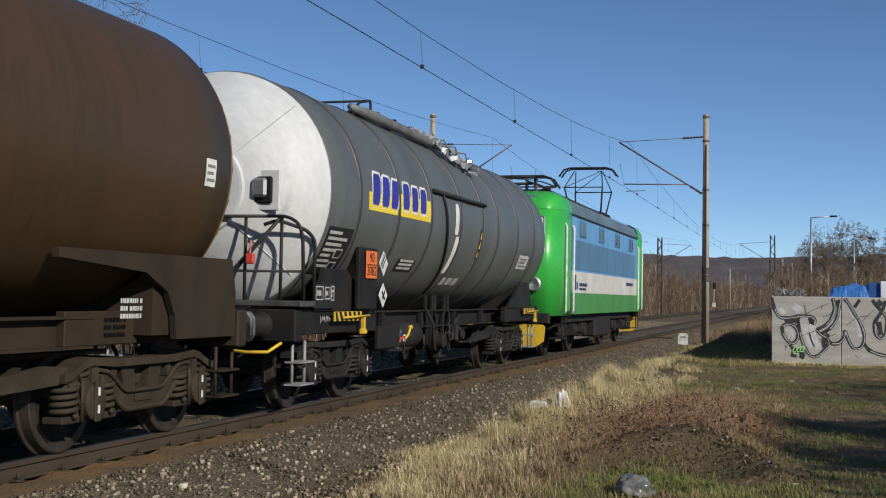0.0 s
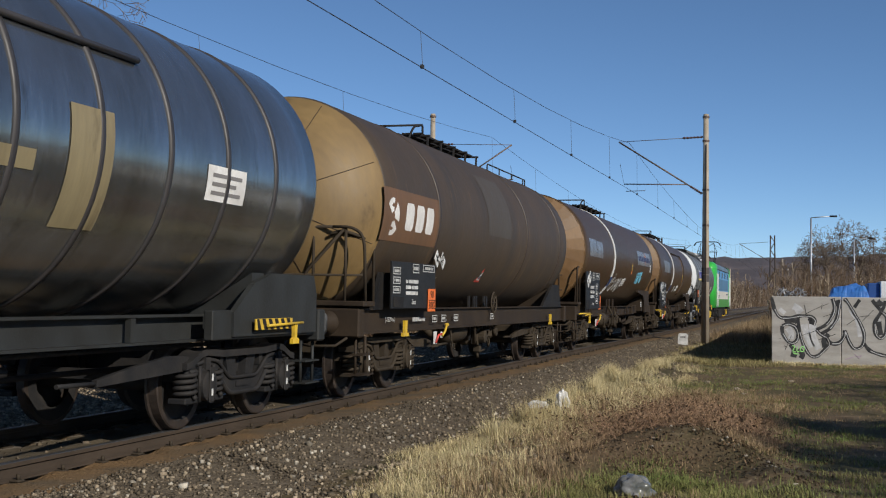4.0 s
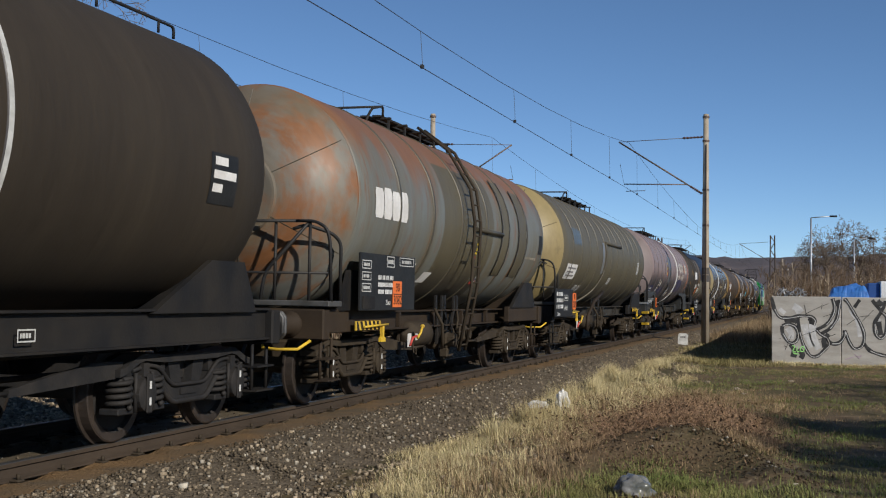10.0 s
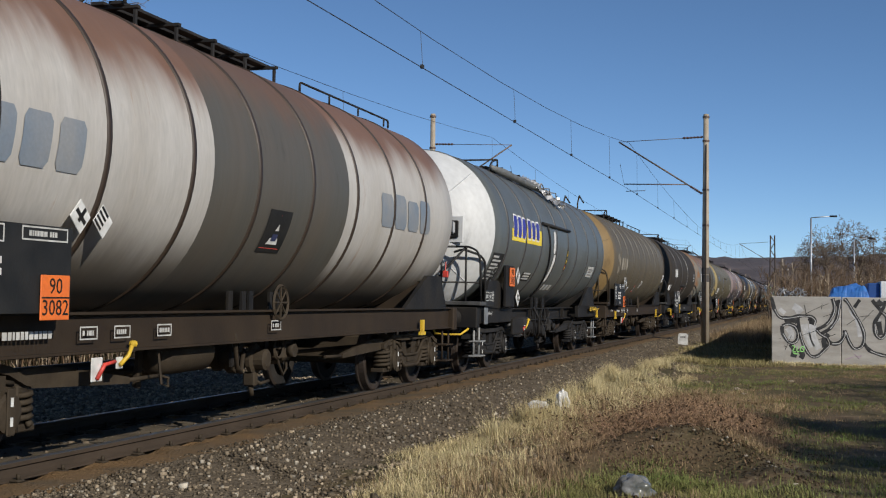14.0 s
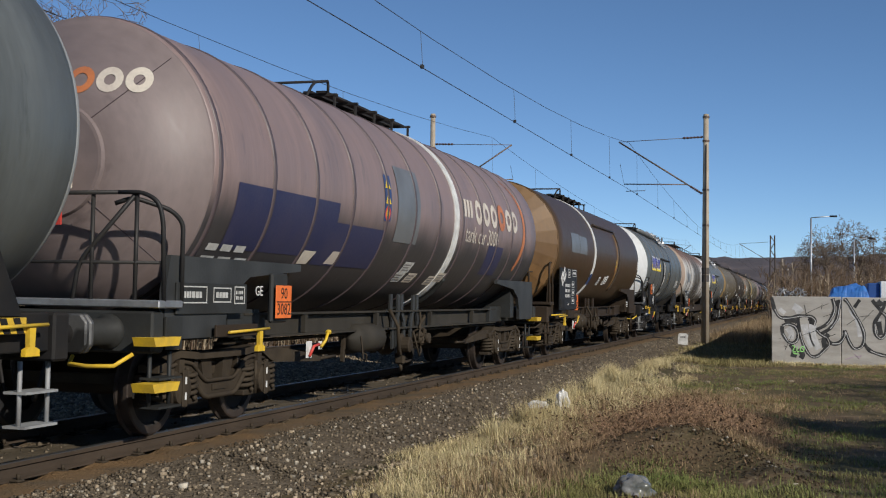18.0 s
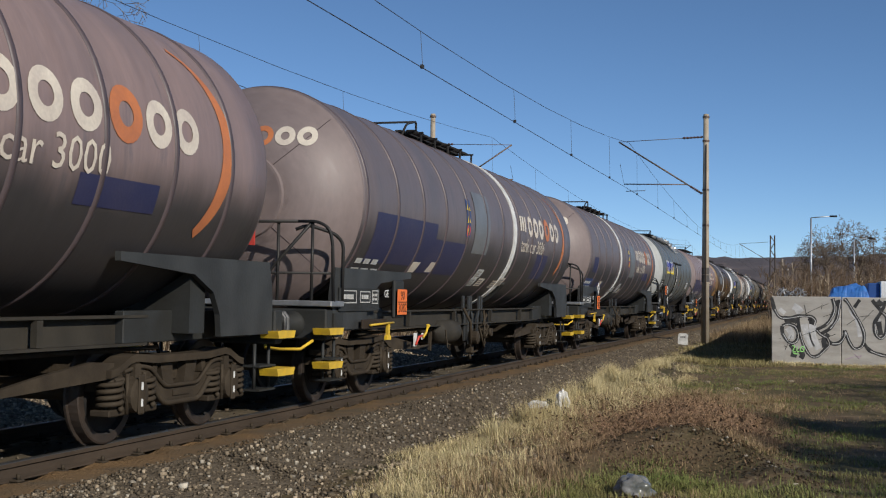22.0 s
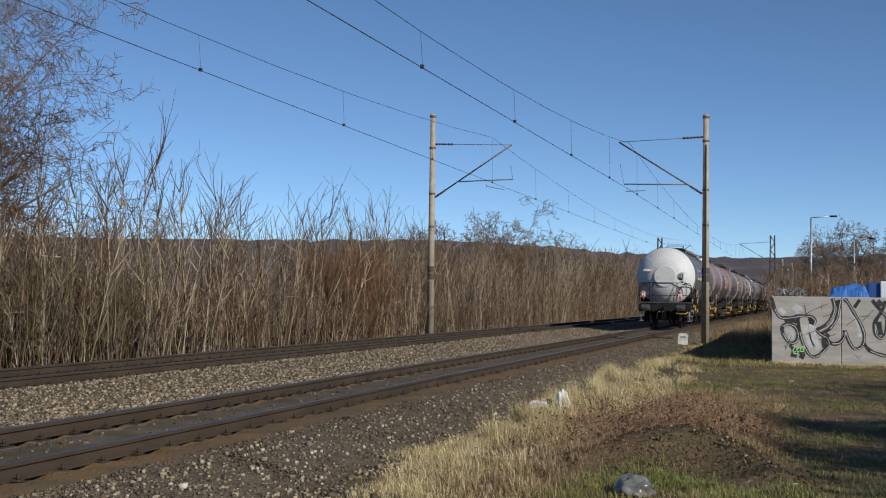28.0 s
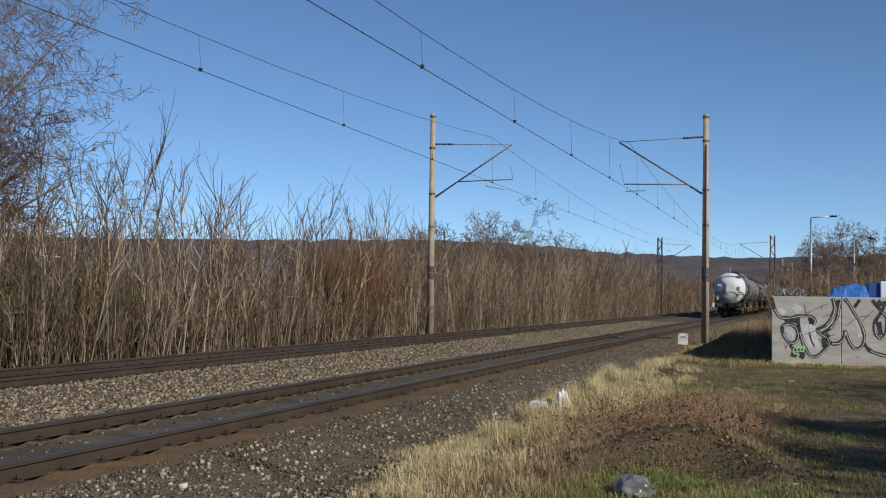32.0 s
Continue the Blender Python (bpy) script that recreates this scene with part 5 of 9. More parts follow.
    for k, (dy, kink) in enumerate(((-0.62, 0.10), (-0.36, -0.05), (-0.12, 0.12), (0.34, -0.10), (0.62, 0.06))):
        bm = bmesh.new()
        a, b = mid + dy, mid + dy + kink
        prism(bm, [(a, 1.42), (a + 0.10, 1.42), (a + 0.10, 1.16), (b + 0.10, 1.0), (b + 0.10, 0.62 - 0.06 * (k % 2)), (b + 0.01, 0.60 - 0.06 * (k % 2)), (b, 1.0), (a, 1.15)], 0.97 + 0.03 * (k % 2), 1.0 + 0.03 * (k % 2), "x")
        part("hanger_plate", bm, spec["saddlemat"], wagon)
    for e in (0, 1):
        flip = Matrix.Identity(4) if not e else pose(0, L, 0, 0, 0, 180)
        for x in (-1.02, 1.02):
            bm = bmesh.new()
            q = spec["piv"]
            prism(bm, [(q + 1.15, 0.76), (q + 1.2, 0.62), (q + 1.7, 0.60), (q + 2.75, 0.56), (q + 2.75, 0.62), (q + 2.2, 0.70), (q + 1.5, 0.78)], x - 0.025, x + 0.025, "x")
            tube(bm, [(x, q + 2.7, 0.59), (x, q + 3.3, 0.60)], 0.022, 6)
            part("brake_pull_bar", bm, mat, wagon, at=flip)
    # brake changeover plates and coloured levers
    yb = spec.get("lever_y", spec["piv"] + 1.9)
    plate(wagon, 1.25, yb, 0.74, 0.16, 0.2, M_WHITE, "changeover_plate", label="white changeover plate")
    bm = bmesh.new()
    tube(bm, [(1.27, yb - 0.02, 0.66), (1.29, yb + 0.06, 0.78), (1.3, yb + 0.2, 0.80)], 0.018, 6)
    part("changeover_lever", bm, M_RED, wagon, "red changeover lever")
    bm = bmesh.new()
    tube(bm, [(1.27, yb + 0.32, 0.76), (1.29, yb + 0.42, 0.84), (1.3, yb + 0.46, 0.93)], 0.02, 6)
    lathe(bm, [(yb + 0.44, 0.001), (yb + 0.45, 0.03), (yb + 0.5, 0.03), (yb + 0.51, 0.001)], 8, "y", (1.3, 0, 0.94))
    part("changeover_lever", bm, M_YELLOW, wagon, "yellow changeover lever")
    plate(wagon, 1.25, yb + 0.34, 0.78, 0.1, 0.1, M_WHITE, "changeover_plate")
    # top walkway, manhole, rail
    w0, w1 = spec.get("walk", (mid - 2.0, mid + 1.4))
    zt = spec["zc"] + spec["r"]
    top = spec.get("topmat", M_DARKIRON)
    bm = bmesh.new()
    for k in range(5):
        box(bm, -0.48 + 0.2 * k, -0.34 + 0.2 * k, w0, w1, zt + 0.08, zt + 0.11)
    for y in np.linspace(w0 + 0.1, w1 - 0.1, 5):
        box(bm, -0.48, 0.6, y - 0.03, y + 0.03, zt + 0.05, zt + 0.08)
        tube(bm, [(0.56, y, zt - 0.14), (0.56, y, zt + 0.08)], 0.022, 5)
        tube(bm, [(-0.45, y, zt - 0.12), (-0.45, y, zt + 0.08)], 0.022, 5)
    wk = part("walkway", bm, top, wagon)
    bm = bmesh.new()
    lathe(bm, [(zt - 0.1, 0.32), (zt + 0.12, 0.32), (zt + 0.14, 0.36), (zt + 0.18, 0.36), (zt + 0.21, 0.2), (zt + 0.22, 0.001)], 20, "z", (-0.05, (w0 + w1) / 2, 0))
    bmesh.ops.recalc_face_normals(bm, faces=bm.faces)
    part("manhole_cover", bm, top, wagon, smooth=True)
    bm = bmesh.new()
    grip(bm, [(0.5, w0, zt + 0.08), (0.5, w0, zt + 0.24), (0.5, w0 - 0.5, zt + 0.14), (0.5, w0 - 0.75, zt - 0.1)], 0.02)
    grip(bm, [(0.5, w0, zt + 0.24), (-0.4, w0, zt + 0.24), (-0.4, w0, zt + 0.08)], 0.02)
    part("grab_rail", bm, top, wagon)
    if spec.get("toprail"):
        y0, y1 = spec["toprail"]
        bm = bmesh.new()
        grip(bm, [(0.62, y0, zt - 0.12), (0.62, y0, zt + 0.0), (0.62, y1, zt + 0.0), (0.62, y1, zt - 0.12)], 0.016)
        for y in np.arange(y0 + 1, y1, 1.1):
            grip(bm, [(0.62, y, zt - 0.12), (0.62, y, zt + 0.0)], 0.014)
        part("top_handrail", bm, top, wagon)
    # end platform railing at the rear
    if spec.get("railing", True):
        zr = 1.26
        rm = spec.get("railmat", M_RAILBLACK)
        bm = bmesh.new()
        box(bm, -1.38, 1.38, 0.62, 1.05, zr - 0.01, zr + 0.06, 0.01)
        part("platform", bm, spec.get("platmat", M_PLATFORM), wagon)
    if spec.get("loops"):
        for x0, wd, zt2 in ((-1.32, 0.5, 2.2), (-0.62, 0.42, 2.2), (0.1, 0.42, 2.2), (0.52, 0.34, 2.12)):
            bm = bmesh.new()
            grip(bm, [(x0, 0.68, zr), (x0, 0.68, zt2 - 0.1), (x0 + 0.07, 0.68, zt2), (x0 + wd - 0.07, 0.68, zt2), (x0 + wd, 0.68, zt2 - 0.1), (x0 + wd, 0.68, zr)], 0.024)
            part("railing_hoop", bm, rm, wagon)
        for s in (-1, 1):
            bm = bmesh.new()
            grip(bm, [(s * 1.33, 0.70, zr), (s * 1.33, 0.70, 2.12), (s * 1.33, 0.76, 2.22), (s * 1.33, 0.98, 2.22), (s * 1.33, 1.06, 2.12), (s * 1.33, 1.06, zr)], 0.024)
            part("railing_hoop", bm, rm, wagon)
        for z in (1.62, 2.0):
            bm = bmesh.new()
            grip(bm, [(-1.3, 0.68, z), (0.95, 0.68, z)], 0.018)
            part("cross_rail", bm, rm, wagon)
    elif spec.get("railing", True):
        for s in (-1, 1):
            bm = bmesh.new()
            grip(bm, [(s * 0.9, 0.68, 2.30), (s * 1.15, 0.68, 2.30), (s * 1.30, 0.70, 2.22), (s * 1.34, 0.72, 2.05), (s * 1.36, 0.74, zr)], 0.022)
            part("railing_post", bm, rm, wagon)
            bm = bmesh.new()
            grip(bm, [(s * 1.33, 1.10, zr), (s * 1.33, 1.10, 2.05), (s * 1.26, 1.0, 2.16), (s * 1.0, 0.76, 2.26), (s * 0.85, 0.70, 2.2)], 0.022)
            part("railing_post", bm, rm, wagon)
            bm = bmesh.new()
            grip(bm, [(s * 1.06, 0.70, 2.28), (s * 0.48, 0.70, 1.66), (s * 0.42, 0.70, zr)], 0.022)
            part("railing_brace", bm, rm, wagon)
            bm = bmesh.new()
            grip(bm, [(s * 1.08, 0.70, zr), (s * 1.08, 0.70, 2.28)], 0.02)
            part("railing_post", bm, rm, wagon)
            bm = bmesh.new()
            grip(bm, [(s * 0.62, 0.70, zr), (s * 0.62, 0.70, 2.30)], 0.02)
            part("railing_post", bm, rm, wagon)
        bm = bmesh.new()
        grip(bm, [(-0.9, 0.68, 2.30), (0.9, 0.68, 2.30)], 0.022)
        part("top_rail", bm, rm, wagon)
        bm = bmesh.new()
        grip(bm, [(-1.33, 0.70, 1.66), (1.33, 0.70, 1.66)], 0.018)
        part("middle_rail", bm, rm, wagon)
        bm = bmesh.new()
        grip(bm, [(-0.75, 0.66, 2.42), (-0.75, 0.66, zr)], 0.022)
        part("brake_standard", bm, rm, wagon)


M_STEPGREY = material("pale_grey_step_paint", (0.30, 0.31, 0.31), (0.2, 0.2, 0.2), 0.55, big=4)
M_PRINT = material("faded_dark_print", (0.16, 0.15, 0.15), (0.22, 0.21, 0.2), 0.6)
M_PLATFORM = material("dusty_grey_steel_grating", (0.10, 0.10, 0.10), (0.06, 0.06, 0.058), 0.6, 0.2, big=4, spec=0.22)
M_PANEL = material("black_data_board", (0.016, 0.017, 0.018), (0.024, 0.024, 0.024), 0.55, big=4, spec=0.2)
M_BUFFER = material("worn_buffer_steel", (0.12, 0.12, 0.12), (0.035, 0.035, 0.035), 0.5, 0.5, big=3, mix=(0.45, 0.55))
M_RAILBLACK = material("black_handrail_paint", (0.02, 0.02, 0.021), (0.035, 0.033, 0.03), 0.5, spec=0.22)
SADDLES = {
    "hood": [(0.86, 0.96), (2.05, 0.96), (2.08, 1.18), (2.22, 1.40), (2.6, 1.57), (3.9, 1.66), (3.9, 1.74), (0.95, 1.74), (0.86, 1.4)],
    "skirt": [(0.86, 0.95), (3.0, 0.95), (3.0, 1.2), (2.55, 1.5), (2.1, 1.62), (0.95, 1.62), (0.86, 1.4)],
    "gusset": [(1.2, 1.2), (3.3, 1.2), (2.2, 1.72), (1.5, 1.72)],
    "block": [(0.9, 0.98), (2.6, 0.98), (2.6, 1.3), (2.3, 1.6), (1.1, 1.72), (0.9, 1.6)],
}


def wagon(spec):
    spec = dict(spec)
    spec["saddle_outline"] = SADDLES[spec["saddle"]]
    w = tagged(new("tank_wagon"), spec["label"], "tank wagon", group="tank wagons of the train")
    tank(w, spec)
    underframe(w, spec)
    fittings(w, spec)
    spec.get("extra", lambda w, s: None)(w, spec)
    return w


# ---- tank paints ----
def tankpaint(name, a, b, rough=0.5, spots=None, spot_at=0.62, metal=0.0, coat=0.0, vary=0.0, dirt_shade=None, spot_soft=0.12, cap=None, spec=0.5):
    spots = spots or tuple(c * 0.66 for c in b)
    return material(name, a, b, rough, metal, big=0.9, fine=14, stretch=TANKDIRT, bump=0.06, spots=spots, spot_at=spot_at, mix=(0.3, 0.7), depth=0.02, coat=coat, vary=vary, dirt_shade=dirt_shade, spot_soft=spot_soft, cap=cap, spec=spec, streaks=0.09 if max(a) < 0.45 else 0.05)


T_GREY = tankpaint("blue_grey_tank_paint", (0.108, 0.119, 0.119), (0.083, 0.090, 0.086), 0.42)
T_SILVER = tankpaint("silver_aluminium_cladding", (0.60, 0.61, 0.61), (0.53, 0.54, 0.54), 0.58)
T_SILVERDULL = tankpaint("dull_silver_aluminium_cladding", (0.40, 0.41, 0.40), (0.34, 0.35, 0.34), 0.5)
T_BROWN = tankpaint("dark_brown_sooty_tank_paint", (0.066, 0.036, 0.018), (0.052, 0.034, 0.0145), 0.4, spec=0.28)
T_OCHRE = tankpaint("orange_brown_tank_end", (0.215, 0.122, 0.045), (0.140, 0.076, 0.032), 0.5, vary=0.16)
T_DUSTY = tankpaint("brown_dusty_tank_paint", (0.065, 0.043, 0.025), (0.043, 0.032, 0.023), 0.6, spots=(0.12, 0.075, 0.035), spot_at=0.6)
T_TAN = tankpaint("olive_tan_dusty_tank_paint", (0.118, 0.094, 0.058), (0.082, 0.066, 0.044), 0.55)
T_GOLD = tankpaint("golden_brown_tank_end", (0.25, 0.165, 0.063), (0.155, 0.10, 0.043), 0.6)
# dirt and the underside's shade, both put into the mauve tanks' lower colour
SOOT_SHADE = (0.042, 0.039, 0.041)
T_PINK = tankpaint("faded_mauve_tank_paint", (0.245, 0.176, 0.164), (0.188, 0.142, 0.140), 0.45, spots=(0.14, 0.115, 0.12), spot_at=0.58, dirt_shade=(2.35, 0.5, SOOT_SHADE))
T_SLATE = tankpaint("slate_mauve_tank_paint", (0.140, 0.114, 0.117), (0.108, 0.095, 0.103), 0.45, spots=(0.09, 0.082, 0.09), spot_at=0.56, dirt_shade=(2.35, 0.6, SOOT_SHADE))
T_PINKEND = tankpaint("faded_mauve_tank_end", (0.205, 0.162, 0.154), (0.16, 0.128, 0.126), 0.55)
# olive: lower part darkened in the colour for dirt and underside shade
T_OLIVE = tankpaint("olive_drab_tank_paint", (0.108, 0.092, 0.054), (0.080, 0.068, 0.043), 0.5, dirt_shade=(1.75, 0.5, (0.034, 0.030, 0.022)))
T_OLIVEEND = tankpaint("dull_yellow_tank_end", (0.30, 0.235, 0.10), (0.22, 0.17, 0.085), 0.5)
T_RUST = tankpaint("grey_tank_paint_with_rust", (0.150, 0.165, 0.158), (0.125, 0.108, 0.072), 0.5, spots=(0.155, 0.082, 0.042), spot_at=0.54, spot_soft=0.16, cap=(3.35, 1.5, (0.19, 0.092, 0.045)))
T_RUSTEND = tankpaint("rust_blotched_tank_end", (0.165, 0.175, 0.165), (0.145, 0.105, 0.062), 0.5, spots=(0.20, 0.088, 0.036), spot_at=0.44, spot_soft=0.14)
T_DARK = tankpaint("near_black_brown_tank_paint", (0.031, 0.024, 0.017), (0.040, 0.031, 0.021), 0.7, spec=0.3)
T_PATCH = tankpaint("dark_brown_and_ochre_tank_paint", (0.030, 0.026, 0.022), (0.090, 0.056, 0.022), 0.5)
T_PATCHEND = tankpaint("blackened_ochre_tank_end", (0.022, 0.02, 0.018), (0.032, 0.026, 0.02), 0.5, spots=(0.19, 0.115, 0.042), spot_at=0.53)
T_STEEL = tankpaint("shiny_steel_blue_cladding", (0.36, 0.38, 0.40), (0.25, 0.25, 0.24), 0.2, metal=0.9)
T_CREAM = tankpaint("cream_tank_end", (0.25, 0.205, 0.115), (0.19, 0.15, 0.082), 0.5)
T_WHITEBROWN = tankpaint("dirty_white_tank_paint_with_rust", (0.55, 0.52, 0.46), (0.4, 0.34, 0.28), 0.55, spots=(0.22, 0.12, 0.075), spot_at=0.6)
H_DARK = tankpaint("dark_hoop_paint", (0.048, 0.044, 0.044), (0.036, 0.032, 0.032), 0.5)
H_BROWN = tankpaint("brown_hoop_paint", (0.042, 0.027, 0.018), (0.032, 0.021, 0.014), 0.55)
H_OLIVE = tankpaint("olive_hoop_paint", (0.072, 0.062, 0.040), (0.060, 0.052, 0.036), 0.5)
H_MAUVE = tankpaint("mauve_hoop_paint", (0.098, 0.071, 0.075), (0.068, 0.053, 0.056), 0.5)
M_FRAMEGREY = material("dark_grey_frame_paint", (0.032, 0.034, 0.034), (0.024, 0.024, 0.022), 0.55, big=2, spec=0.22)
M_BEAM = material("dusty_olive_grey_beam", (0.044, 0.039, 0.031), (0.030, 0.027, 0.022), 0.7, big=2, spec=0.22)
M_HOOD = material("slate_grey_skirt_paint", (0.046, 0.048, 0.048), (0.030, 0.031, 0.031), 0.5, big=2, spec=0.22)
M_FRAMEBROWN = material("brown_dusty_frame_paint", (0.040, 0.028, 0.018), (0.028, 0.020, 0.014), 0.7, big=2, spec=0.22)


def hoops(a, b, n):
    return [a + (b - a) * k / n for k in range(1, n)]


BASE = dict(r=1.5, zc=2.64, stub=3.4, saddle="gusset", saddlemat=M_BLACK, frame=M_BLACK, gear=M_DARKIRON, seed=1)
KINDS = {
    "grey": dict(BASE, L=14.14, ri=1.20, fi=0.85, piv=2.45, side=T_GREY, end=T_SILVER, hoop=H_DARK, seams=4, dish=0.5, hoops=hoops(1.2, 13.29, 9), seed=3, plain_seams=True, stepmat=M_STEPGREY,
                 label="grey tank wagon with a silver end and yellow logo", end_label="bright silver cladding end"),
    "brown": dict(BASE, L=16.0, ri=1.0, fi=1.4, piv=2.2, side=T_BROWN, end=T_OCHRE, hoop=H_BROWN, fan=True, dish=0.55, hoops=[], bands=[(5.85, 0.2)], seed=5, saddle="hood", saddlemat=M_FRAMEBROWN,
                  frame=M_FRAMEBROWN, gear=M_GREASE, platmat=M_FRAMEBROWN, railmat=M_FRAMEBROWN, handlemat=M_GREASE, loops=True, label="dark brown tank wagon with white band and orange-brown end"),
    "dusty": dict(BASE, L=15.29, ri=1.1, fi=1.6, piv=2.3, side=T_DUSTY, end=T_GOLD, hoop=H_BROWN, stub=0, seams=8, dish=0.6, hoops=hoops(1.1, 13.7, 9), seed=7, frame=M_FRAMEBROWN, gear=M_GREASE,
                  sole_z=(0.90, 1.20), platmat=M_FRAMEBROWN, railmat=M_GREASE, handlemat=M_GREASE, label="dusty brown tank wagon on a long brown underframe", toprail=(9.6, 13.0)),
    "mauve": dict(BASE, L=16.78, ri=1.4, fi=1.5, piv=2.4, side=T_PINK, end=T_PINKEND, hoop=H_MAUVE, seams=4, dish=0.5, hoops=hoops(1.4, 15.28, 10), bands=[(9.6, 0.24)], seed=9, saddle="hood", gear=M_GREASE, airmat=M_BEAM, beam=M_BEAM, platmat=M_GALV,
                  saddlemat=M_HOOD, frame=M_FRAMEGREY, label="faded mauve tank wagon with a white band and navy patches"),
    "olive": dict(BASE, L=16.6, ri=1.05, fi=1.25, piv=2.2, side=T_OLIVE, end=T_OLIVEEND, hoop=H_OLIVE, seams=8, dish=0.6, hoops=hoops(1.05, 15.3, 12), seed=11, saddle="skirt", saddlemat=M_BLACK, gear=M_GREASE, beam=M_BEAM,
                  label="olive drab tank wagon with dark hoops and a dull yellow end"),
    "rust": dict(BASE, L=13.6, ri=1.3, fi=1.3, piv=2.2, side=T_RUST, end=T_RUSTEND, hoop=H_OLIVE, seams=6, dish=0.55, hoops=hoops(1.3, 12.3, 7), seed=13, frame=M_FRAMEBROWN, gear=M_GREASE,
                 label="grey tank wagon streaked with rust with a ladder"),
    "dark": dict(BASE, L=14.0, ri=1.2, fi=1.5, piv=2.2, side=T_DARK, end=T_DARK, hoop=H_DARK, stub=0, dish=0.5, cone=False, hoops=[3.4, 6.0, 8.46], bands=[], seed=15, frame=M_BLACK, gear=M_DARKIRON,
                 label="blackish brown tank wagon with a white logo", toprail=(7.6, 12.2)),
    "patched": dict(BASE, L=13.8, ri=1.3, fi=1.4, piv=2.2, side=T_PATCH, end=T_PATCHEND, hoop=H_DARK, stub=0, dish=0.6, hoops=hoops(1.3, 12.4, 6), seed=17, frame=M_BLACK, gear=M_DARKIRON,
                    label="black and ochre tank wagon with a blue roof sheet", toprail=(7.6, 12.2)),
    "steel": dict(BASE, L=15.6, ri=1.1, fi=1.4, piv=2.3, side=T_STEEL, end=T_CREAM, hoop=H_DARK, dish=0.5, hoops=hoops(1.1, 14.2, 12), bands=[(5.2, 0.22)], seed=19, saddle="skirt", saddlemat=M_FRAMEGREY,
                  frame=M_FRAMEGREY, label="shiny steel-clad tank wagon with a white band"),
    "whitish": dict(BASE, L=15.29, ri=1.1, fi=1.6, piv=2.3, side=T_WHITEBROWN, end=T_WHITEBROWN, hoop=H_BROWN, stub=0, seams=8, dish=0.6, hoops=hoops(1.1, 13.7, 9), seed=21, frame=M_FRAMEBROWN, gear=M_GREASE,
                    sole_z=(0.90, 1.20), platmat=M_FRAMEBROWN, railmat=M_GREASE, handlemat=M_GREASE, label="dirty white tank wagon with brown bands and rust runs", toprail=(9.6, 13.0)),
}
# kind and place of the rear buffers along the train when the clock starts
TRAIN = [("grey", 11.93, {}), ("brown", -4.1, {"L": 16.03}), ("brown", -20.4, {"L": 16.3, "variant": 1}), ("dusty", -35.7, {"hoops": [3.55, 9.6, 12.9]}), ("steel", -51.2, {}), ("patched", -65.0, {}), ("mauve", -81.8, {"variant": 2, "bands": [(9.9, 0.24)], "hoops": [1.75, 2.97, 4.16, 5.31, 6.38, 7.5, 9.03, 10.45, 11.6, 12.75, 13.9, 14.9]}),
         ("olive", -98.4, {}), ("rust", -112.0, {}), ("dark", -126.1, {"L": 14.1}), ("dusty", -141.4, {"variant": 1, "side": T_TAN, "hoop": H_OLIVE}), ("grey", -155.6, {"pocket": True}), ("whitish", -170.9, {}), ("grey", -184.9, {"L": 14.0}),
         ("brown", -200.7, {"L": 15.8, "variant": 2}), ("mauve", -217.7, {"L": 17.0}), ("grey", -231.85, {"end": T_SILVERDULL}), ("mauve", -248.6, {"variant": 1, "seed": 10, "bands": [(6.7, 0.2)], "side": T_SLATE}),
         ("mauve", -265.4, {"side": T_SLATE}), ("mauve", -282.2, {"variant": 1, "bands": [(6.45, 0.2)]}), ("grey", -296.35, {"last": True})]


# ---- markings and fittings of each kind of wagon ----
T_COVER = material("grey_canvas_cover", (0.16, 0.165, 0.16), (0.10, 0.10, 0.095), 0.55, big=4, fine=12, bump=0.5, depth=0.03)
LOGO_BLUE = material("royal_blue_logo", (0.03, 0.03, 0.30), (0.025, 0.025, 0.22), 0.45)
LOGO_YELLOW = material("bright_yellow_logo", (0.85, 0.66, 0.03), (0.75, 0.56, 0.03), 0.45)
LOGO_WHITE = material("white_logo", (0.78, 0.77, 0.74), (0.62, 0.6, 0.57), 0.5, big=3)
LOGO_CREAM = material("cream_logo", (0.62, 0.56, 0.47), (0.5, 0.44, 0.38), 0.5, big=3)
LOGO_ORANGE = material("burnt_orange_logo", (0.50, 0.17, 0.06), (0.4, 0.14, 0.06), 0.5, big=3)
LOGO_FADED = material("faded_white_logo", (0.34, 0.30, 0.24), (0.2, 0.17, 0.12), 0.6, big=2)
LOGO_STEEL = material("faded_blue_logo", (0.09, 0.14, 0.20), (0.10, 0.12, 0.14), 0.6, big=2)
LOGO_SLATE = material("slate_blue_logo", (0.17, 0.21, 0.26), (0.25, 0.26, 0.27), 0.6, big=2)
FRESH = material("grey_repaint_patch", (0.15, 0.16, 0.17), (0.12, 0.125, 0.13), 0.4, big=3)
SHEEN = material("taped_foil_patch", (0.24, 0.24, 0.25), (0.13, 0.12, 0.115), 0.3, 0.3, big=4, fine=8, bump=0.4, depth=0.02)
FOIL = material("crumpled_silver_cover", (0.5, 0.5, 0.5), (0.34, 0.34, 0.34), 0.35, 0.5, big=4, bump=0.2)
NAVY = material("navy_blue_patch", (0.022, 0.026, 0.075), (0.035, 0.035, 0.08), 0.5, big=2)
NAVYBRIGHT = material("mid_blue_patch", (0.03, 0.06, 0.17), (0.035, 0.05, 0.12), 0.5, big=2)
WARN_Y = material("yellow_warning_sticker", (0.85, 0.6, 0.02), None, 0.45)
GRAF_CYAN = material("cyan_spray_paint", (0.10, 0.35, 0.48), None, 0.6)
GRAF_GREY = material("grey_spray_paint", (0.3, 0.29, 0.27), None, 0.6)
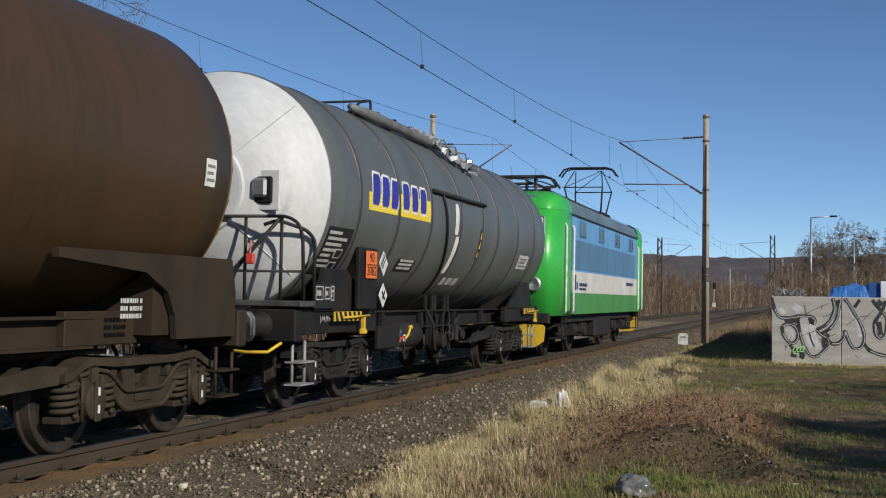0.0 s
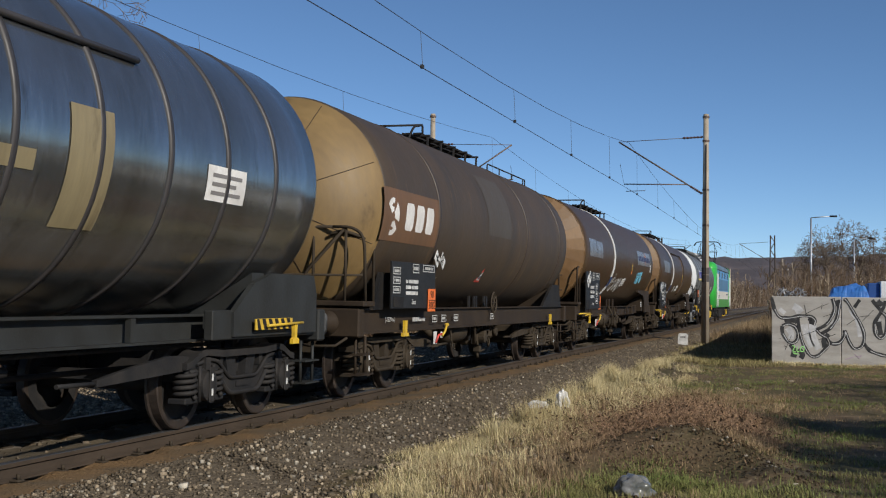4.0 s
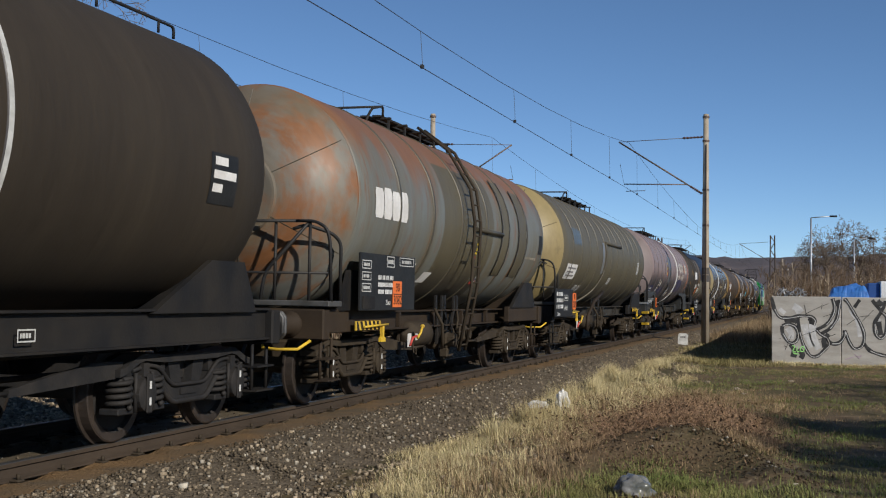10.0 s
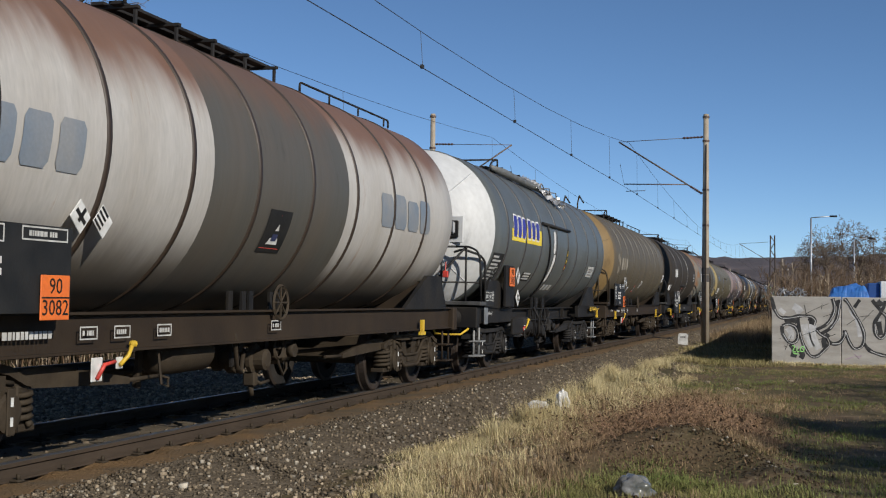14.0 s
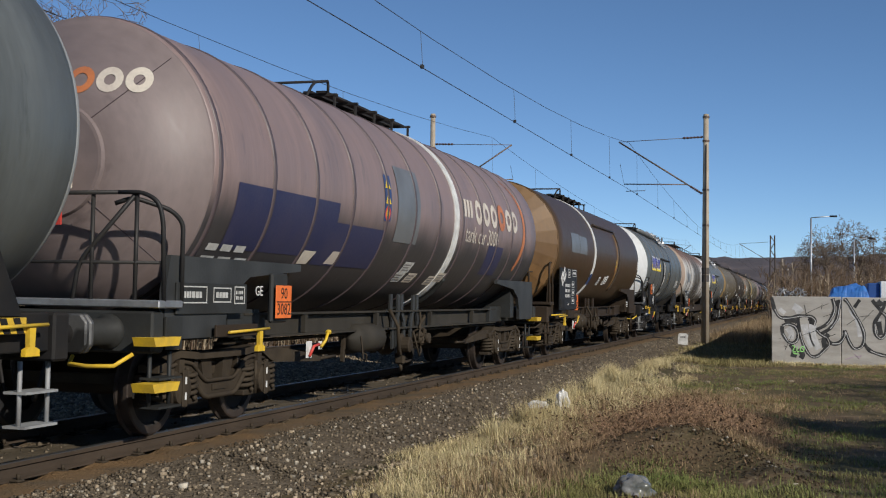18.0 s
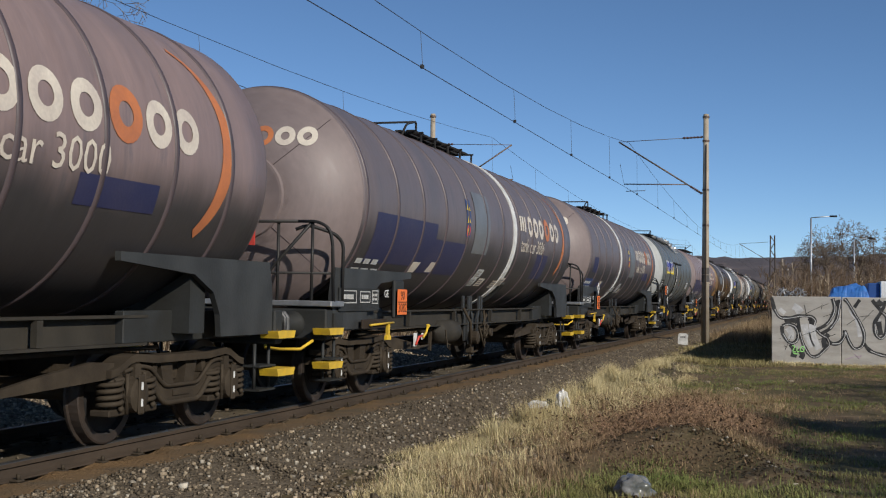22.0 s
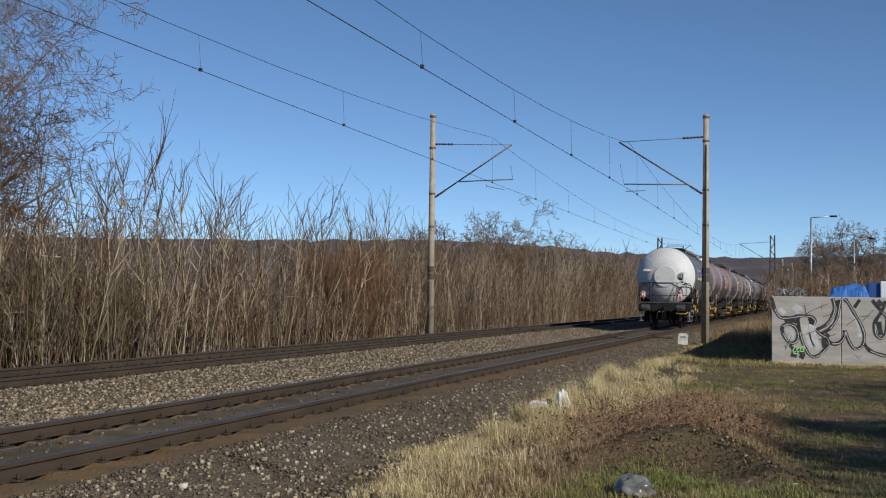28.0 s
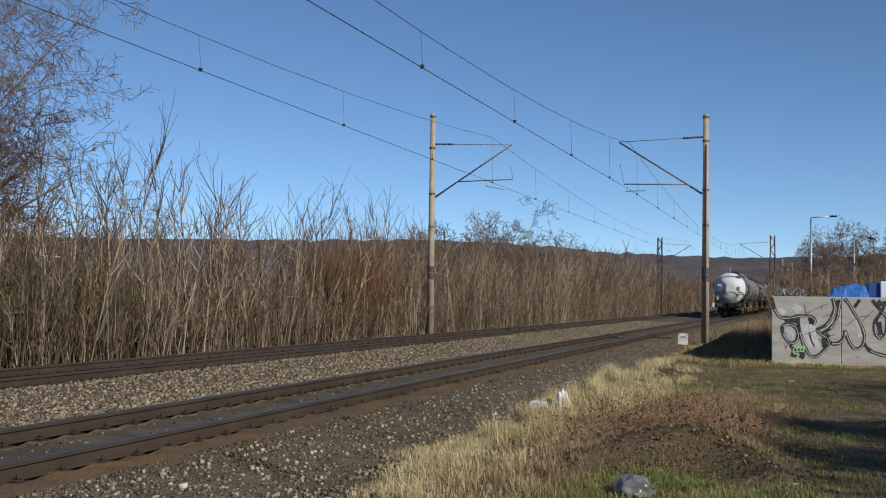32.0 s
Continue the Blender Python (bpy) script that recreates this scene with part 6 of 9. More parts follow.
LOGO_RUSTPATCH = tankpaint("rusty_orange_patch", (0.17, 0.085, 0.04), (0.11, 0.065, 0.035), 0.6)


def shapes(w, s, y0, y1, a0, a1, n, mat, lean=0.0, gaps=0.22, wave=(), back=None, cut=0.12):
    """A row of n plain upright shapes on the skin, as wide as a logo's letters. wave: their heights; back: a paler edge behind them."""
    step = (y1 - y0) / n
    for k in range(n):
        top = a0 + (a1 - a0) * (wave[k] if k < len(wave) else 1.0)
        ya, yb = y0 + step * (k + gaps / 2), y0 + step * (k + 1 - gaps / 2)
        if back:
            decal(w, s, ya - 0.035, yb + 0.035, a0 - 1.4, top + 1.4, back, "logo_edge", 0.005, lean=lean, cut=cut)
        decal(w, s, ya, yb, a0, top, mat, "logo_shape", 0.0075, lean=lean, cut=cut)


def warning_strip(w, s, y, a0, a1, mat=None, wide=0.22):
    """A tall sticker with two yellow triangles and a red ring."""
    decal(w, s, y - wide / 2, y + wide / 2, a0, a1, mat or NAVYBRIGHT, "warning_sticker", 0.006)
    h = (a1 - a0) / 3
    for k in (2, 1):
        a = a0 + h * (k + 0.12)
        V = [on_tank(s, y - wide * 0.4, a, 0.009), on_tank(s, y + wide * 0.4, a, 0.009), on_tank(s, y, a + h * 0.76, 0.009)]
        soup("warning_triangle", V, [(0, 1, 2)], WARN_Y, w)
    ring_decal(w, s, y, a0 + h * 0.5, wide * 0.24, wide * 0.40, 0, 360, M_RED, "prohibition_ring")
    ring_decal(w, s, y, a0 + h * 0.5, 0.0, wide * 0.24, 0, 360, WARN_Y, "prohibition_centre")


def tri_sign(w, s, y0, y1, a0, a1):
    """White triangle with a red edge and a small dark mark."""
    ym, h = (y0 + y1) / 2, a1 - a0
    for k, (e, mat, name) in enumerate(((0.0, M_RED, "warning_triangle_edge"), (0.17, M_WHITE, "warning_triangle"))):
        q = (y1 - y0) * e
        V = [on_tank(s, y0 + q * 1.25, a0 + h * e * 0.8, 0.006 + 0.003 * k), on_tank(s, y1 - q * 1.25, a0 + h * e * 0.8, 0.006 + 0.003 * k), on_tank(s, ym + 0.02, a1 - h * e * 1.5, 0.006 + 0.003 * k)]
        soup(name, V, [(0, 1, 2)], mat, w)
    decal(w, s, ym - (y1 - y0) * 0.14, ym + (y1 - y0) * 0.14, a0 + h * 0.25, a0 + h * 0.45, M_BLUEDECAL, "warning_mark", 0.012)


def striped_bracket(w, y, z=0.98, x=1.36, plain_hook=False):
    """Yellow and black striped plate with a long yellow bar and a hook below, at a bogie."""
    bm = bmesh.new()
    box(bm, -0.012, 0.012, -0.62, 0.30, 0.01, 0.13, 0.004)
    br = part("hook_bracket" if plain_hook else "striped_bracket", bm, M_FRAMEBROWN if plain_hook else M_YELLOW, w, "" if plain_hook else "yellow bracket with black stripes", at=(x, y, z))
    for k in range(0 if plain_hook else 6):
        bm = bmesh.new()
        prism(bm, [(-0.58 + 0.155 * k, 0.012), (-0.50 + 0.155 * k, 0.012), (-0.56 + 0.155 * k, 0.128), (-0.64 + 0.155 * k + 0.03 * (k == 0), 0.128)], 0.0125, 0.0145, "x")
        part("stripe", bm, M_BLACK, br)
    bm = bmesh.new()
    tube(bm, [(0.04, -0.4, 0.055), (0.04, 0.52, 0.075)], 0.016, 6)
    part("brake_bar", bm, M_YELLOW, br)
    bm = bmesh.new()
    prism(bm, [(0.30, 0.08), (0.38, 0.08), (0.37, -0.09), (0.43, -0.11), (0.43, -0.16), (0.26, -0.16), (0.26, -0.11), (0.31, -0.09)], 0.0, 0.04, "x")
    part("hook", bm, M_YELLOW, br)


def sign_box(w, x, y, z, wd, h, mat, seed):
    """A black or grey sign plate full of small white boxes."""
    p = plate(w, x, y, z, wd, h, mat, "sign_plate", thick=0.02)
    boxed_sign(p, 0.012, -wd * 0.28, h * 0.12, wd * 0.36, h * 0.55, seed)
    boxed_sign(p, 0.012, wd * 0.12, h * 0.12, wd * 0.26, h * 0.5, seed + 1)
    boxed_sign(p, 0.012, wd * 0.38, h * 0.12, wd * 0.16, h * 0.6, seed + 2)
    return p


def gutter(w, s, y0, y1, ang, mat, r=0.035):
    bm = bmesh.new()
    tube(bm, [on_tank(s, y0, ang, 0.03), on_tank(s, y1, ang, 0.03)], r, 6)
    part("drip_gutter", bm, mat, w)


def skin_pipe(w, s, pts, mat, r=0.02, name="hose"):
    bm = bmesh.new()
    fine = []
    for (ya, aa), (yb, ab) in zip(pts, pts[1:]):
        for k in range(6):
            fine.append(on_tank(s, ya + (yb - ya) * k / 6, aa + (ab - aa) * k / 6, 0.03))
    fine.append(on_tank(s, pts[-1][0], pts[-1][1], 0.03))
    tube(bm, fine, r, 6)
    part(name, bm, mat, w)


def scribble(w, s, y0, y1, a0, a1, n, mat, seed):
    """Unreadable sprayed tag."""
    rnd = random.Random(seed)
    bm = bmesh.new()
    for k in range(n):
        y = y0 + (y1 - y0) * (k + 0.5) / n
        pts = [on_tank(s, y + rnd.uniform(-0.5, 0.5) * (y1 - y0) / n, rnd.uniform(a0, a1), 0.006) for _ in range(5)]
        tube(bm, pts, 0.014, 4)
    part("sprayed_tag", bm, mat, w)


def skin_text(w, s, key, words, size, mat, y, ang):
    """Readable words bent round the tank's skin."""
    flat = text_mesh(key, words, size, mat)
    me = flat.copy()
    for v in me.vertices:
        v.co = on_tank(s, y + v.co.x, ang + math.degrees(v.co.y / s["r"]), 0.008 + 0.5 * v.co.z)
    tagged(obj("lettering", me, w), kind="stuff")


def end_hatch(w, s, x, z, y):
    """Square inspection plate with a dark box on the tank's rear end."""
    bm = bmesh.new()
    box(bm, x - 0.23, x + 0.23, y - 0.02, y + 0.02, z - 0.24, z + 0.24, 0.008)
    h = part("inspection_plate", bm, s["end"], w)
    bm = bmesh.new()
    box(bm, x - 0.15, x + 0.15, y - 0.05, y - 0.02, z - 0.16, z + 0.16, 0.02)
    part("recess", bm, M_BLACK, h)
    bm = bmesh.new()
    box(bm, x - 0.09, x + 0.10, y - 0.12, y - 0.05, z - 0.09, z + 0.14, 0.03)
    part("gauge_box", bm, M_GALV, h)


def tail_board(w, x):
    """Red and white tail board at the railing."""
    bm = bmesh.new()
    box(bm, x - 0.09, x + 0.09, 0.60, 0.63, 1.54, 1.86, 0.01)
    tb = part("tail_board", bm, M_WHITE, w, "white tail board with red triangles")
    bm = bmesh.new()
    for z0, z1 in ((1.84, 1.71), (1.56, 1.69)):
        vs = [bm.verts.new(p) for p in ((x - 0.07, 0.596, z0), (x + 0.07, 0.596, z0), (x, 0.596, z1))]
        bm.faces.new(vs)
    part("triangle", bm, M_RED, tb)
    bm = bmesh.new()
    box(bm, x - 0.04, x + 0.04, 0.59, 0.63, 1.46, 1.54, 0.01)
    part("lamp", bm, M_RED, tb)


def extra_grey(w, s):
    # yellow block with blue shapes, black print block, plates
    decal(w, s, 2.43, 3.58, -5, 4, LOGO_YELLOW, "logo_panel", 0.005)
    decal(w, s, 3.70, 5.08, -5, 7, LOGO_YELLOW, "logo_panel", 0.005)
    shapes(w, s, 2.50, 3.60, -2, 14, 3, LOGO_BLUE, 0.10, 0.25, (1, 0.98, 0.95), LOGO_WHITE)
    shapes(w, s, 3.72, 4.90, -1, 14, 3, LOGO_BLUE, 0.06, 0.3, (0.95, 0.9, 0.92), LOGO_WHITE)
    decal(w, s, 1.27, 2.08, -41, -16, M_PANEL, "data_panel", 0.005)
    for k in range(7):
        decal(w, s, 1.33, 1.33 + (0.4, 0.62, 0.5, 0.45, 0.3, 0.36, 0.42)[k], -19.5 - 2.9 * k, -18 - 2.9 * k, M_GREYBAR, "lettering_bar", 0.0075)
    for y, a in ((1.84, -29), (1.84, -36)):
        decal(w, s, y - 0.11, y + 0.11, a - 2.5, a + 2.5, M_GREYBAR, "data_box", 0.007)
        decal(w, s, y - 0.09, y + 0.09, a - 1.9, a + 1.9, M_PANEL, "data_box_centre", 0.009)
    decal(w, s, 4.15, 4.95, -36, -28, M_PANEL, "data_panel", 0.005)
    for k in range(3):
        decal(w, s, 4.25, 4.85, -34.5 + 2.4 * k, -33 + 2.4 * k, M_GREYBAR, "lettering_bar", 0.0075)
    bm = bmesh.new()
    box(bm, 1.36, 1.42, 2.35, 3.02, 1.22, 2.02, 0.01)
    part("plate_holder", bm, M_BLACK, w)
    hazard_plate(w, 1.44, 2.74, 1.80, 0.40, 0.36)
    diamond(w, 1.45, 3.17, 1.83, 0.24, True)
    diamond(w, 1.45, 3.17, 1.40, 0.24)
    for a0, a1, y in ((-9, 10, 6.50), (-35, -10, 6.58)):
        decal(w, s, y - 0.10, y + 0.10, a0, a1, LOGO_WHITE, "arrow_stripe", 0.006, lean=0.03, cut=0.15)
    warning_strip(w, s, 8.05, -23, -3, M_PANEL, 0.16)
    decal(w, s, 11.15, 11.95, -26, -15, M_GREYBAR, "paper_label", 0.005)
    decal(w, s, 11.25, 11.85, -20, -16.5, M_GREYBAR, "paper_label", 0.007)
    for y in (6.9, 7.25, 7.6):
        decal(w, s, y - 0.13, y + 0.13, -44, -38, M_GREYBAR, "grey_label", 0.005)
    gutter(w, s, 5.25, 8.3, 14, M_RAILBLACK)
    skin_pipe(w, s, [(5.75, 13), (5.95, -10), (6.3, -35), (6.5, -52)], M_RAILBLACK, 0.022)
    sign_box(w, 1.33, 1.42, 1.38, 0.62, 0.30, M_PANEL, 31)
    if s.get("pocket"):
        plate(w, 1.34, 1.17, 1.06, 0.22, 0.30, M_GALV, "card_pocket", thick=0.02, label="grey wire card pocket")
    else:
        striped_bracket(w, 2.3, 1.06)
    side_text(w, "14,14 m", "|-14,14 m-|", 0.09, M_WHITE, 1.285, 1.62, 1.10)
    striped_bracket(w, 12.6, 1.06)
    bm = bmesh.new()
    box(bm, 1.24, 1.30, 3.45, 4.35, 0.66, 0.98, 0.01)
    part("valve_panel", bm, M_BLACK, w)
    bm = bmesh.new()
    lathe(bm, [(4.4, 0.001), (4.42, 0.12), (5.2, 0.12), (5.22, 0.001)], 16, "y", (1.0, 0, 0.80), flip=True)
    part("air_cylinder", bm, M_GALV, w, smooth=True)
    # rolled cover along the top and its torn end
    bm = bmesh.new()
    tube(bm, [on_tank(s, y, 62 - 2 * k, 0.10) for k, y in enumerate((3.6, 4.4, 5.2, 6.0, 6.8, 7.5))], 0.075, 8, radii=[0.05, 0.09, 0.075, 0.085, 0.07, 0.06])
    part("rolled_cover", bm, T_COVER, w, "grey rolled cover on the tank top", smooth=True)
    V, F = [], []
    for i in range(25):
        wide = 10 + 9 * math.sin(i * 0.13) + 6 * noise.noise((i * 0.6, 2, 0))
        for j in range(11):
            k = noise.noise((i * 0.45, j * 0.9, 3))
            V.append(on_tank(s, 6.3 + 0.085 * i + 0.16 * k, 62 - 0.9 * i + wide * (0.5 - j / 10) + 5 * noise.noise((i * 0.5, j * 0.5, 8)), 0.05 + 0.30 * abs(noise.noise((i * 0.7, j * 0.8, 1)))))
    for i in range(24):
        for j in range(10):
            if noise.noise((i * 0.8, j * 0.7, 14)) < 0.22:
                F.append((i * 11 + j, i * 11 + j + 1, i * 11 + j + 12, i * 11 + j + 11))
    soup("torn_cover", V, F, FOIL, w, "crumpled silver cover on the tank top")
    bm = bmesh.new()
    for q in range(4):
        tube(bm, [on_tank(s, 6.6 + 0.3 * q, 64 - 3 * q, 0.06), on_tank(s, 6.9 + 0.34 * q, 58 - 4 * q, 0.24), on_tank(s, 7.35 + 0.3 * q, 50 - 3 * q, 0.05)], 0.014, 5)
    part("cover_hoop", bm, M_GALV, w, "bent bare hoops of the torn cover")
    end_hatch(w, s, 0.74, 2.62, s["ri"] - 0.34)
    plate_y = s["ri"] - 0.40
    bm = bmesh.new()
    box(bm, -1.1, -0.68, plate_y - 0.01, plate_y + 0.01, 2.89, 2.99)
    part("number_bar", bm, M_WHITE, w)
    bm = bmesh.new()
    tube(bm, [(0.72, 0.64, 2.02), (0.72, 0.62, 1.86)], 0.012, 5)
    box(bm, 0.67, 0.77, 0.60, 0.66, 1.74, 1.86, 0.01)
    part("coupling_tag", bm, M_RED, w, "red tag hung from the railing")
    if s.get("last"):
        for x in (-1.07, 0.78):
            tail_board(w, x)


def extra_brown(w, s):
    y = 1.25
    panel = data_panel(w, y, y + 2.08, 1.14, 2.12, 1.46, s["seed"], -1)
    diamond(w, 1.485, y + 0.24, 1.86, 0.25)
    diamond(w, 1.489, y + 0.46, 1.97, 0.25, True)
    hazard_plate(w, 1.42, 3.60, 1.31, 0.42, 0.38)
    a = 1.58 if s["variant"] == 1 else 2.5
    decal(w, s, a, a + 1.05, -4, 14, SHEEN if s["variant"] == 1 else FRESH, "repaint_patch", 0.006)
    decal(w, s, a + 1.1, a + 2.1, -4, 13, SHEEN if s["variant"] == 1 else FRESH, "repaint_patch", 0.006)
    if s["variant"] == 1:
        decal(w, s, 10.8, 14.2, -2, 16, SHEEN, "logo_panel", 0.006)
        shapes(w, s, 11.0, 14.0, 3, 11, 7, NAVY, 0, 0.2, (0.8, 0.9, 0.8, 0.9, 0.8, 0.9, 0.8))
        ring_decal(w, s, 12.75, 7, 0.08, 0.2, 0, 360, LOGO_ORANGE)
        scribble(w, s, 11.0, 12.2, -28, -10, 7, GRAF_CYAN, 3)
        scribble(w, s, 5.9, 8.2, -42, -22, 9, GRAF_GREY, 8)
        ring_decal(w, s, 6.6, -23, 0.11, 0.15, 0, 360, GRAF_GREY, "sprayed_tag")
    else:
        gutter(w, s, 6.4, 9.9, 31, H_BROWN, 0.03)
        decal(w, s, 9.55, 9.85, -38, 28, T_OCHRE, "access_strip", 0.008, lean=0.1)
        skin_pipe(w, s, [(9.9, 30), (10.0, 10), (9.95, -15), (9.8, -40)], H_BROWN, 0.02, "cladding_edge")
    warning_strip(w, s, 9.6, -16, -2, T_OCHRE, 0.18)
    for yy, aa in ((7.4, -29), (8.25, -28), (8.6, -27)):
        decal(w, s, yy - 0.17, yy + 0.17, aa - 5, aa + 5, M_GREYBAR if yy < 8 else LOGO_WHITE, "paper_label", 0.006, lean=0.05)
    decal(w, s, 5.70, 5.99, -34, -22, NAVYBRIGHT, "blue_label", 0.022)
    decal(w, s, 14.1, 14.3, -9, 1, LOGO_WHITE, "paper_label", 0.006)
    warning_end(w, s, 0.24)
    bm = bmesh.new()
    tube(bm, [(1.37, 0.85, 1.02), (1.37, 2.45, 1.02)], 0.018, 6)
    part("yellow_bar", bm, M_YELLOW, w, "yellow brake bar")
    striped_bracket(w, 2.0, 0.92, plain_hook=True)
    side_text(w, "15,70 m", "|-15,70 m-|", 0.09, M_WHITE, 1.285, 1.05, 1.05)
    bars(w, 1.302, 13.2, 1.25, 0.35, 0.2, 3, M_GREYBAR, 4)


def warning_end(w, s, x):
    """Sticker with two triangles and a ring on the rear end's disc."""
    yy = s["ri"] - s["dish"] * 0.9 - 0.05 if abs(x) < 0.45 else cone_point(s, abs(x) - 0.12, s["zc"] + 0.1)[1] - 0.012
    bm = bmesh.new()
    box(bm, x - 0.13, x + 0.13, yy - 0.01, yy + 0.01, s["zc"] - 0.1, s["zc"] + 0.5, 0.01)
    st = part("warning_sticker", bm, NAVYBRIGHT, w, "blue sticker with yellow triangles and a red ring")
    for z in (0.32, 0.12):
        bm = bmesh.new()
        prism(bm, [(x - 0.11, s["zc"] + z), (x + 0.11, s["zc"] + z), (x, s["zc"] + z + 0.17)], yy - 0.014, yy - 0.0105, "y")
        part("triangle", bm, WARN_Y, st)
    bm = bmesh.new()
    lathe(bm, [(yy - 0.0105, 0.10), (yy - 0.016, 0.10), (yy - 0.016, 0.065), (yy - 0.0105, 0.065)], 18, "y", (x, 0, s["zc"] + 0.0))
    part("ring", bm, M_RED, st)


def extra_dusty(w, s):
    v = s["variant"]
    y0 = 1.5
    data_panel(w, y0, y0 + 2.0, 1.22, 1.88, 1.44, s["seed"])
    hazard_plate(w, 1.47, y0 + 1.78, 1.34, 0.36, 0.34)
    diamond(w, 1.44, 3.62, 1.98, 0.2)
    diamond(w, 1.43, 3.95, 1.96, 0.2, True)
    if v != 2:
        decal(w, s, 4.0, 4.35, -44, -38, LOGO_FADED, "danger_label", 0.006, lean=0.1)
    if v == 0:
        decal(w, s, 1.0, 3.5, -19, 9, LOGO_RUSTPATCH, "repaint_patch", 0.004)
        for a in (110, 20, -70):
            ring_decal(w, s, 1.38, -6, 0.07, 0.26, a - 32, a + 32, LOGO_WHITE)
        shapes(w, s, 1.85, 3.25, -12, 3, 3, LOGO_WHITE, 0.03, 0.25)
        decal(w, s, 6.5, 8.2, -5, 40, FADED_BLUE, "repaint_patch", 0.004)
    elif v == 1:
        for a in (110, 20, -70):
            ring_decal(w, s, 1.95, -6, 0.07, 0.3, a - 32, a + 32, LOGO_FADED)
        shapes(w, s, 2.5, 3.8, -12, 2, 3, LOGO_FADED, 0.03, 0.25)
        for yy, aa in ((5.35, -38), (8.0, -28), (13.6, -15)):
            decal(w, s, yy - 0.2, yy + 0.2, aa - 5.5, aa + 5.5, LOGO_WHITE, "paper_label", 0.006, lean=0.12)
        # end ladder
        bm = bmesh.new()
        for x in (0.05, 0.47):
            tube(bm, [(x, 0.50, 1.2), (x, 0.50, 4.2), (x, 0.75, 4.45), (x, 1.5, 4.3)], 0.022, 6)
        for k in range(11):
            tube(bm, [(0.05, 0.50, 1.3 + 0.27 * k), (0.47, 0.50, 1.3 + 0.27 * k)], 0.014, 5)
        part("end_ladder", bm, M_GREASE, w, "brown steel ladder")
        warning_end(w, s, 0.62)
    else:
        for a in (110, 20, -70):
            ring_decal(w, s, 1.85, -5, 0.09, 0.36, a - 32, a + 32, LOGO_SLATE)
        shapes(w, s, 2.3, 3.6, -13, 3, 3, LOGO_SLATE, 0.03, 0.2)
        shapes(w, s, 10.4, 12.6, -12, 6, 4, LOGO_SLATE, -0.1, 0.15, (0.95, 1, 0.9, 1))
    if v == 2:
        decal(w, s, 7.05, 7.62, -32, -13, M_PANEL, "sign_plate", 0.005)
        tri_sign(w, s, 7.1, 7.57, -30, -15)
    else:
        tri_sign(w, s, 6.75, 7.1, -40, -28)
    for yy in (2.5, s["L"] - 2.5):
        bm = bmesh.new()
        prism(bm, [(-0.05, 0.18), (0.05, 0.18), (0.045, 0.0), (0.12, 0.0), (0.12, -0.05), (-0.12, -0.05), (-0.12, 0.0), (-0.045, 0.0)], -0.02, 0.02, "x")
        part("lifting_hook", bm, M_YELLOW, w, "yellow lifting hook", at=(1.32, yy, 0.86))
    side_text(w, "15,29 m", "|-15,29 m-|", 0.09, M_GREYBAR, 1.30, 1.9, 1.06)
    bars(w, 1.298, 3.2, 1.05, 0.6, 0.1, 1, M_GREYBAR, 6)
    for yy in (4.0, 4.5, 5.2, 7.6):
        boxed_sign(w, 1.298, yy, 1.05, 0.25, 0.11, int(yy * 10))
    # hand wheel on the frame
    bm = bmesh.new()
    lathe(bm, [(1.28, 0.19), (1.30, 0.21), (1.32, 0.19), (1.30, 0.17), (1.28, 0.19)], 18, "x", (0, 7.7, 1.30))
    for a in range(4):
        t = a * math.pi / 4
        tube(bm, [(1.30, 7.7 - 0.19 * math.cos(t), 1.30 - 0.19 * math.sin(t)), (1.30, 7.7 + 0.19 * math.cos(t), 1.30 + 0.19 * math.sin(t))], 0.012, 5)
    part("brake_handwheel", bm, M_GREASE, w)


def cone_point(s, x, z, up=0.008):
    """A point on the rear cone of the tank."""
    rho, d = math.hypot(x, z - s["zc"]), s["dish"]
    return (x, s["ri"] - d * (0.1 + 0.8 * (0.985 * s["r"] - rho) / (0.625 * s["r"])) - up, z)


def cone_ring(w, s, x, z, r0, r1, mat, name):
    """A painted ring on the rear cone."""
    V, F = [], []
    for k in range(21):
        a = 2 * math.pi * k / 20
        V += [cone_point(s, x + rr * math.cos(a), z + rr * math.sin(a)) for rr in (r0, r1)]
    for k in range(20):
        F.append((2 * k, 2 * k + 1, 2 * k + 3, 2 * k + 2))
    return soup(name, V, F, mat, w)


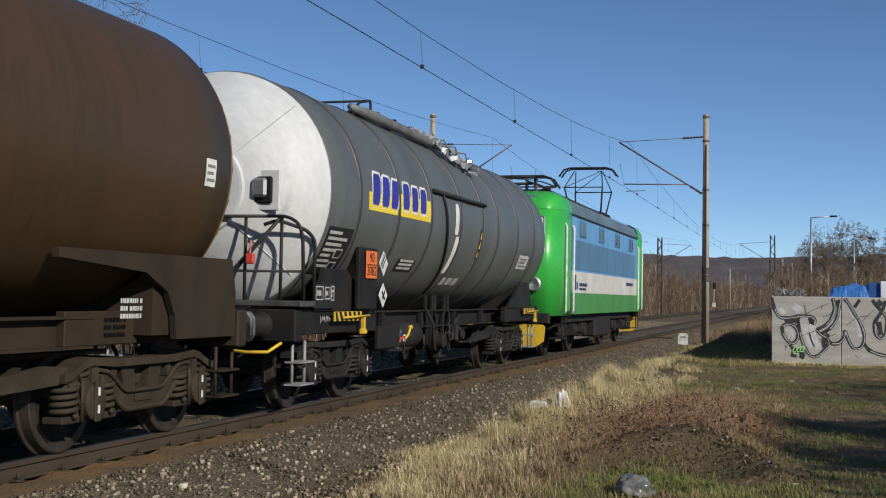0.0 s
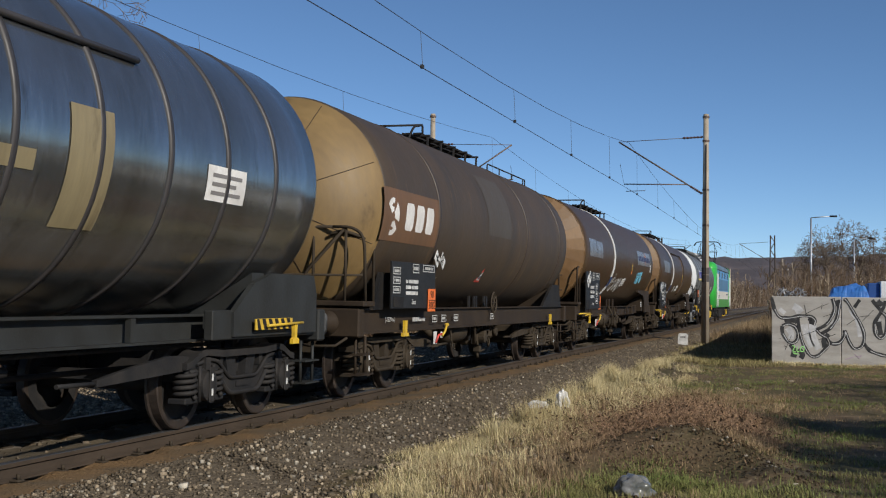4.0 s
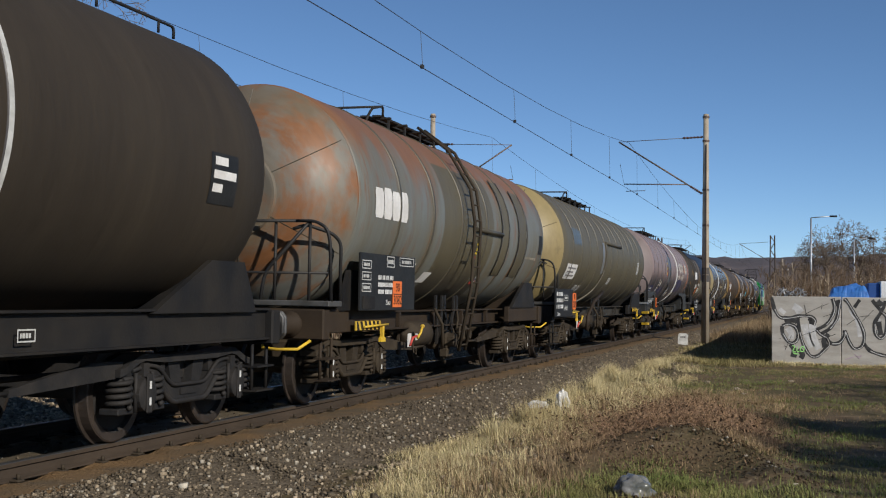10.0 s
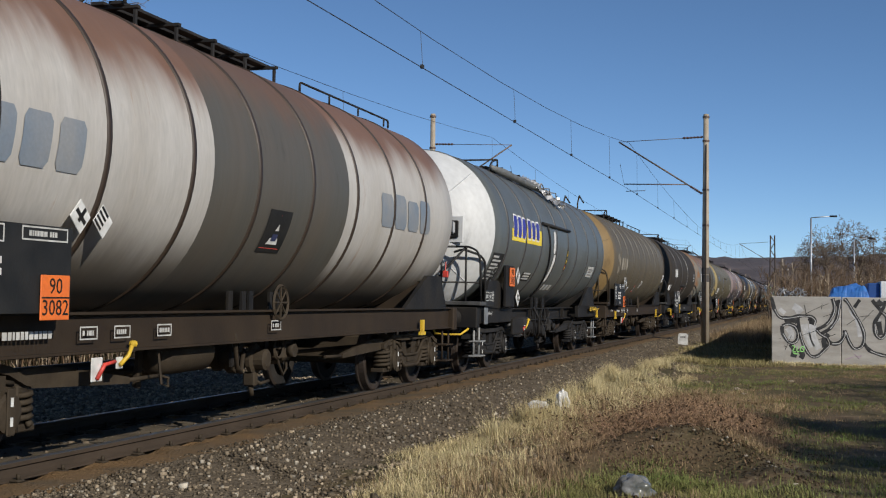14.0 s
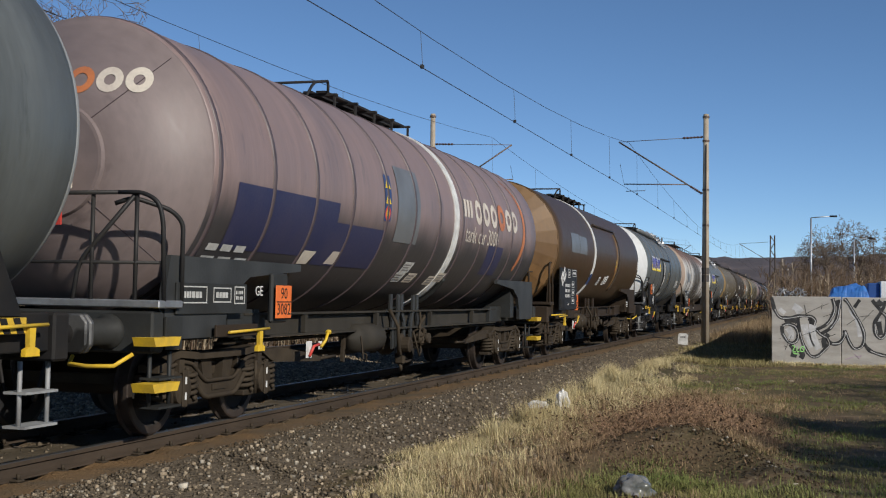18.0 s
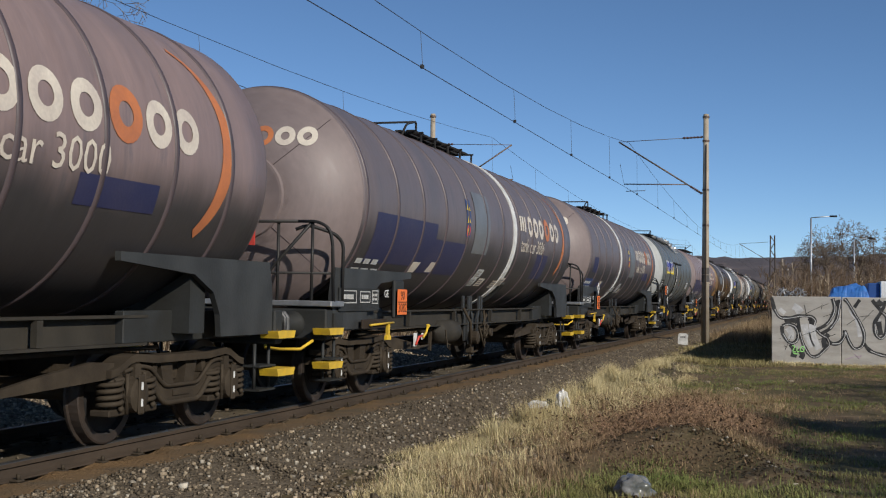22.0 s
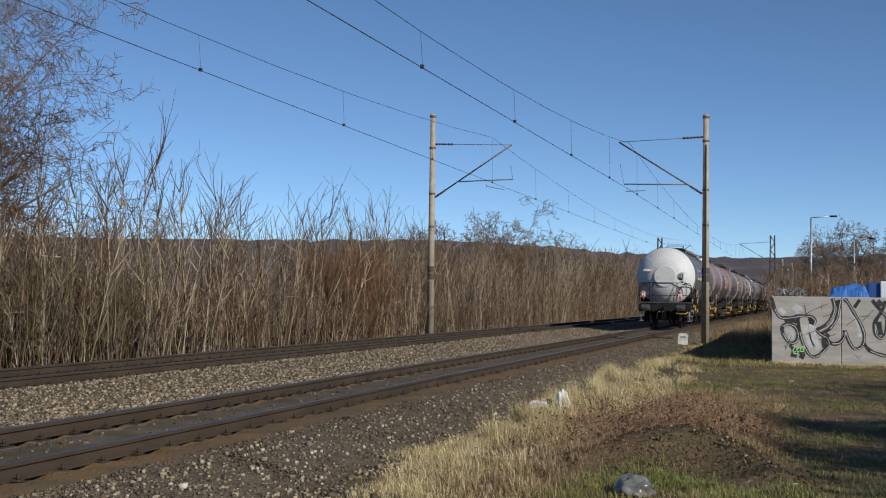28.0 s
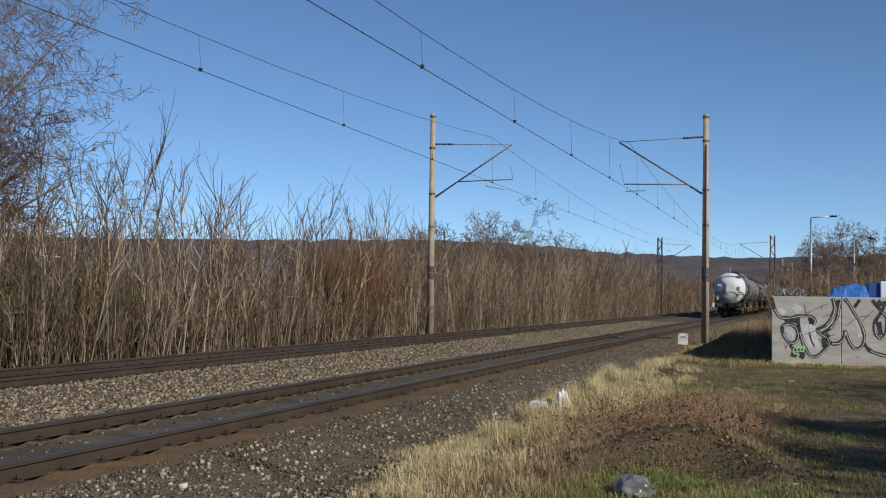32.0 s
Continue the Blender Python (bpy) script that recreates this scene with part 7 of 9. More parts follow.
def extra_mauve(w, s):
    v = s["variant"]
    b = s["bands"][0][0]
    if v == 0:
        decal(w, s, 1.9, 4.6, -32, -5, NAVY, "navy_patch", 0.004)
        decal(w, s, 4.3, 6.3, -36, -14, NAVY, "navy_patch", 0.0055)
        decal(w, s, 11.78, 12.84, -33.5, -12, NAVY, "navy_patch", 0.004)
        wy, fy = 6.3, 6.7
        decal(w, s, fy, fy + 1.0, -19, 22, FRESH, "access_cover", 0.008)
    elif v == 2:
        decal(w, s, 3.7, 5.9, -42, -29, NAVY, "navy_patch", 0.004)
        decal(w, s, 1.5, 2.9, -44, -27, NAVY, "navy_patch", 0.004)
        decal(w, s, 9.85, 12.2, -34, -12, NAVY, "navy_patch", 0.004)
        wy, fy = 6.15, 6.6
        decal(w, s, fy, fy + 1.0, -19, 22, FRESH, "access_cover", 0.008)
        decal(w, s, 4.45, 4.7, -27, -19, LOGO_CREAM, "danger_label", 0.007, lean=0.08)
        decal(w, s, 4.0, 4.25, -26, -16, LOGO_CREAM, "danger_label", 0.007, lean=0.08)
    else:
        decal(w, s, 2.05, 2.75, -20, -4, NAVY, "navy_patch", 0.004)
        decal(w, s, 1.5, 2.9, -44, -27, NAVYBRIGHT, "navy_patch", 0.004)
        decal(w, s, 3.4, 4.6, -40, -30, NAVY, "navy_patch", 0.004)
        wy, fy = 8.4, 8.8
        decal(w, s, fy, fy + 1.0, -20, 20, NAVY if s["seed"] % 2 else FRESH, "access_cover", 0.008)
        decal(w, s, 12.0, 13.2, -22, -12, NAVY, "navy_patch", 0.004)
    warning_strip(w, s, wy, -9, 15, None, 0.26)
    for k in range(3):
        decal(w, s, 1.65 + 0.3 * k, 1.87 + 0.3 * k, -33, -30, M_GREYBAR, "number_bar", 0.0075)
        decal(w, s, 1.65 + 0.36 * k, 1.92 + 0.36 * k, -38, -35.5, M_GREYBAR, "number_bar", 0.0075)
    # cream logo shapes with an orange ring and a sweep
    letters = [(10.05, 10.65), (10.75, 11.2), (11.3, 11.7), (11.8, 12.25), None, (12.95, 13.3), (13.38, 13.85)]
    o = 0.35 if v == 2 else 0.0
    for k, l in enumerate(letters):
        if l and k:
            ring_decal(w, s, (l[0] + l[1]) / 2 + o, 8.5, 0.10, 0.215, 0, 360, LOGO_CREAM)
    for q in (10.05, 10.24, 10.43):
        decal(w, s, q + o, q + o + 0.13, 3.5, 15, LOGO_CREAM, "logo_shape", 0.007, lean=0.05)
    skin_text(w, s, "slogan", "tank car 3000", 0.40, LOGO_CREAM, 11.28 + o, -7.6)
    ring_decal(w, s, 12.6 + o, 9, 0.11, 0.25, 0, 360, LOGO_ORANGE)
    ring_decal(w, s, 13.35 + o, 6, 0.95, 1.16, -52, 62, LOGO_ORANGE, "logo_sweep", True)
    for yy, aa in ((7.8, -33), (7.7, -40), (8.25, -40), (b + 0.05, -38), (b - 0.3, -41)):
        decal(w, s, yy - 0.2, yy + 0.2, aa - 3.5, aa + 3.5, LOGO_CREAM if yy > 8 else M_GREYBAR, "paper_label", 0.019 if abs(yy - b) < 0.1 else 0.006, lean=0.06)
    if v == 1:
        diamond(w, 1.43, 3.0, 1.69, 0.24)
    elif v == 0:
        decal(w, s, 4.7, 5.0, -35, -28, LOGO_CREAM, "danger_label", 0.007, lean=0.1)
    decal(w, s, 3.85, 4.2, -36, -29, LOGO_CREAM, "danger_label", 0.007, lean=0.1)
    bm = bmesh.new()
    box(bm, 1.30, 1.36, 3.02, 3.42, 1.08, 1.62, 0.02)
    part("plate_holder", bm, M_FRAMEGREY, w)
    hazard_plate(w, 1.40, 3.22, 1.31, 0.40, 0.36)
    sign_box(w, 1.315, 1.75, 1.34, 1.45, 0.30, M_FRAMEGREY, 51)
    side_text(w, "brake class", "GE", 0.15, M_WHITE, 1.33, 2.75, 1.42)
    plate(w, 1.32, 0.98, 1.02, 0.3, 0.3, M_FRAMEGREY, "card_pocket", thick=0.03)
    side_text(w, "16,70 m", "|-16,70 m-|", 0.08, M_GREYBAR, 1.305, 2.5, 1.0)
    striped_bracket(w, 2.35, 0.95, plain_hook=v != 2)
    if s.get("yellow_steps", True):
        for yy, z in ((0.72, 0.93), (0.72, 0.52), (s["L"] - 0.72, 0.93), (s["L"] - 0.72, 0.52)):
            bm = bmesh.new()
            prism(bm, [(-0.24, 0.06), (-0.2, -0.02), (0.2, -0.02), (0.24, 0.06)], 1.2, 1.42, "x")
            part("yellow_step", bm, M_YELLOW, w, "yellow step", at=(0, yy, z))
    # logo on the rear end, pale window plate, red cross board
    for x in (-0.95, -0.66, -0.38, -0.10, 0.49, 0.77):
        cone_ring(w, s, x, 3.43, 0.055, 0.13, LOGO_CREAM, "logo_shape")
    cone_ring(w, s, 0.2, 3.43, 0.07, 0.14, LOGO_ORANGE, "logo_ring")
    bm = bmesh.new()
    box(bm, 0.02, 0.30, s["ri"] - 0.60, s["ri"] - 0.56, 2.35, 2.65, 0.01)
    part("pale_window_plate", bm, LOGO_CREAM, w)
    if v != 1:
        bm = bmesh.new()
        box(bm, 0.05, 0.33, 0.62, 0.64, 2.0, 2.3)
        cb = part("cross_board", bm, M_RED, w, "red board with a white cross")
        bm = bmesh.new()
        box(bm, 0.16, 0.22, 0.612, 0.618, 2.06, 2.24)
        box(bm, 0.10, 0.28, 0.612, 0.618, 2.12, 2.18)
        part("cross", bm, M_WHITE, cb)
    skin_pipe(w, s, [(b + 0.3, -38), (b + 0.35, -50), (b + 0.4, -62)], M_FRAMEGREY, 0.04, "drain_pipe")


def extra_olive(w, s):
    shapes(w, s, 2.2, 3.35, 4, 20, 4, LOGO_STEEL, -0.05, 0.12, (0.95, 1, 0.95, 0.9))
    decal(w, s, 1.75, 3.05, -30, -15, LOGO_WHITE, "paper_label", 0.005)
    for k in range(2):
        decal(w, s, 1.8, 2.4, -29 + 3.2 * k, -27 + 3.2 * k, M_GREYBAR, "lettering_bar", 0.007)
    p = plate(w, 1.42, 1.45, 1.30, 2.1, 0.66, M_PANEL, "data_panel", thick=0.03, label="black data board with white number bars")
    bars(p, 0.018, -0.55, 0.06, 0.75, 0.44, 3, M_WHITE, 5)
    boxed_sign(p, 0.018, 0.2, 0.12, 0.5, 0.14, 3)
    boxed_sign(p, 0.018, 0.15, -0.12, 0.42, 0.1, 4)
    side_text(p, "class of the olive wagon", "Zacens", 0.11, M_WHITE, 0.02, -0.68, -0.26)
    hazard_plate(w, 1.44, 2.68, 1.34, 0.42, 0.40)
    decal(w, s, 6.55, 6.85, -21, 13, M_GALV, "access_cover", 0.01)
    skin_pipe(w, s, [(7.0, 14), (7.0, -15), (6.8, -40), (6.3, -62)], H_OLIVE, 0.03, "drain_pipe")
    bm = bmesh.new()
    tube(bm, [(1.38, 7.3, 1.6), (1.42, 5.6, 1.32), (1.42, 4.7, 0.95), (1.42, 4.6, 0.6)], 0.045, 8)
    part("drain_pipe", bm, M_FRAMEBROWN, w, smooth=True)
    gutter(w, s, 7.0, 10.0, 13, H_OLIVE, 0.04)
    for yy, aa in ((8.5, -28), (13.7, -4), (13.7, -11), (4.0, -40), (4.5, -40)):
        decal(w, s, yy - 0.18, yy + 0.18, aa - 4, aa + 4, M_GREYBAR, "paper_label", 0.006, lean=0.06)
    striped_bracket(w, 14.2, 1.0)
    striped_bracket(w, 3.0, 1.0)


def extra_rust(w, s):
    shapes(w, s, 1.85, 3.2, -8, 8, 4, LOGO_WHITE, -0.02, 0.06, (0.95, 1, 0.95, 1))
    data_panel(w, 1.45, 3.65, 1.20, 1.95, 1.45, s["seed"])
    hazard_plate(w, 1.475, 2.86, 1.42, 0.36, 0.36)
    decal(w, s, 3.9, 4.15, -39, -30, LOGO_WHITE, "danger_label", 0.006, lean=0.05)
    decal(w, s, 4.7, 5.1, -43, -35, LOGO_WHITE, "danger_label", 0.006, lean=0.1)
    bm = bmesh.new()
    for y in (6.25, 6.62):
        tube(bm, [(1.40, y, 0.5), (1.60, y, 1.6), (1.64, y, 2.64), (1.55, y, 3.2), (1.15, y, 3.85), (0.6, y, 4.25)], 0.028, 6)
    for k in range(13):
        z = 0.6 + 0.26 * k
        x = np.interp(z, [0.5, 1.6, 2.64, 3.2, 3.85], [1.40, 1.60, 1.64, 1.55, 1.15])
        tube(bm, [(x, 6.25, z), (x, 6.62, z)], 0.016, 5)
    part("side_ladder", bm, M_GREASE, w, "dark steel ladder up the tank side")
    gutter(w, s, 6.8, 8.6, -3, H_OLIVE, 0.04)
    warning_strip(w, s, 7.1, -26, -8, T_OLIVE, 0.18)
    tri_sign(w, s, 7.7, 8.05, -42, -30)
    decal(w, s, 11.85, 12.15, -12, 3, M_PANEL, "data_panel", 0.006)
    for k in range(6):
        decal(w, s, 10.75 + 0.17 * k, 10.89 + 0.17 * k, -17.5, -15.5, LOGO_FADED, "lettering_bar", 0.006)
    for y0, y1, a0, a1 in ((8.62, 9.15, -33, 38), (9.95, 10.6, -33, 34)):
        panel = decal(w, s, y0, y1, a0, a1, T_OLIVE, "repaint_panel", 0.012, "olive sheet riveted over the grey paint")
        for e in (y0, y1):
            skin_pipe(panel, s, [(e, a1), (e, a0)], H_DARK, 0.008, "sheet_edge")
    striped_bracket(w, 2.2, 0.93)


def extra_dark(w, s):
    shapes(w, s, 2.9, 3.9, -8, 5, 4, LOGO_WHITE, -0.02, 0.06, (0.95, 1, 0.95, 1))
    data_panel(w, 2.95, 5.0, 0.86, 1.80, 1.46, s["seed"])
    hp = hazard_plate(w, 1.50, 4.82, 1.05, 0.36, 0.36, M_YELLOW)
    diamond(w, 1.50, 4.38, 1.48, 0.24)
    diamond(w, 1.50, 4.76, 1.48, 0.24, True)
    tri_sign(w, s, 7.05, 7.45, -36, -24)
    scribble(w, s, 1.5, 2.5, -33, -22, 5, LOGO_WHITE, 5)
    scribble(w, s, 5.9, 6.7, -40, -31, 4, LOGO_WHITE, 6)
    gutter(w, s, 6.0, 8.1, -21, M_RAILBLACK, 0.025)
    decal(w, s, 8.43, 8.49, -45, 35, M_GREYBAR, "pale_seam", 0.016)
    decal(w, s, 11.45, 12.0, -15, 4, M_PANEL, "data_panel", 0.006)
    for k, (q0, q1) in enumerate(((11.52, 11.78), (11.5, 11.96), (11.5, 11.7))):
        decal(w, s, q0, q1, -0.5 - 5 * k, 2.6 - 5 * k, LOGO_WHITE, "lettering_bar", 0.009)
    bm = bmesh.new()
    tube(bm, [(1.37, 0.9, 1.05), (1.37, 2.4, 1.05)], 0.02, 6)
    part("yellow_bar", bm, M_YELLOW, w, "yellow brake bar")
    striped_bracket(w, 2.0, 0.93)
    for yy in (6.0, 7.3, 9.0):
        boxed_sign(w, 1.298, yy, 1.05, 0.22, 0.1, int(yy * 10))


def extra_patched(w, s):
    shapes(w, s, 1.95, 3.2, -6, 9, 4, LOGO_WHITE, -0.02, 0.06, (0.95, 1, 0.95, 1))
    decal(w, s, 5.28, 8.62, -3.5, 62, BLUE_SHEET, "roof_sheet", 0.02, "dark blue sheet over the tank top")
    decal(w, s, 8.64, 12.4, 20, 62, BLUE_SHEET, "roof_sheet", 0.02, "dark blue sheet over the tank top")
    decal(w, s, 1.3, 5.26, 38, 62, BLUE_SHEET, "roof_sheet", 0.02, "dark blue sheet over the tank top")
    bm = bmesh.new()
    tube(bm, [on_tank(s, 6.3, -4, 0.02), on_tank(s, 8.6, -4, 0.02)], 0.03, 5)
    part("sheet_edge", bm, M_RAILBLACK, w)
    scribble(w, s, 2.7, 3.6, -24, -15, 5, GRAF_GREY, 2)
    scribble(w, s, 4.2, 5.0, -18, -12, 4, GRAF_GREY, 9)
    decal(w, s, 3.55, 4.0, -34, -21, M_ORANGE, "hazard_plate", 0.008, lean=0.05)
    decal(w, s, 3.58, 3.97, -27.8, -27.2, M_BLACK, "divider", 0.010, lean=0.05)
    for k, words in ((0, -25), (1, -31)):
        decal(w, s, 3.65, 3.9, words - 1.6, words + 1.6, M_BLACK, "number_mark", 0.011, lean=0.02)
    decal(w, s, 4.5, 4.75, -32, -21, LOGO_WHITE, "danger_label", 0.007, lean=0.08)
    decal(w, s, 4.85, 5.12, -33, -22, LOGO_WHITE, "danger_label", 0.007, lean=0.08)
    tri_sign(w, s, 7.2, 7.55, -46, -34)
    data_panel(w, 2.55, 4.6, 0.86, 1.46, 1.42, s["seed"])
    decal(w, s, 11.9, 12.2, -30, -24, M_GREYBAR, "paper_label", 0.006)
    striped_bracket(w, 1.9, 0.95)
    side_text(w, "13,85 m", "|-13,85 m-|", 0.09, M_GREYBAR, 1.30, 5.1, 1.05)
    for yy in (6.1, 9.2, 11.0):
        boxed_sign(w, 1.298, yy, 1.05, 0.2, 0.1, int(yy * 10))


def extra_steel(w, s):
    decal(w, s, 1.6, 2.5, -36, -14, M_PANEL, "data_panel", 0.005)
    for k in range(4):
        decal(w, s, 1.7, 2.3 - 0.1 * (k % 2), -18 - 4.5 * k, -16 - 4.5 * k, M_GREYBAR, "lettering_bar", 0.0075)
    decal(w, s, 11.6, 12.4, -14, -1, LOGO_WHITE, "paper_label", 0.006)
    decal(w, s, 6.5, 9.0, -14, -8, T_CREAM, "cladding_strip", 0.006)
    decal(w, s, 9.4, 10.0, -30, 8, T_CREAM, "access_cover", 0.008)
    diamond(w, 1.42, 2.55, 1.66, 0.22)
    diamond(w, 1.42, 2.85, 1.66, 0.22, True)
    hazard_plate(w, 1.42, 2.7, 1.30, 0.40, 0.34)
    sign_box(w, 1.33, 0.95, 1.25, 1.5, 0.62, M_FRAMEGREY, 71)
    striped_bracket(w, s["L"] - 2.0, 1.0)
    striped_bracket(w, 2.0, 0.95)
    gutter(w, s, 7.4, 10.6, 30, H_DARK, 0.03)


BLUE_SHEET = material("dark_blue_grey_sheet", (0.020, 0.028, 0.050), (0.014, 0.019, 0.033), 0.5, spec=0.25, big=1, fine=10, stretch=TANKDIRT, bump=0.1)
FADED_BLUE = tankpaint("faded_blue_brown_patch", (0.07, 0.06, 0.048), (0.06, 0.046, 0.033), 0.6)
# cream patch: lower part darkened in the colour for dirt and underside shade
CREAMPATCH = tankpaint("peeling_cream_patch", (0.19, 0.175, 0.125), (0.12, 0.11, 0.08), 0.55, spots=(0.028, 0.027, 0.024), spot_at=0.50, spot_soft=0.08, dirt_shade=(1.85, 0.4, (0.05, 0.043, 0.033)))
OCHREPATCH = tankpaint("ochre_brown_patch", (0.110, 0.068, 0.027), (0.068, 0.045, 0.022), 0.55)
WHITEPATCH = tankpaint("dirty_white_patch", (0.47, 0.455, 0.43), (0.40, 0.375, 0.34), 0.55, spots=(0.33, 0.24, 0.18), spot_at=0.64, dirt_shade=(1.78, 0.45, (0.12, 0.105, 0.085)), cap=(3.3, 0.8, (0.17, 0.095, 0.063)))
RUSTPATCH = tankpaint("rust_brown_streaks", (0.21, 0.125, 0.085), (0.33, 0.27, 0.22), 0.6)
SLATEPATCH = tankpaint("slate_grey_patch", (0.082, 0.080, 0.070), (0.095, 0.082, 0.066), 0.55, cap=(3.45, 0.7, (0.13, 0.078, 0.052)))
for kind, extra in (("grey", extra_grey), ("brown", extra_brown), ("dusty", extra_dusty), ("mauve", extra_mauve), ("olive", extra_olive), ("rust", extra_rust), ("dark", extra_dark),
                    ("patched", extra_patched), ("steel", extra_steel), ("whitish", extra_dusty)):
    KINDS[kind]["extra"] = extra
    KINDS[kind].setdefault("variant", 0)
KINDS["grey"]["hoops"] = [2.15, 3.65, 5.15, 6.75, 8.1, 9.2, 10.75, 12.2]
KINDS["whitish"].update(variant=2, zones=[(1.1, 5.7, -91, 91, WHITEPATCH), (5.7, 9.2, -91, 91, SLATEPATCH), (9.2, 13.7, -91, 91, WHITEPATCH)], end=RUSTPATCH)
KINDS["patched"].update(zones=[(1.3, 4.05, -90, 40, T_DARK), (4.05, 5.28, -40, 40, OCHREPATCH), (5.28, 8.62, -52, -3.5, CREAMPATCH), (8.62, 12.4, -18, 21, OCHREPATCH), (8.62, 12.4, -48, -18, T_PATCH)])
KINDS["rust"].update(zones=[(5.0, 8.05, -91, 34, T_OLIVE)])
KINDS["mauve"]["hoops"] = [1.49, 2.72, 3.88, 5.05, 6.3, 7.5, 8.72, 10.0, 11.18, 12.3, 13.42, 14.5]


# ---- electric locomotive ----
LG = material("bright_green_loco_paint", (0.04, 0.42, 0.06), (0.035, 0.33, 0.05), 0.35, big=1.2, fine=12, bump=0.04)
LG2 = material("mid_green_loco_paint", (0.07, 0.27, 0.06), (0.06, 0.2, 0.06), 0.45, big=1.2, fine=12, bump=0.04)
LB = material("sky_blue_loco_paint", (0.12, 0.34, 0.62), (0.10, 0.26, 0.46), 0.4, big=1.2, fine=12, stretch=TANKDIRT, bump=0.04)
LBD = material("dull_blue_louvres", (0.085, 0.20, 0.33), (0.07, 0.15, 0.24), 0.5, big=1.2, fine=12, stretch=TANKDIRT, bump=0.04)
LW = material("cream_white_loco_paint", (0.62, 0.60, 0.54), (0.5, 0.48, 0.43), 0.45, big=1.2, fine=12, bump=0.04)
LR = material("grey_blue_roof_paint", (0.11, 0.17, 0.23), (0.085, 0.12, 0.15), 0.55, big=1.2, fine=12, bump=0.04)
SIDEGLASS = plain("grey_side_glass", (0.075, 0.09, 0.10), 0.15)
GLASS = plain("dark_cab_glass", (0.03, 0.035, 0.04), 0.08)


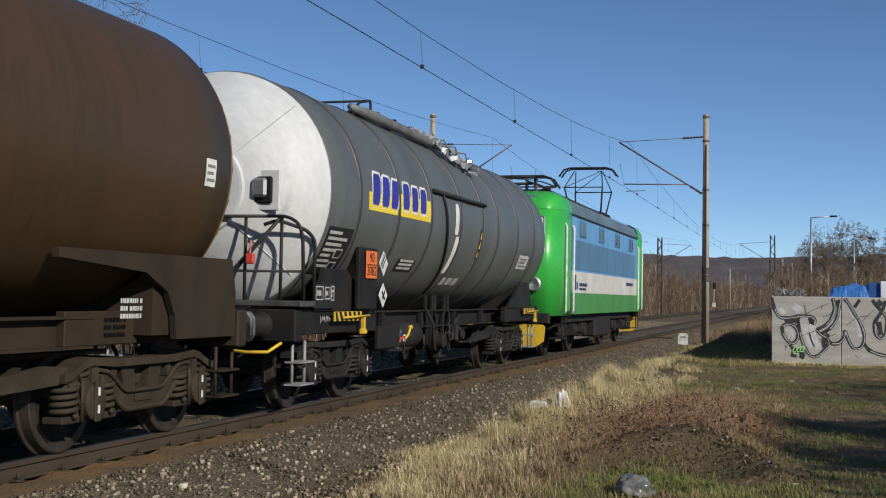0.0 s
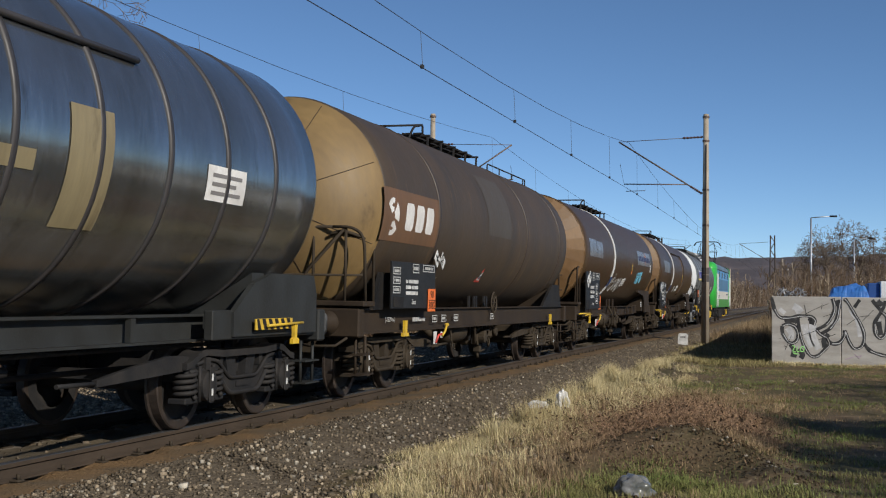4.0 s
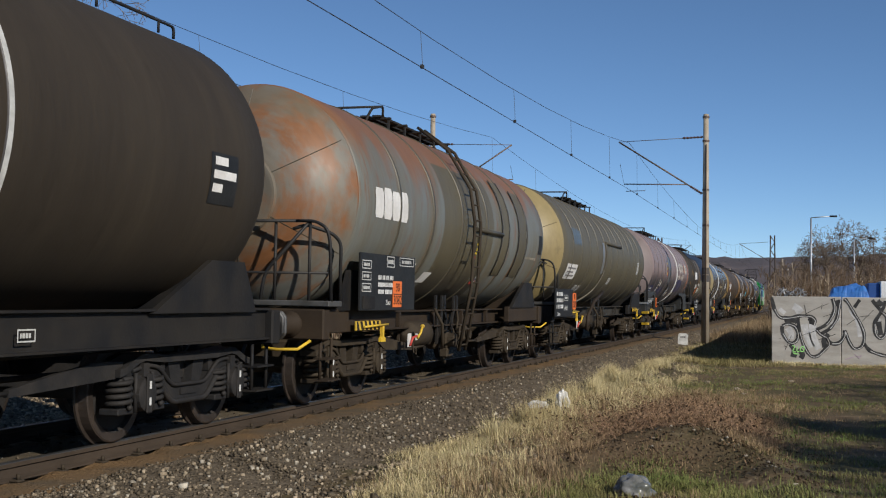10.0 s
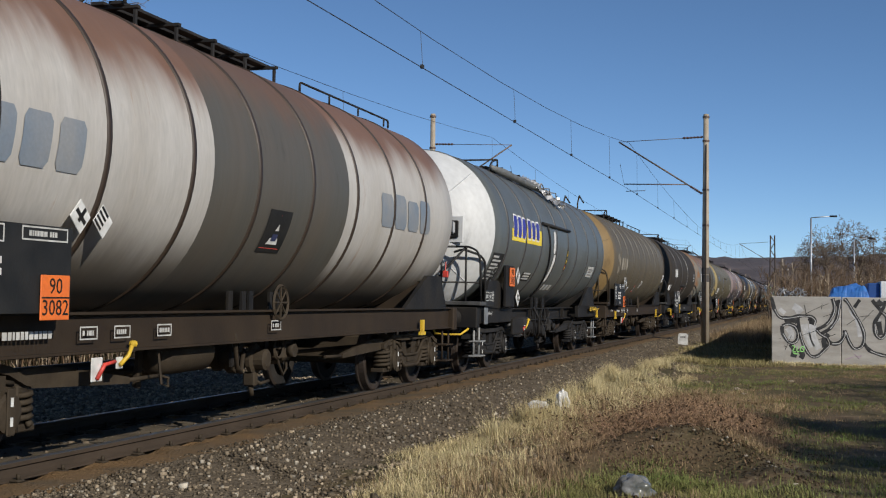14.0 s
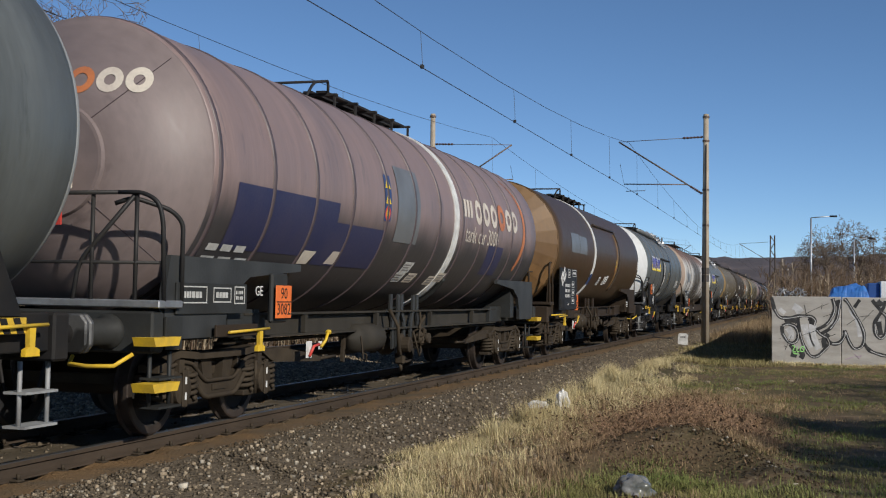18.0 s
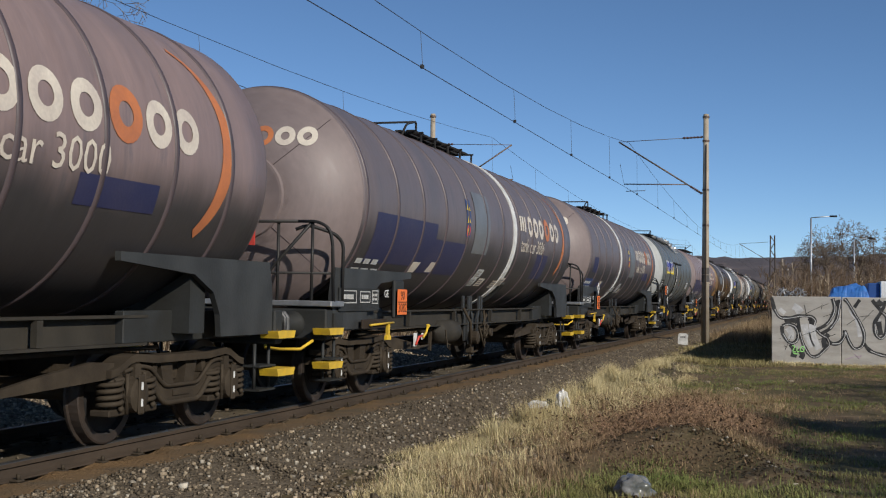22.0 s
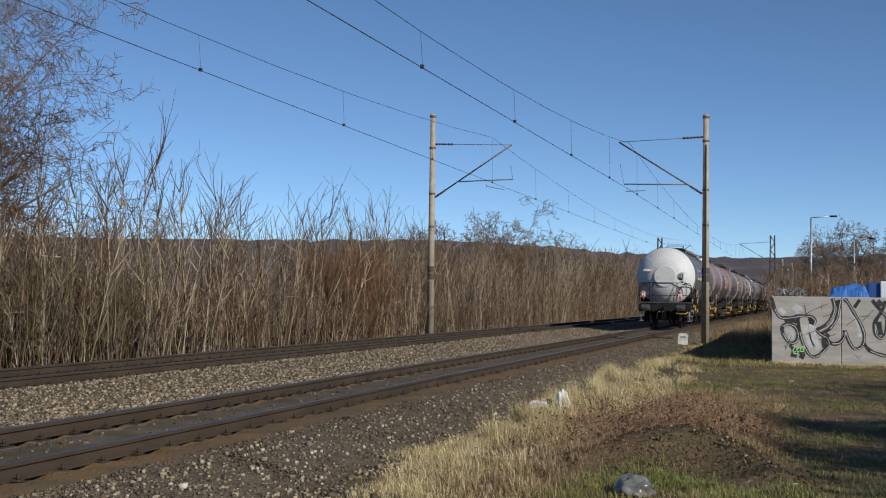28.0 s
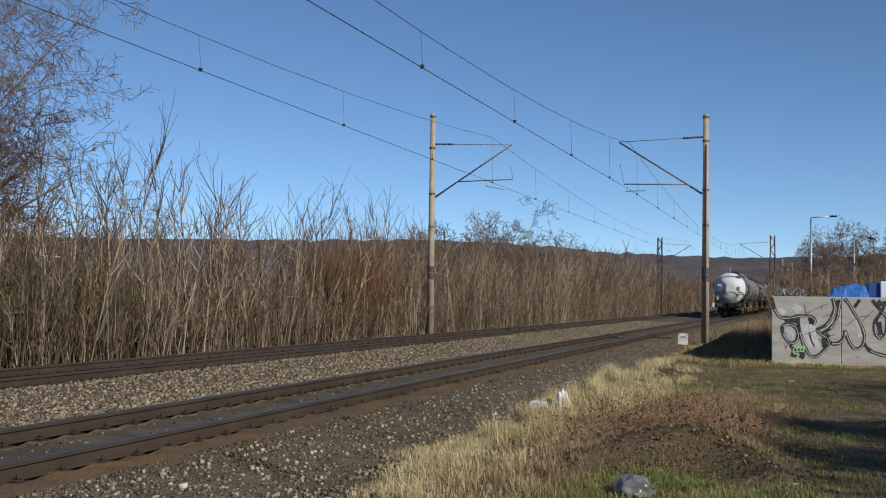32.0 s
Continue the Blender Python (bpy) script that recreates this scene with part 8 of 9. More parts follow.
def locomotive():
    L = 16.44
    loco = tagged(new("electric_locomotive"), "green, blue and white electric locomotive with raised pantograph", "locomotive")
    hw = 1.46
    # body cross section by bands of height; ends rounded in plan
    plan = [(hw, 1.3), (hw, L - 1.3), (hw - 0.12, L - 0.85), (hw - 0.45, L - 0.66), (0, L - 0.60), (-hw + 0.45, L - 0.66), (-hw + 0.12, L - 0.85), (-hw, L - 1.3),
            (-hw, 1.3), (-hw + 0.12, 0.85), (-hw + 0.45, 0.66), (0, 0.60), (hw - 0.45, 0.66), (hw - 0.12, 0.85)]

    def band(name, z0, z1, mat, grow=0.0, label=""):
        bm = bmesh.new()
        c = Vector((0, L / 2))
        out = [(x + math.copysign(grow, x) if abs(x) > 0.3 else x, y + math.copysign(grow, y - L / 2)) for x, y in plan]
        prism(bm, out, z0, z1, "z")
        part(name, bm, mat, loco, label)
    band("lower_body", 1.02, 1.55, LG2)
    band("waist_band", 1.55, 2.08, LW, 0.0)
    band("upper_body", 2.08, 3.45, LB)
    # roof: rounded cap
    V, F = [], []
    n = len(plan)
    prof = [(3.45, 1.0, 0.0), (3.62, 0.985, 0.03), (3.78, 0.92, 0.15), (3.88, 0.80, 0.4), (3.92, 0.6, 0.8)]
    for z, f, back in prof:
        for x, y in plan:
            V.append((x * f, L / 2 + (y - L / 2) * (1 - back / 8), z))
    for k in range(len(prof) - 1):
        for i in range(n):
            F.append((k * n + i, k * n + (i + 1) % n, (k + 1) * n + (i + 1) % n, (k + 1) * n + i))
    F.append(tuple((len(prof) - 1) * n + i for i in range(n)))
    soup("roof", V, F, LR, loco, "grey-blue roof")
    for e in (0, 1):
        flip = Matrix.Identity(4) if not e else pose(0, L, 0, 0, 0, 180)
        # green cab shell over the end, 2 mm proud
        g = 0.012
        half = [(hw + g, 2.35), (hw + g, 1.3)] + [(hw + g - 0.34 * (1 - math.cos(a)), 1.3 - (0.64 + g) * math.sin(a)) for a in (0.3, 0.6, 0.9, 1.2, 1.45)] + [(hw - 0.5, 0.63 - g)]
        cab = half + [(0, 0.60 - g)] + [(-x, y) for x, y in reversed(half)]
        bm = bmesh.new()
        prism(bm, cab, 1.0, 3.46, "z")
        for f in bm.faces:
            f.smooth = abs(f.normal.z) < 0.5
        cb = part("cab_shell", bm, LG, loco, "bright green cab", at=flip)
        V, F = [], []
        m = len(cab)
        rows = [(3.46, 1, 0), (3.64, 0.99, 0.06), (3.80, 0.93, 0.22), (3.90, 0.82, 0.5), (3.94, 0.6, 0.9)]
        for z, f, back in rows:
            for x, y in cab:
                V.append((x * f, y + back * (2.35 - y) / 1.75, z + 0.006))
        for k in range(len(rows) - 1):
            for i in range(m - 1):
                F.append((k * m + i, k * m + i + 1, (k + 1) * m + i + 1, (k + 1) * m + i))
        F.append(tuple((len(rows) - 1) * m + i for i in range(m)))
        rf = soup("cab_roof", V, F, LG, loco, smooth=True)
        rf.matrix_basis = flip
        for s in (-1, 1):
            bm = bmesh.new()
            box(bm, s * 0.66 - 0.52, s * 0.66 + 0.52, 0.565, 0.60, 2.42, 3.30, 0.05)
            wf = part("windscreen_frame", bm, M_WHITE, loco, "white windscreen frame", at=flip)
            bm = bmesh.new()
            box(bm, s * 0.66 - 0.42, s * 0.66 + 0.42, 0.556, 0.562, 2.52, 3.20, 0.002)
            part("windscreen", bm, GLASS, wf)
            bm = bmesh.new()
            lathe(bm, [(0.60, 0.17), (0.50, 0.17), (0.48, 0.14), (0.52, 0.001)], 18, "y", (s * 0.95, 0, 1.72))
            bmesh.ops.recalc_face_normals(bm, faces=bm.faces)
            part("headlight", bm, M_GALV, loco, "round headlight in a chrome ring", at=flip)
            bf = obj("buffer", shared("buffer", buffer_mesh, True), loco, M_DARKIRON, at=flip @ Matrix.Translation((s * 0.875, 0, 1.03)))
            obj("buffer_head", shared("buffer_head", buffer_head_mesh), bf, M_BUFFER)
            # cab door and handrails
            bm = bmesh.new()
            box(bm, s * (hw + 0.010), s * (hw + 0.022), 1.55, 2.2, 1.12, 3.3)
            bmesh.ops.recalc_face_normals(bm, faces=bm.faces)
            part("cab_door", bm, LG, loco, at=flip)
            for y in (1.48, 2.42):
                bm = bmesh.new()
                tube(bm, [(s * (hw + 0.03), y, 1.05), (s * (hw + 0.06), y, 1.12), (s * (hw + 0.06), y, 3.1), (s * (hw + 0.02), y, 3.18)], 0.028, 6)
                part("handrail", bm, M_WHITE, loco, "white handrail", at=flip)
            bm = bmesh.new()
            for z in (0.45, 0.75, 1.0):
                box(bm, s * 1.3 - 0.1, s * 1.3 + 0.14, 1.65, 2.1, z - 0.015, z + 0.015)
            tube(bm, [(s * 1.4, 1.65, 0.45), (s * 1.4, 1.65, 1.05)], 0.02, 5)
            tube(bm, [(s * 1.4, 2.1, 0.45), (s * 1.4, 2.1, 1.05)], 0.02, 5)
            part("cab_steps", bm, M_DARKIRON, loco, at=flip)
        bm = bmesh.new()
        prism(bm, [(-1.05, 0.30), (1.05, 0.30), (1.22, 0.42), (1.25, 0.74), (1.2, 0.80), (-1.2, 0.80), (-1.25, 0.74), (-1.22, 0.42)], 0.42, 0.48, "y")
        part("snow_plough", bm, M_YELLOW, loco, "yellow plough plate", at=flip)
        bm = bmesh.new()
        box(bm, -1.3, 1.3, 0.60, 0.80, 0.82, 1.06, 0.02)
        part("headstock", bm, M_DARKIRON, loco, at=flip)
        bm = bmesh.new()
        for k in range(6):
            box(bm, -0.3 + k * 0.1, -0.23 + k * 0.1, 0.576, 0.584, 1.28, 1.40)
        part("number_bar", bm, M_WHITE, loco, at=flip)
        couple(loco, flip)
    # louvre band, windows, lettering bars on both sides
    for s in (-1, 1):
        x = s * hw
        bm = bmesh.new()
        box(bm, min(x, x + s * 0.012), max(x, x + s * 0.012), 2.9, L - 2.9, 2.14, 2.86)
        lv = part("louvre_panel", bm, LBD, loco)
        for k in range(8):
            y = 3.9 + (L - 7.8) * (k // 2) / 3 + (0.24 if k % 2 else -0.24)
            bm = bmesh.new()
            box(bm, min(x, x + s * 0.022), max(x, x + s * 0.022), y - 0.20, y + 0.20, 2.96, 3.36, 0.02)
            wf = part("window_frame", bm, LBD, loco)
            bm = bmesh.new()
            box(bm, min(x + s * 0.023, x + s * 0.027), max(x + s * 0.023, x + s * 0.027), y - 0.15, y + 0.15, 3.01, 3.31)
            part("window", bm, SIDEGLASS, wf)
        bm = bmesh.new()
        box(bm, min(x, x + s * 0.03), max(x, x + s * 0.03), 2.4, L - 2.4, 3.43, 3.47)
        part("gutter", bm, M_DARKIRON, loco)
        bm = bmesh.new()
        for y0, y1, z0, z1 in ((2.9, 3.05, 1.62, 2.0), (3.12, 3.3, 1.64, 1.82), (3.5, 4.6, 1.72, 1.80), (3.5, 4.4, 1.62, 1.68), (11.6, 13.1, 1.84, 1.94)):
            box(bm, min(x, x + s * 0.006), max(x, x + s * 0.006), y0, y1, z0, z1)
        part("lettering_bar", bm, M_BLUEDECAL, loco)
        bm = bmesh.new()
        box(bm, s * 1.2 - 0.06, s * 1.2 + 0.06, 2.6, L - 2.6, 0.82, 1.02)
        part("sill", bm, M_DARKIRON, loco)
    # equipment between the bogies and running gear
    bm = bmesh.new()
    box(bm, -1.3, 1.3, 6.9, 9.5, 0.35, 0.95, 0.05)
    part("transformer_box", bm, M_DARKIRON, loco)
    for yc in (4.05, L - 4.05):
        bg = obj("bogie", shared("loco_bolster", lambda bm: box(bm, -0.95, 0.95, -1.9, 1.9, 0.55, 0.85, 0.05)), loco, M_DARKIRON, at=(0, yc, 0))
        for s in (-1, 1):
            bm = bmesh.new()
            prism(bm, [(-2.1, 0.62), (-2.0, 0.82), (2.0, 0.82), (2.1, 0.62), (1.6, 0.56), (0.9, 0.46), (-0.9, 0.46), (-1.6, 0.56)], s * 1.05 - 0.06, s * 1.05 + 0.06, "x")
            part("side_frame", bm, M_DARKIRON, bg)
            for a in (-1.6, 1.6):
                obj("axle_box", shared("axle_box", axlebox_mesh), bg, M_DARKIRON, at=pose(s * 1.08, a, 0.58, 0, 0, 0 if s > 0 else 180))
                for q in (-0.3, 0.3):
                    obj("coil_spring", shared("coil_spring", spring_mesh, True), bg, M_DARKIRON, at=(s * 1.1, a + q, 0.62))
            bm = bmesh.new()
            lathe(bm, [(-0.35, 0.001), (-0.35, 0.15), (0.35, 0.15), (0.35, 0.001)], 12, "y", (s * 1.15, 0, 0.62))
            bmesh.ops.recalc_face_normals(bm, faces=bm.faces)
            part("sand_box", bm, M_DARKIRON, bg)
        for a in (-1.6, 1.6):
            ax = obj("wheelset", shared("axle", axle_mesh, True), loco, M_DARKIRON, at=(0, yc + a, 0.575))
            for s in (-1, 1):
                o = obj("wheel", STORE["wheel"], ax, at=pose(s * 0.75, 0, 0, 0, 0, 0 if s > 0 else 180))
                o.scale = (1, 1.25, 1.25)
            AXLES.append((ax, loco, yc + a))
    # roof gear
    bm = bmesh.new()
    for s in (-1, 1):
        box(bm, s * 0.8 - 0.09, s * 0.8 + 0.09, 1.9, L - 1.9, 3.93, 3.98)
        for k in range(14):
            y = 2.2 + (L - 4.4) * k / 13
            box(bm, s * 0.8 - 0.04, s * 0.8 + 0.04, y - 0.04, y + 0.04, 3.86, 3.93)
    part("roof_walkway", bm, M_DARKIRON, loco)
    bm = bmesh.new()
    box(bm, -0.7, 0.7, 6.2, 10.2, 3.9, 4.14, 0.05)
    box(bm, -0.5, 0.5, 11.6, 12.4, 3.9, 4.1, 0.05)
    part("roof_box", bm, M_GREASE, loco)
    bm = bmesh.new()
    tube(bm, [(0.3, 2.4, 4.3), (0.3, 14.0, 4.28)], 0.02, 6)
    part("roof_busbar", bm, M_DARKIRON, loco)
    for y in (2.5, 4.4, 5.4, 6.6, 8.2, 10.6, 11.8, 13.9):
        bm = bmesh.new()
        insulator(bm, (0.3, y, 3.92), (0.3, y, 4.27), 0.07, 4)
        part("insulator", bm, M_INSUL, loco)

    def pantograph(y, raised):
        pg = obj("pantograph", shared("panto_base", lambda bm: [tube(bm, [(s * 0.55, -0.9, 4.2), (s * 0.55, 0.9, 4.2)], 0.035, 6) for s in (-1, 1)] + [tube(bm, [(-0.55, q, 4.2), (0.55, q, 4.2)], 0.035, 6) for q in (-0.9, 0.9)]), loco, M_DARKIRON, "dark steel pantograph", at=(0, y, 0))
        top = 5.72 if raised else 4.46
        knee = (4.2 + top) / 2 + (0.05 if raised else 0.0)
        out = 0.95 if raised else 1.3
        for q in (-1, 1):
            for s in (-1, 1):
                bm = bmesh.new()
                tube(bm, [(s * 0.5, q * 0.5, 4.2), (s * 0.62, q * out, knee)], 0.028, 6)
                part("lower_arm", bm, M_DARKIRON, pg)
                bm = bmesh.new()
                tube(bm, [(s * 0.62, q * out, knee), (s * 0.45, q * 0.12, top - 0.1)], 0.018, 6)
                part("upper_arm", bm, M_DARKIRON, pg)
            bm = bmesh.new()
            tube(bm, [(-0.62, q * out, knee), (0.62, q * out, knee)], 0.02, 6)
            tube(bm, [(-0.62, q * out, knee), (0.45, q * 0.12, top - 0.1)], 0.012, 5)
            part("cross_tube", bm, M_DARKIRON, pg)
        for q in (-0.2, 0.2):
            bm = bmesh.new()
            tube(bm, [(-0.95, q, top - 0.28), (-0.8, q, top - 0.06), (-0.6, q, top), (0.6, q, top), (0.8, q, top - 0.06), (0.95, q, top - 0.28)], 0.03, 6)
            part("contact_strip", bm, M_DARKIRON, pg)
        for q in (-0.8, 0.8):
            for s in (-1, 1):
                bm = bmesh.new()
                insulator(bm, (s * 0.55, q, 3.9), (s * 0.55, q, 4.18), 0.08, 3)
                part("insulator", bm, M_INSUL, pg)
    pantograph(3.2, False)
    pantograph(L - 3.6, True)
    return loco


# ---- the train ----
ROLLING = []
for kind, start, options in TRAIN:
    v = wagon(dict(KINDS[kind], **options))
    v.matrix_basis = pose(0, start, 0, 0, CANT, 0)
    ROLLING.append((v, start))
loco = locomotive()
ROLLING.append((loco, 26.07))


# ---- ballast stones, grass and litter ----
M_STONE = material("pale_ballast_stone", (0.275, 0.225, 0.16), (0.145, 0.112, 0.076), 0.9, big=8, fine=60, island=0.6, bump=0.3)
M_STONEDARK = material("dark_soiled_ballast_stone", (0.140, 0.113, 0.080), (0.085, 0.068, 0.048), 0.9, big=1.5, fine=60, island=0.75, bump=0.3)
M_CLOD = material("crumbled_earth", (0.095, 0.066, 0.04), (0.055, 0.04, 0.026), 0.95, big=1.5, fine=60, island=0.6, bump=0.3)
M_STRAW = material("dry_straw_grass", (0.56, 0.48, 0.28), (0.43, 0.35, 0.185), 0.85, big=0.8, fine=20, island=0.35, bump=0)
M_DEADGRASS = material("brown_dead_grass", (0.33, 0.24, 0.14), (0.22, 0.155, 0.09), 0.9, big=0.8, fine=20, island=0.4, bump=0)
M_GREEN = material("short_green_grass", (0.12, 0.165, 0.035), (0.19, 0.175, 0.06), 0.8, big=0.7, fine=20, island=0.4, bump=0)


def bed_height(x):
    return np.interp(-x, [-p for p, _ in PROFILE], [z for _, z in PROFILE])


def stones(name, label, seed, count, xr, yr, size, sink=0.3, pow_y=1.8, mat=None):
    rng = np.random.default_rng(seed)
    x = rng.uniform(*xr, count)
    y = yr[0] + (yr[1] - yr[0]) * rng.random(count) ** pow_y
    s = rng.uniform(*size, count) * (1 + 0.5 * (rng.random(count) < 0.06))
    corners = np.array([(a, b, c) for a in (-1, 1) for b in (-1, 1) for c in (-1, 1)], float)
    V = corners[None] * rng.uniform(0.45, 1.0, (count, 8, 3)) * rng.uniform(0.6, 1.1, (count, 1, 3)) * s[:, None, None] * 0.5
    a = rng.uniform(0, 6.28, count)
    b = rng.uniform(-0.7, 0.7, count)
    ca, sa, cb, sb = np.cos(a)[:, None], np.sin(a)[:, None], np.cos(b)[:, None], np.sin(b)[:, None]
    X, Y, Z = V[..., 0], V[..., 1], V[..., 2]
    Y, Z = Y * cb - Z * sb, Y * sb + Z * cb
    X, Y = X * ca - Y * sa, X * sa + Y * ca
    z = np.array([max(bed_height(p), ground_height(p, q) if p > 2.2 else -9) for p, q in zip(x, y)])
    P = np.stack([X + x[:, None], Y + y[:, None], Z + (z + s * (0.5 - sink) * 0.6)[:, None]], -1).reshape(-1, 3)
    q = np.array([(0, 1, 3, 2), (4, 6, 7, 5), (0, 4, 5, 1), (2, 3, 7, 6), (0, 2, 6, 4), (1, 5, 7, 3)])
    F = (np.arange(count)[:, None, None] * 8 + q[None]).reshape(-1, 4)
    return tagged(big_mesh(name, P, F, [mat or M_STONE]), label, "stones", kind="stuff")


stones("ballast_stones", "loose grey ballast stones on the track shoulder", 1, 15000, (1.3, 3.0), (7.5, 62), (0.012, 0.034), 0.4, mat=M_STONEDARK)
stones("ballast_stones", "pale stones scattered over the soiled shoulder", 9, 2600, (1.4, 3.1), (7.5, 60), (0.018, 0.05), 0.15)
stones("ballast_stones", "fresh broken pale stones on the shoulder", 10, 700, (1.55, 3.0), (7.5, 60), (0.022, 0.055), 0.2, mat=material("fresh_broken_stone", (0.36, 0.325, 0.265), (0.22, 0.19, 0.145), 0.9, big=8, fine=60, island=0.5, bump=0.3))
stones("ballast_stones", "loose grey ballast stones between the two tracks", 2, 26000, (-5.0, -1.15), (10, 90), (0.028, 0.068), 0.42)
stones("ballast_stones", "few grey stones between the rails", 3, 700, (-0.62, 0.62), (7, 50), (0.02, 0.045), 0.45, mat=M_STONEDARK)
stones("scattered_stones", "stray stones at the edge of the grass", 4, 1500, (2.7, 4.2), (8, 40), (0.03, 0.07), 0.4)

stones("earth_clods", "crumbled brown earth on the hump", 14, 4000, (4.5, 7.2), (9.4, 14.4), (0.008, 0.03), 0.3, 1.0, M_CLOD)


def grass(name, label, seed, count, where, length, width, mat, lean=0.35, bend=0.5):
    """Blades with a bent tip. where(rng, n): x and y of the blades."""
    rng = np.random.default_rng(seed)
    x, y, out = where(rng, count)
    count = len(x)
    z = np.array([ground_height(p, q) for p, q in zip(x, y)]) - 0.01
    L = rng.uniform(*length, count) * (0.7 + 0.6 * rng.random(count))
    w = rng.uniform(*width, count)
    a = out + rng.normal(0, 0.7, count)
    t = np.abs(rng.normal(0, lean, count))
    ux, uy = np.cos(a), np.sin(a)
    sx, sy = -uy * w, ux * w
    h1, o1 = L * 0.55 * np.cos(t), L * 0.55 * np.sin(t)
    t2 = t + bend * rng.random(count)
    h2, o2 = h1 + L * 0.45 * np.cos(t2), o1 + L * 0.45 * np.sin(t2)
    V = np.stack([np.stack([x - sx, y - sy, z], -1), np.stack([x + sx, y + sy, z], -1), np.stack([x + sx * 0.7 + ux * o1, y + sy * 0.7 + uy * o1, z + h1], -1),
                  np.stack([x - sx * 0.7 + ux * o1, y - sy * 0.7 + uy * o1, z + h1], -1), np.stack([x + ux * o2, y + uy * o2, z + h2], -1)], 1).reshape(-1, 3)
    b = np.arange(count)[:, None] * 5
    F = np.concatenate([b + np.array([[0, 1, 2]]), b + np.array([[0, 2, 3]]), b + np.array([[3, 2, 4]])])
    return tagged(big_mesh(name, V, F, [mat]), label, "grass", kind="stuff")


def tufts(centres, spread):
    """Blades gathered in clumps."""
    def where(rng, n):
        k = rng.integers(0, len(centres), n)
        c = np.asarray(centres)[k]
        dx, dy = rng.normal(0, spread, n), rng.normal(0, spread * 1.2, n)
        wind = np.asarray([3.3 + 1.2 * noise.noise((q[0], q[1], 7)) for q in centres])[k]
        return c[:, 0] + dx, c[:, 1] + dy, np.arctan2(np.sin(np.arctan2(dy, dx)) + 0.7 * np.sin(wind), np.cos(np.arctan2(dy, dx)) + 0.7 * np.cos(wind))
    return where


def edge_x(y):
    return 2.95 + 0.22 * math.sin(y * 0.9) + 0.14 * math.sin(y * 0.37 + 1) + (0.3 if y < 12 else 0.0)


def bare_face(x, y):
    """The shaded earth face of the hump."""
    return 4.75 < x < 6.9 and 9.6 < y < ridge_y(x) + 0.1


rng = np.random.default_rng(77)
M_ROUGH = material("olive_rough_grass", (0.30, 0.245, 0.12), (0.20, 0.175, 0.075), 0.9, island=0.4, bump=0)
# golden fringe along the ballast, tall farther off, short and thin close by
fringe, low_fringe, clumps = [], [], []
for _ in range(330):
    y = 14.5 + 22 * rng.random() ** 1.2
    fringe.append((edge_x(y) + abs(rng.normal(0, 0.26)), y))
for _ in range(240):
    y = 9.0 + 6.5 * rng.random()
    low_fringe.append((edge_x(y) + 0.1 + abs(rng.normal(0, 0.45)), y))
for _ in range(34):
    y = 13.5 + 16 * rng.random() ** 1.1
    clumps.append((edge_x(y) + rng.uniform(-0.12, 0.5), y))
fringe += [(rng.uniform(3.5, 4.6), 18 + 12 * rng.random()) for _ in range(50)]
grass("straw_grass", "tall dry straw-coloured grass in tufts along the ballast", 1, 34000, tufts(fringe, 0.075), (0.08, 0.22), (0.002, 0.004), M_STRAW, 0.6, 1.2)
grass("straw_clumps", "upright golden clumps of last year's grass", 8, 5200, tufts(clumps, 0.05), (0.22, 0.42), (0.0018, 0.0034), M_STRAW, 0.28, 0.7)
grass("low_straw_grass", "short bent straw-coloured grass beside the ballast", 11, 17000, tufts(low_fringe, 0.085), (0.05, 0.14), (0.0016, 0.0032), M_STRAW, 0.85, 1.1)
brown = [(rng.uniform(3.2, 6.6), 8.6 + 15 * rng.random() ** 1.1) for _ in range(760)]
brown = [c for c in brown if (not bare_face(*c) or rng.random() < 0.18) and noise.noise((c[0] * 0.9, c[1] * 0.7, 30)) > -0.3]
grass("dead_grass", "matted brown dead grass on the bank", 2, 64000, tufts(brown, 0.12), (0.05, 0.15), (0.0016, 0.0036), M_DEADGRASS, 1.05, 0.9)
strawy = [(edge_x(y) + 0.2 + 1.2 * rng.random() ** 1.3, y) for y in 9 + 16 * rng.random(260)]
grass("bent_grass", "bent pale grass among the brown", 6, 15000, tufts(strawy, 0.1), (0.07, 0.18), (0.0016, 0.0034), M_STRAW, 1.0, 0.9)
ruddy = [(5.5 + rng.normal(0, 0.45), 16.4 + rng.normal(0, 1.4)) for _ in range(160)]
ruddy = [c for c in ruddy if c[1] > ridge_y(c[0]) + 0.5]
grass("ruddy_grass", "ruddy dry stalks on the back of the mound", 9, 11000, tufts(ruddy, 0.1), (0.10, 0.26), (0.0016, 0.0034), material("ruddy_dry_stalks", (0.40, 0.265, 0.16), (0.28, 0.18, 0.11), 0.9, island=0.4, bump=0), 0.55, 0.8)
lawn = [(rng.uniform(3.9, 11.0), 18 + 22 * rng.random()) for _ in range(900)] + [(rng.uniform(6.5, 10.5), rng.uniform(8.5, 19)) for _ in range(420)]
lawn = [c for c in lawn if noise.noise((c[0] * 0.6, c[1] * 0.45, 50)) > -0.12]
lawn += [(5.45 + rng.normal(0, 0.30), 11.5 + rng.normal(0, 0.40)) for _ in range(110)] + [(6.35 + rng.normal(0, 0.25), 10.8 + rng.normal(0, 0.3)) for _ in range(70)] + [(4.9 + rng.normal(0, 0.2), 10.6 + rng.normal(0, 0.35)) for _ in range(50)]
lawn += [(edge_x(y) + 0.25 + 0.5 * rng.random(), y) for y in 9.5 + 9 * rng.random(70)]
